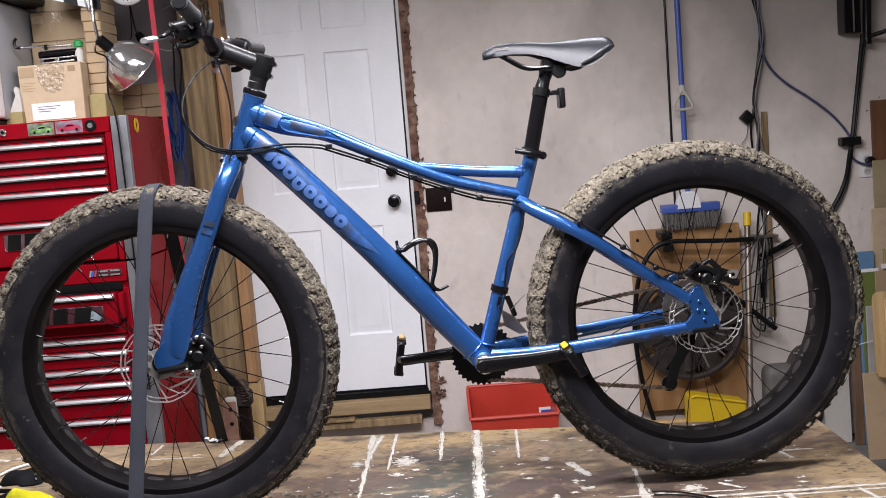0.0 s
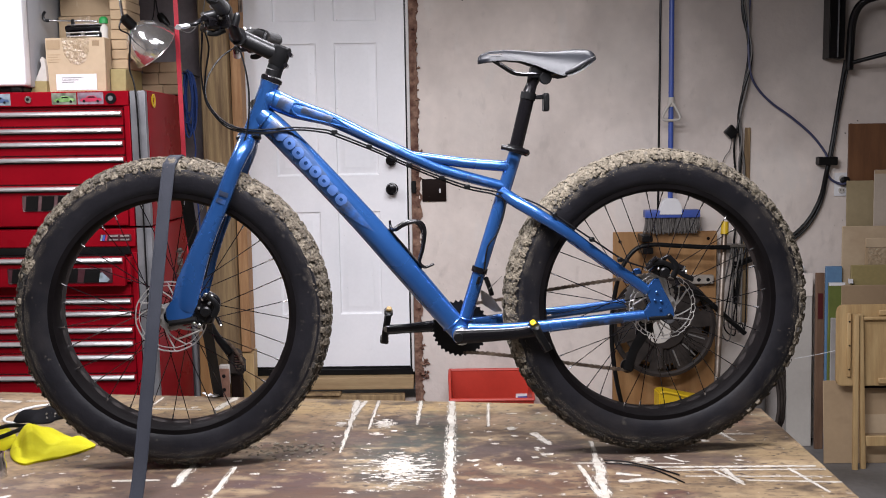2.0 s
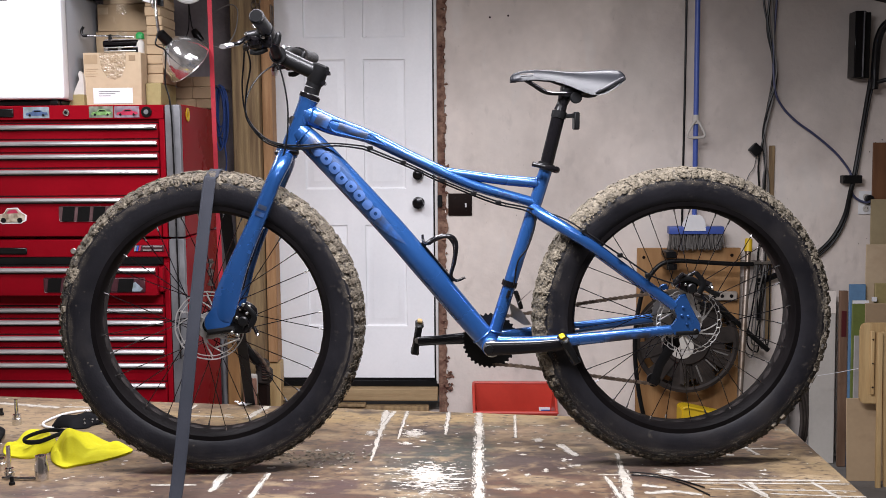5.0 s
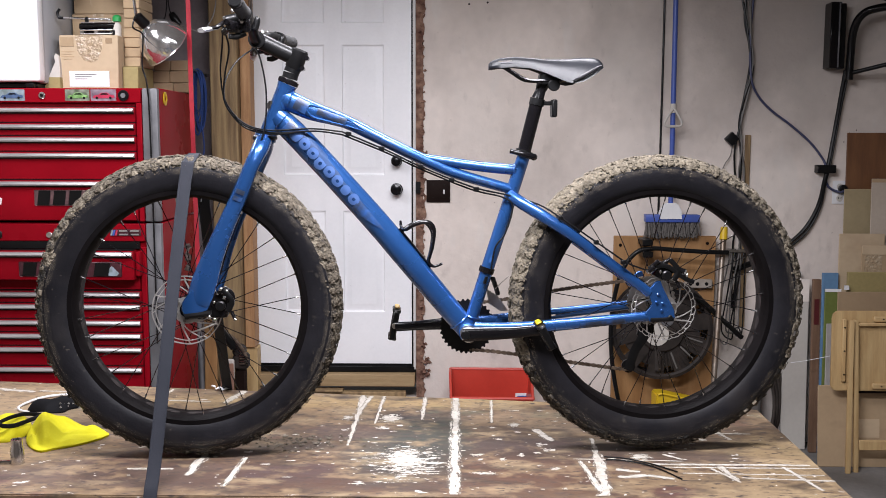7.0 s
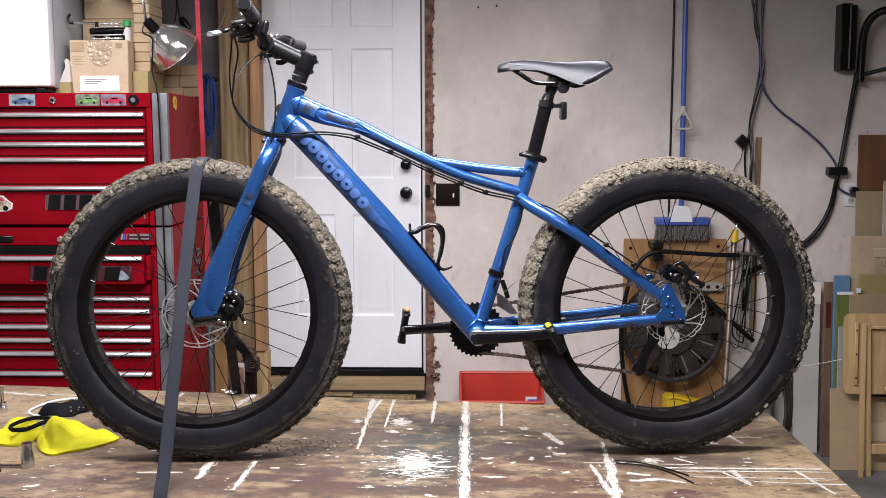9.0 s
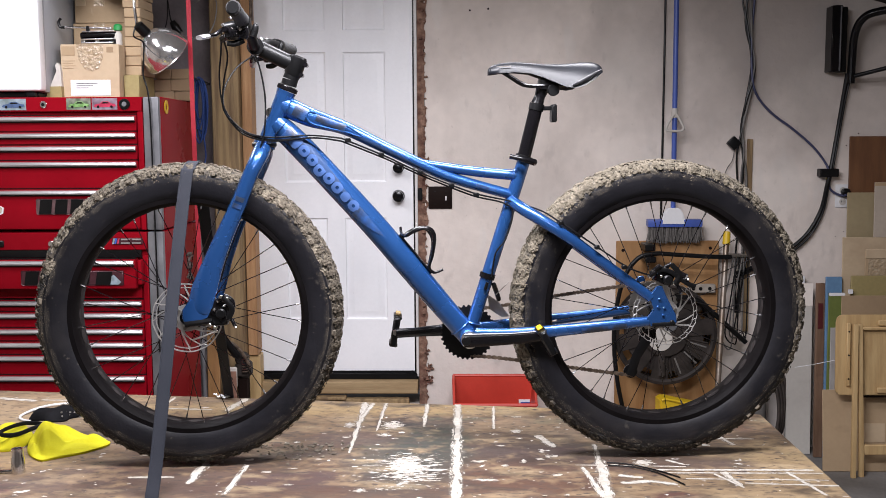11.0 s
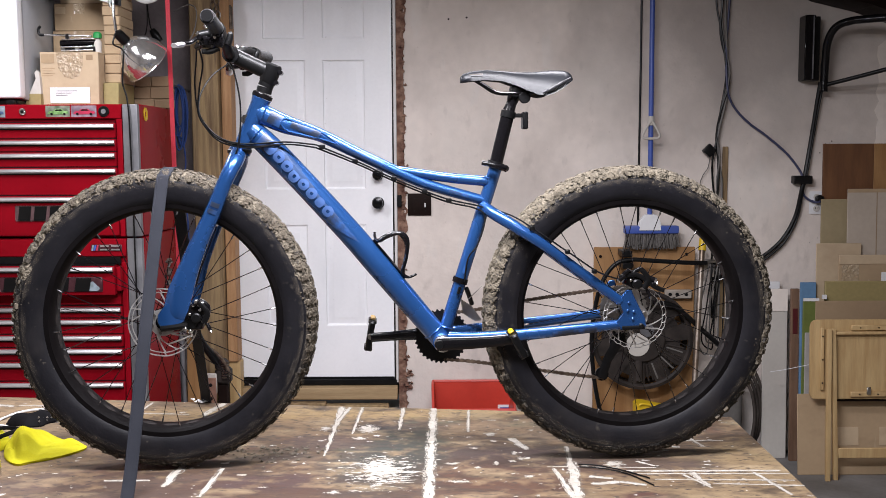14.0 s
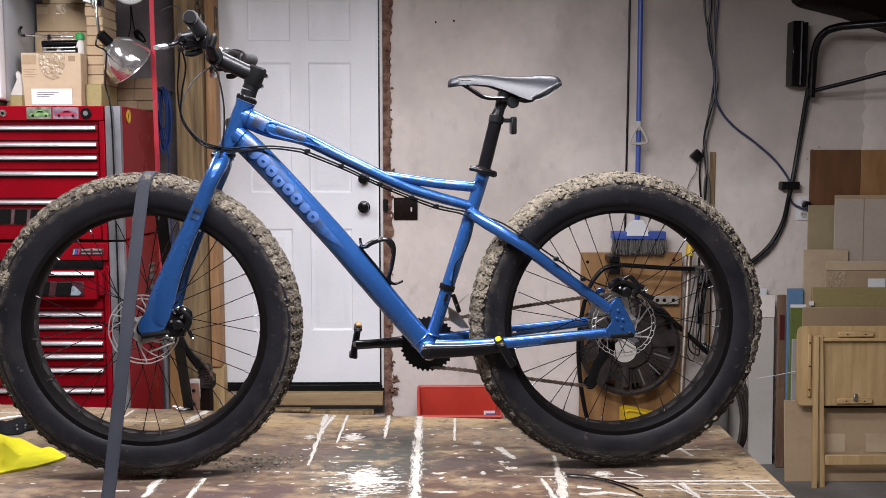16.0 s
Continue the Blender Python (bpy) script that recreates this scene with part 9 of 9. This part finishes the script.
sheet(1.742, 1.82, 0.66, 4.725, 4.75, M_GREYBOARD, "small pale grey board offcut standing on end", 0.01, name="white_board")
sheet(1.715, 1.75, 0.3, 4.69, 4.7, M_GREYBOARD, "short pale grey offcut", 0.008, name="white_board")
c2 = sheet(1.672, 2.5, 0.385, 4.6, 4.64, M_CARD, "low brown carton panel with paper labels")
cm_ = Matrix.Translation((0, 4.6, 0.001)) @ Matrix.Rotation(-math.atan2(0.04, 0.385), 4, "X")
for x in (1.862, 2.062):
    part("label", B(x, x + 0.1, -0.002, 0.0, 0.14, 0.228, m=cm_), M_CARD_B, c2, "pale paper label")
tagged(part("string", S([(1.565, 4.72, 0.475), (1.64, 4.715, 0.488), (1.75, 4.71, 0.512)], 0.0016, 6, k=3), M_PAPER), "thin white string stretched across the panels", "string")

ft = thing("folding_table", "folded pale wooden tray table leaning on the boards", "folding table", Matrix.Translation((0, 4.505, 0.0)) @ Matrix.Rotation(radians(-3), 4, "X"))
bm = bmesh.new()
plate(bm, [(1.735, 0.38), (1.722, 0.384), (1.712, 0.393), (1.706, 0.41), (1.706, 0.72), (1.711, 0.742), (1.722, 0.752), (1.74, 0.756), (2.35, 0.756), (2.35, 0.38)], 0.045, 0.06)
bmesh.ops.bevel(bm, geom=[e for e in bm.edges if abs(e.verts[0].co.y - e.verts[1].co.y) < 1e-5], offset=0.003, segments=2, affect="EDGES")
tt = part("tabletop", bm, M_PINE, ft)
# shade below the tabletop, put in as a dark strip
part("edge_shade", B(1.84, 2.35, 0.061, 0.07, 0.366, 0.379), M_BROWNPLATE, tt, "dark strip for the shade below the tabletop")
for pts in ([(1.781, 0.01, 0.0), (1.7805, 0.01, 0.718)], [(1.825, 0.028, 0.0), (1.806, 0.028, 0.718)], [(2.29, 0.01, 0.0), (2.29, 0.01, 0.718)]):
    bm = bmesh.new()
    (xa, ya, za), (xb, _, _) = pts
    box(bm, -0.011, 0.011, ya - 0.01, ya + 0.008, 0, 0.718, 0.004, seg=2)
    for v in bm.verts:
        v.co.x += xa + (xb - xa) * v.co.z / 0.718
    part("leg", bm, M_PINE, ft)
part("peg_rail", B(1.75, 1.768, 0.03, 0.0445, 0.425, 0.72, 0.003), M_PINE, ft)
part("rail", B(1.819, 2.2785, 0.02, 0.038, 0.688, 0.702, 0.003), M_PINE, ft)
part("rail", B(1.835, 2.2785, 0.02, 0.038, 0.105, 0.152, 0.003), M_PINE, ft)
for z in (0.392, 0.706):
    bt = part("batten", B(1.893, 2.06, 0.03, 0.0445, z, z + 0.026, 0.004), M_PINE, ft)
    for x in (1.935, 2.02):
        bm = bmesh.new()
        disc(bm, (x, 0.0294, z + 0.013), 0.0036, 0.002, n=10)
        part("screw", bm, M_BROWNPLATE, bt)
bm = bmesh.new()
box(bm, 1.966, 1.985, 0.02, 0.03, 0.405, 0.44, 0.003)
part("latch", bm, M_STEEL, ft, "small metal latch")
for z in (0.46, 0.57, 0.68):
    bm = bmesh.new()
    disc(bm, (1.759, 0.029, z), 0.004, 0.003, n=10)
    part("screw", bm, M_BROWNPLATE, ft)

coil = thing("dark_hose_coil", "dark hose coil hanging beside the boards", "hose coil")
rng = random.Random(2)
for i in range(4):
    cx, cz_, a_, b_ = 1.46 + 0.012 * i, 0.2 + 0.01 * i, 0.075 + 0.006 * i, 0.19 + 0.01 * i
    bm = bmesh.new()
    sweep(bm, [V(cx + a_ * math.cos(TAU * k / 28), 4.84 + 0.016 * i, cz_ + b_ * math.sin(TAU * k / 28) + 0.02) for k in range(28)], 0.0085, 8, closed=True)
    part("loop", bm, M_OLDHOSE, coil)
tagged(part("grey_sack", B(1.3, 1.47, 4.8, 4.92, 0.0, 0.4, 0.05, seg=4), M_GREYCABLE), "slumped dark grey sack on the floor", "sack")
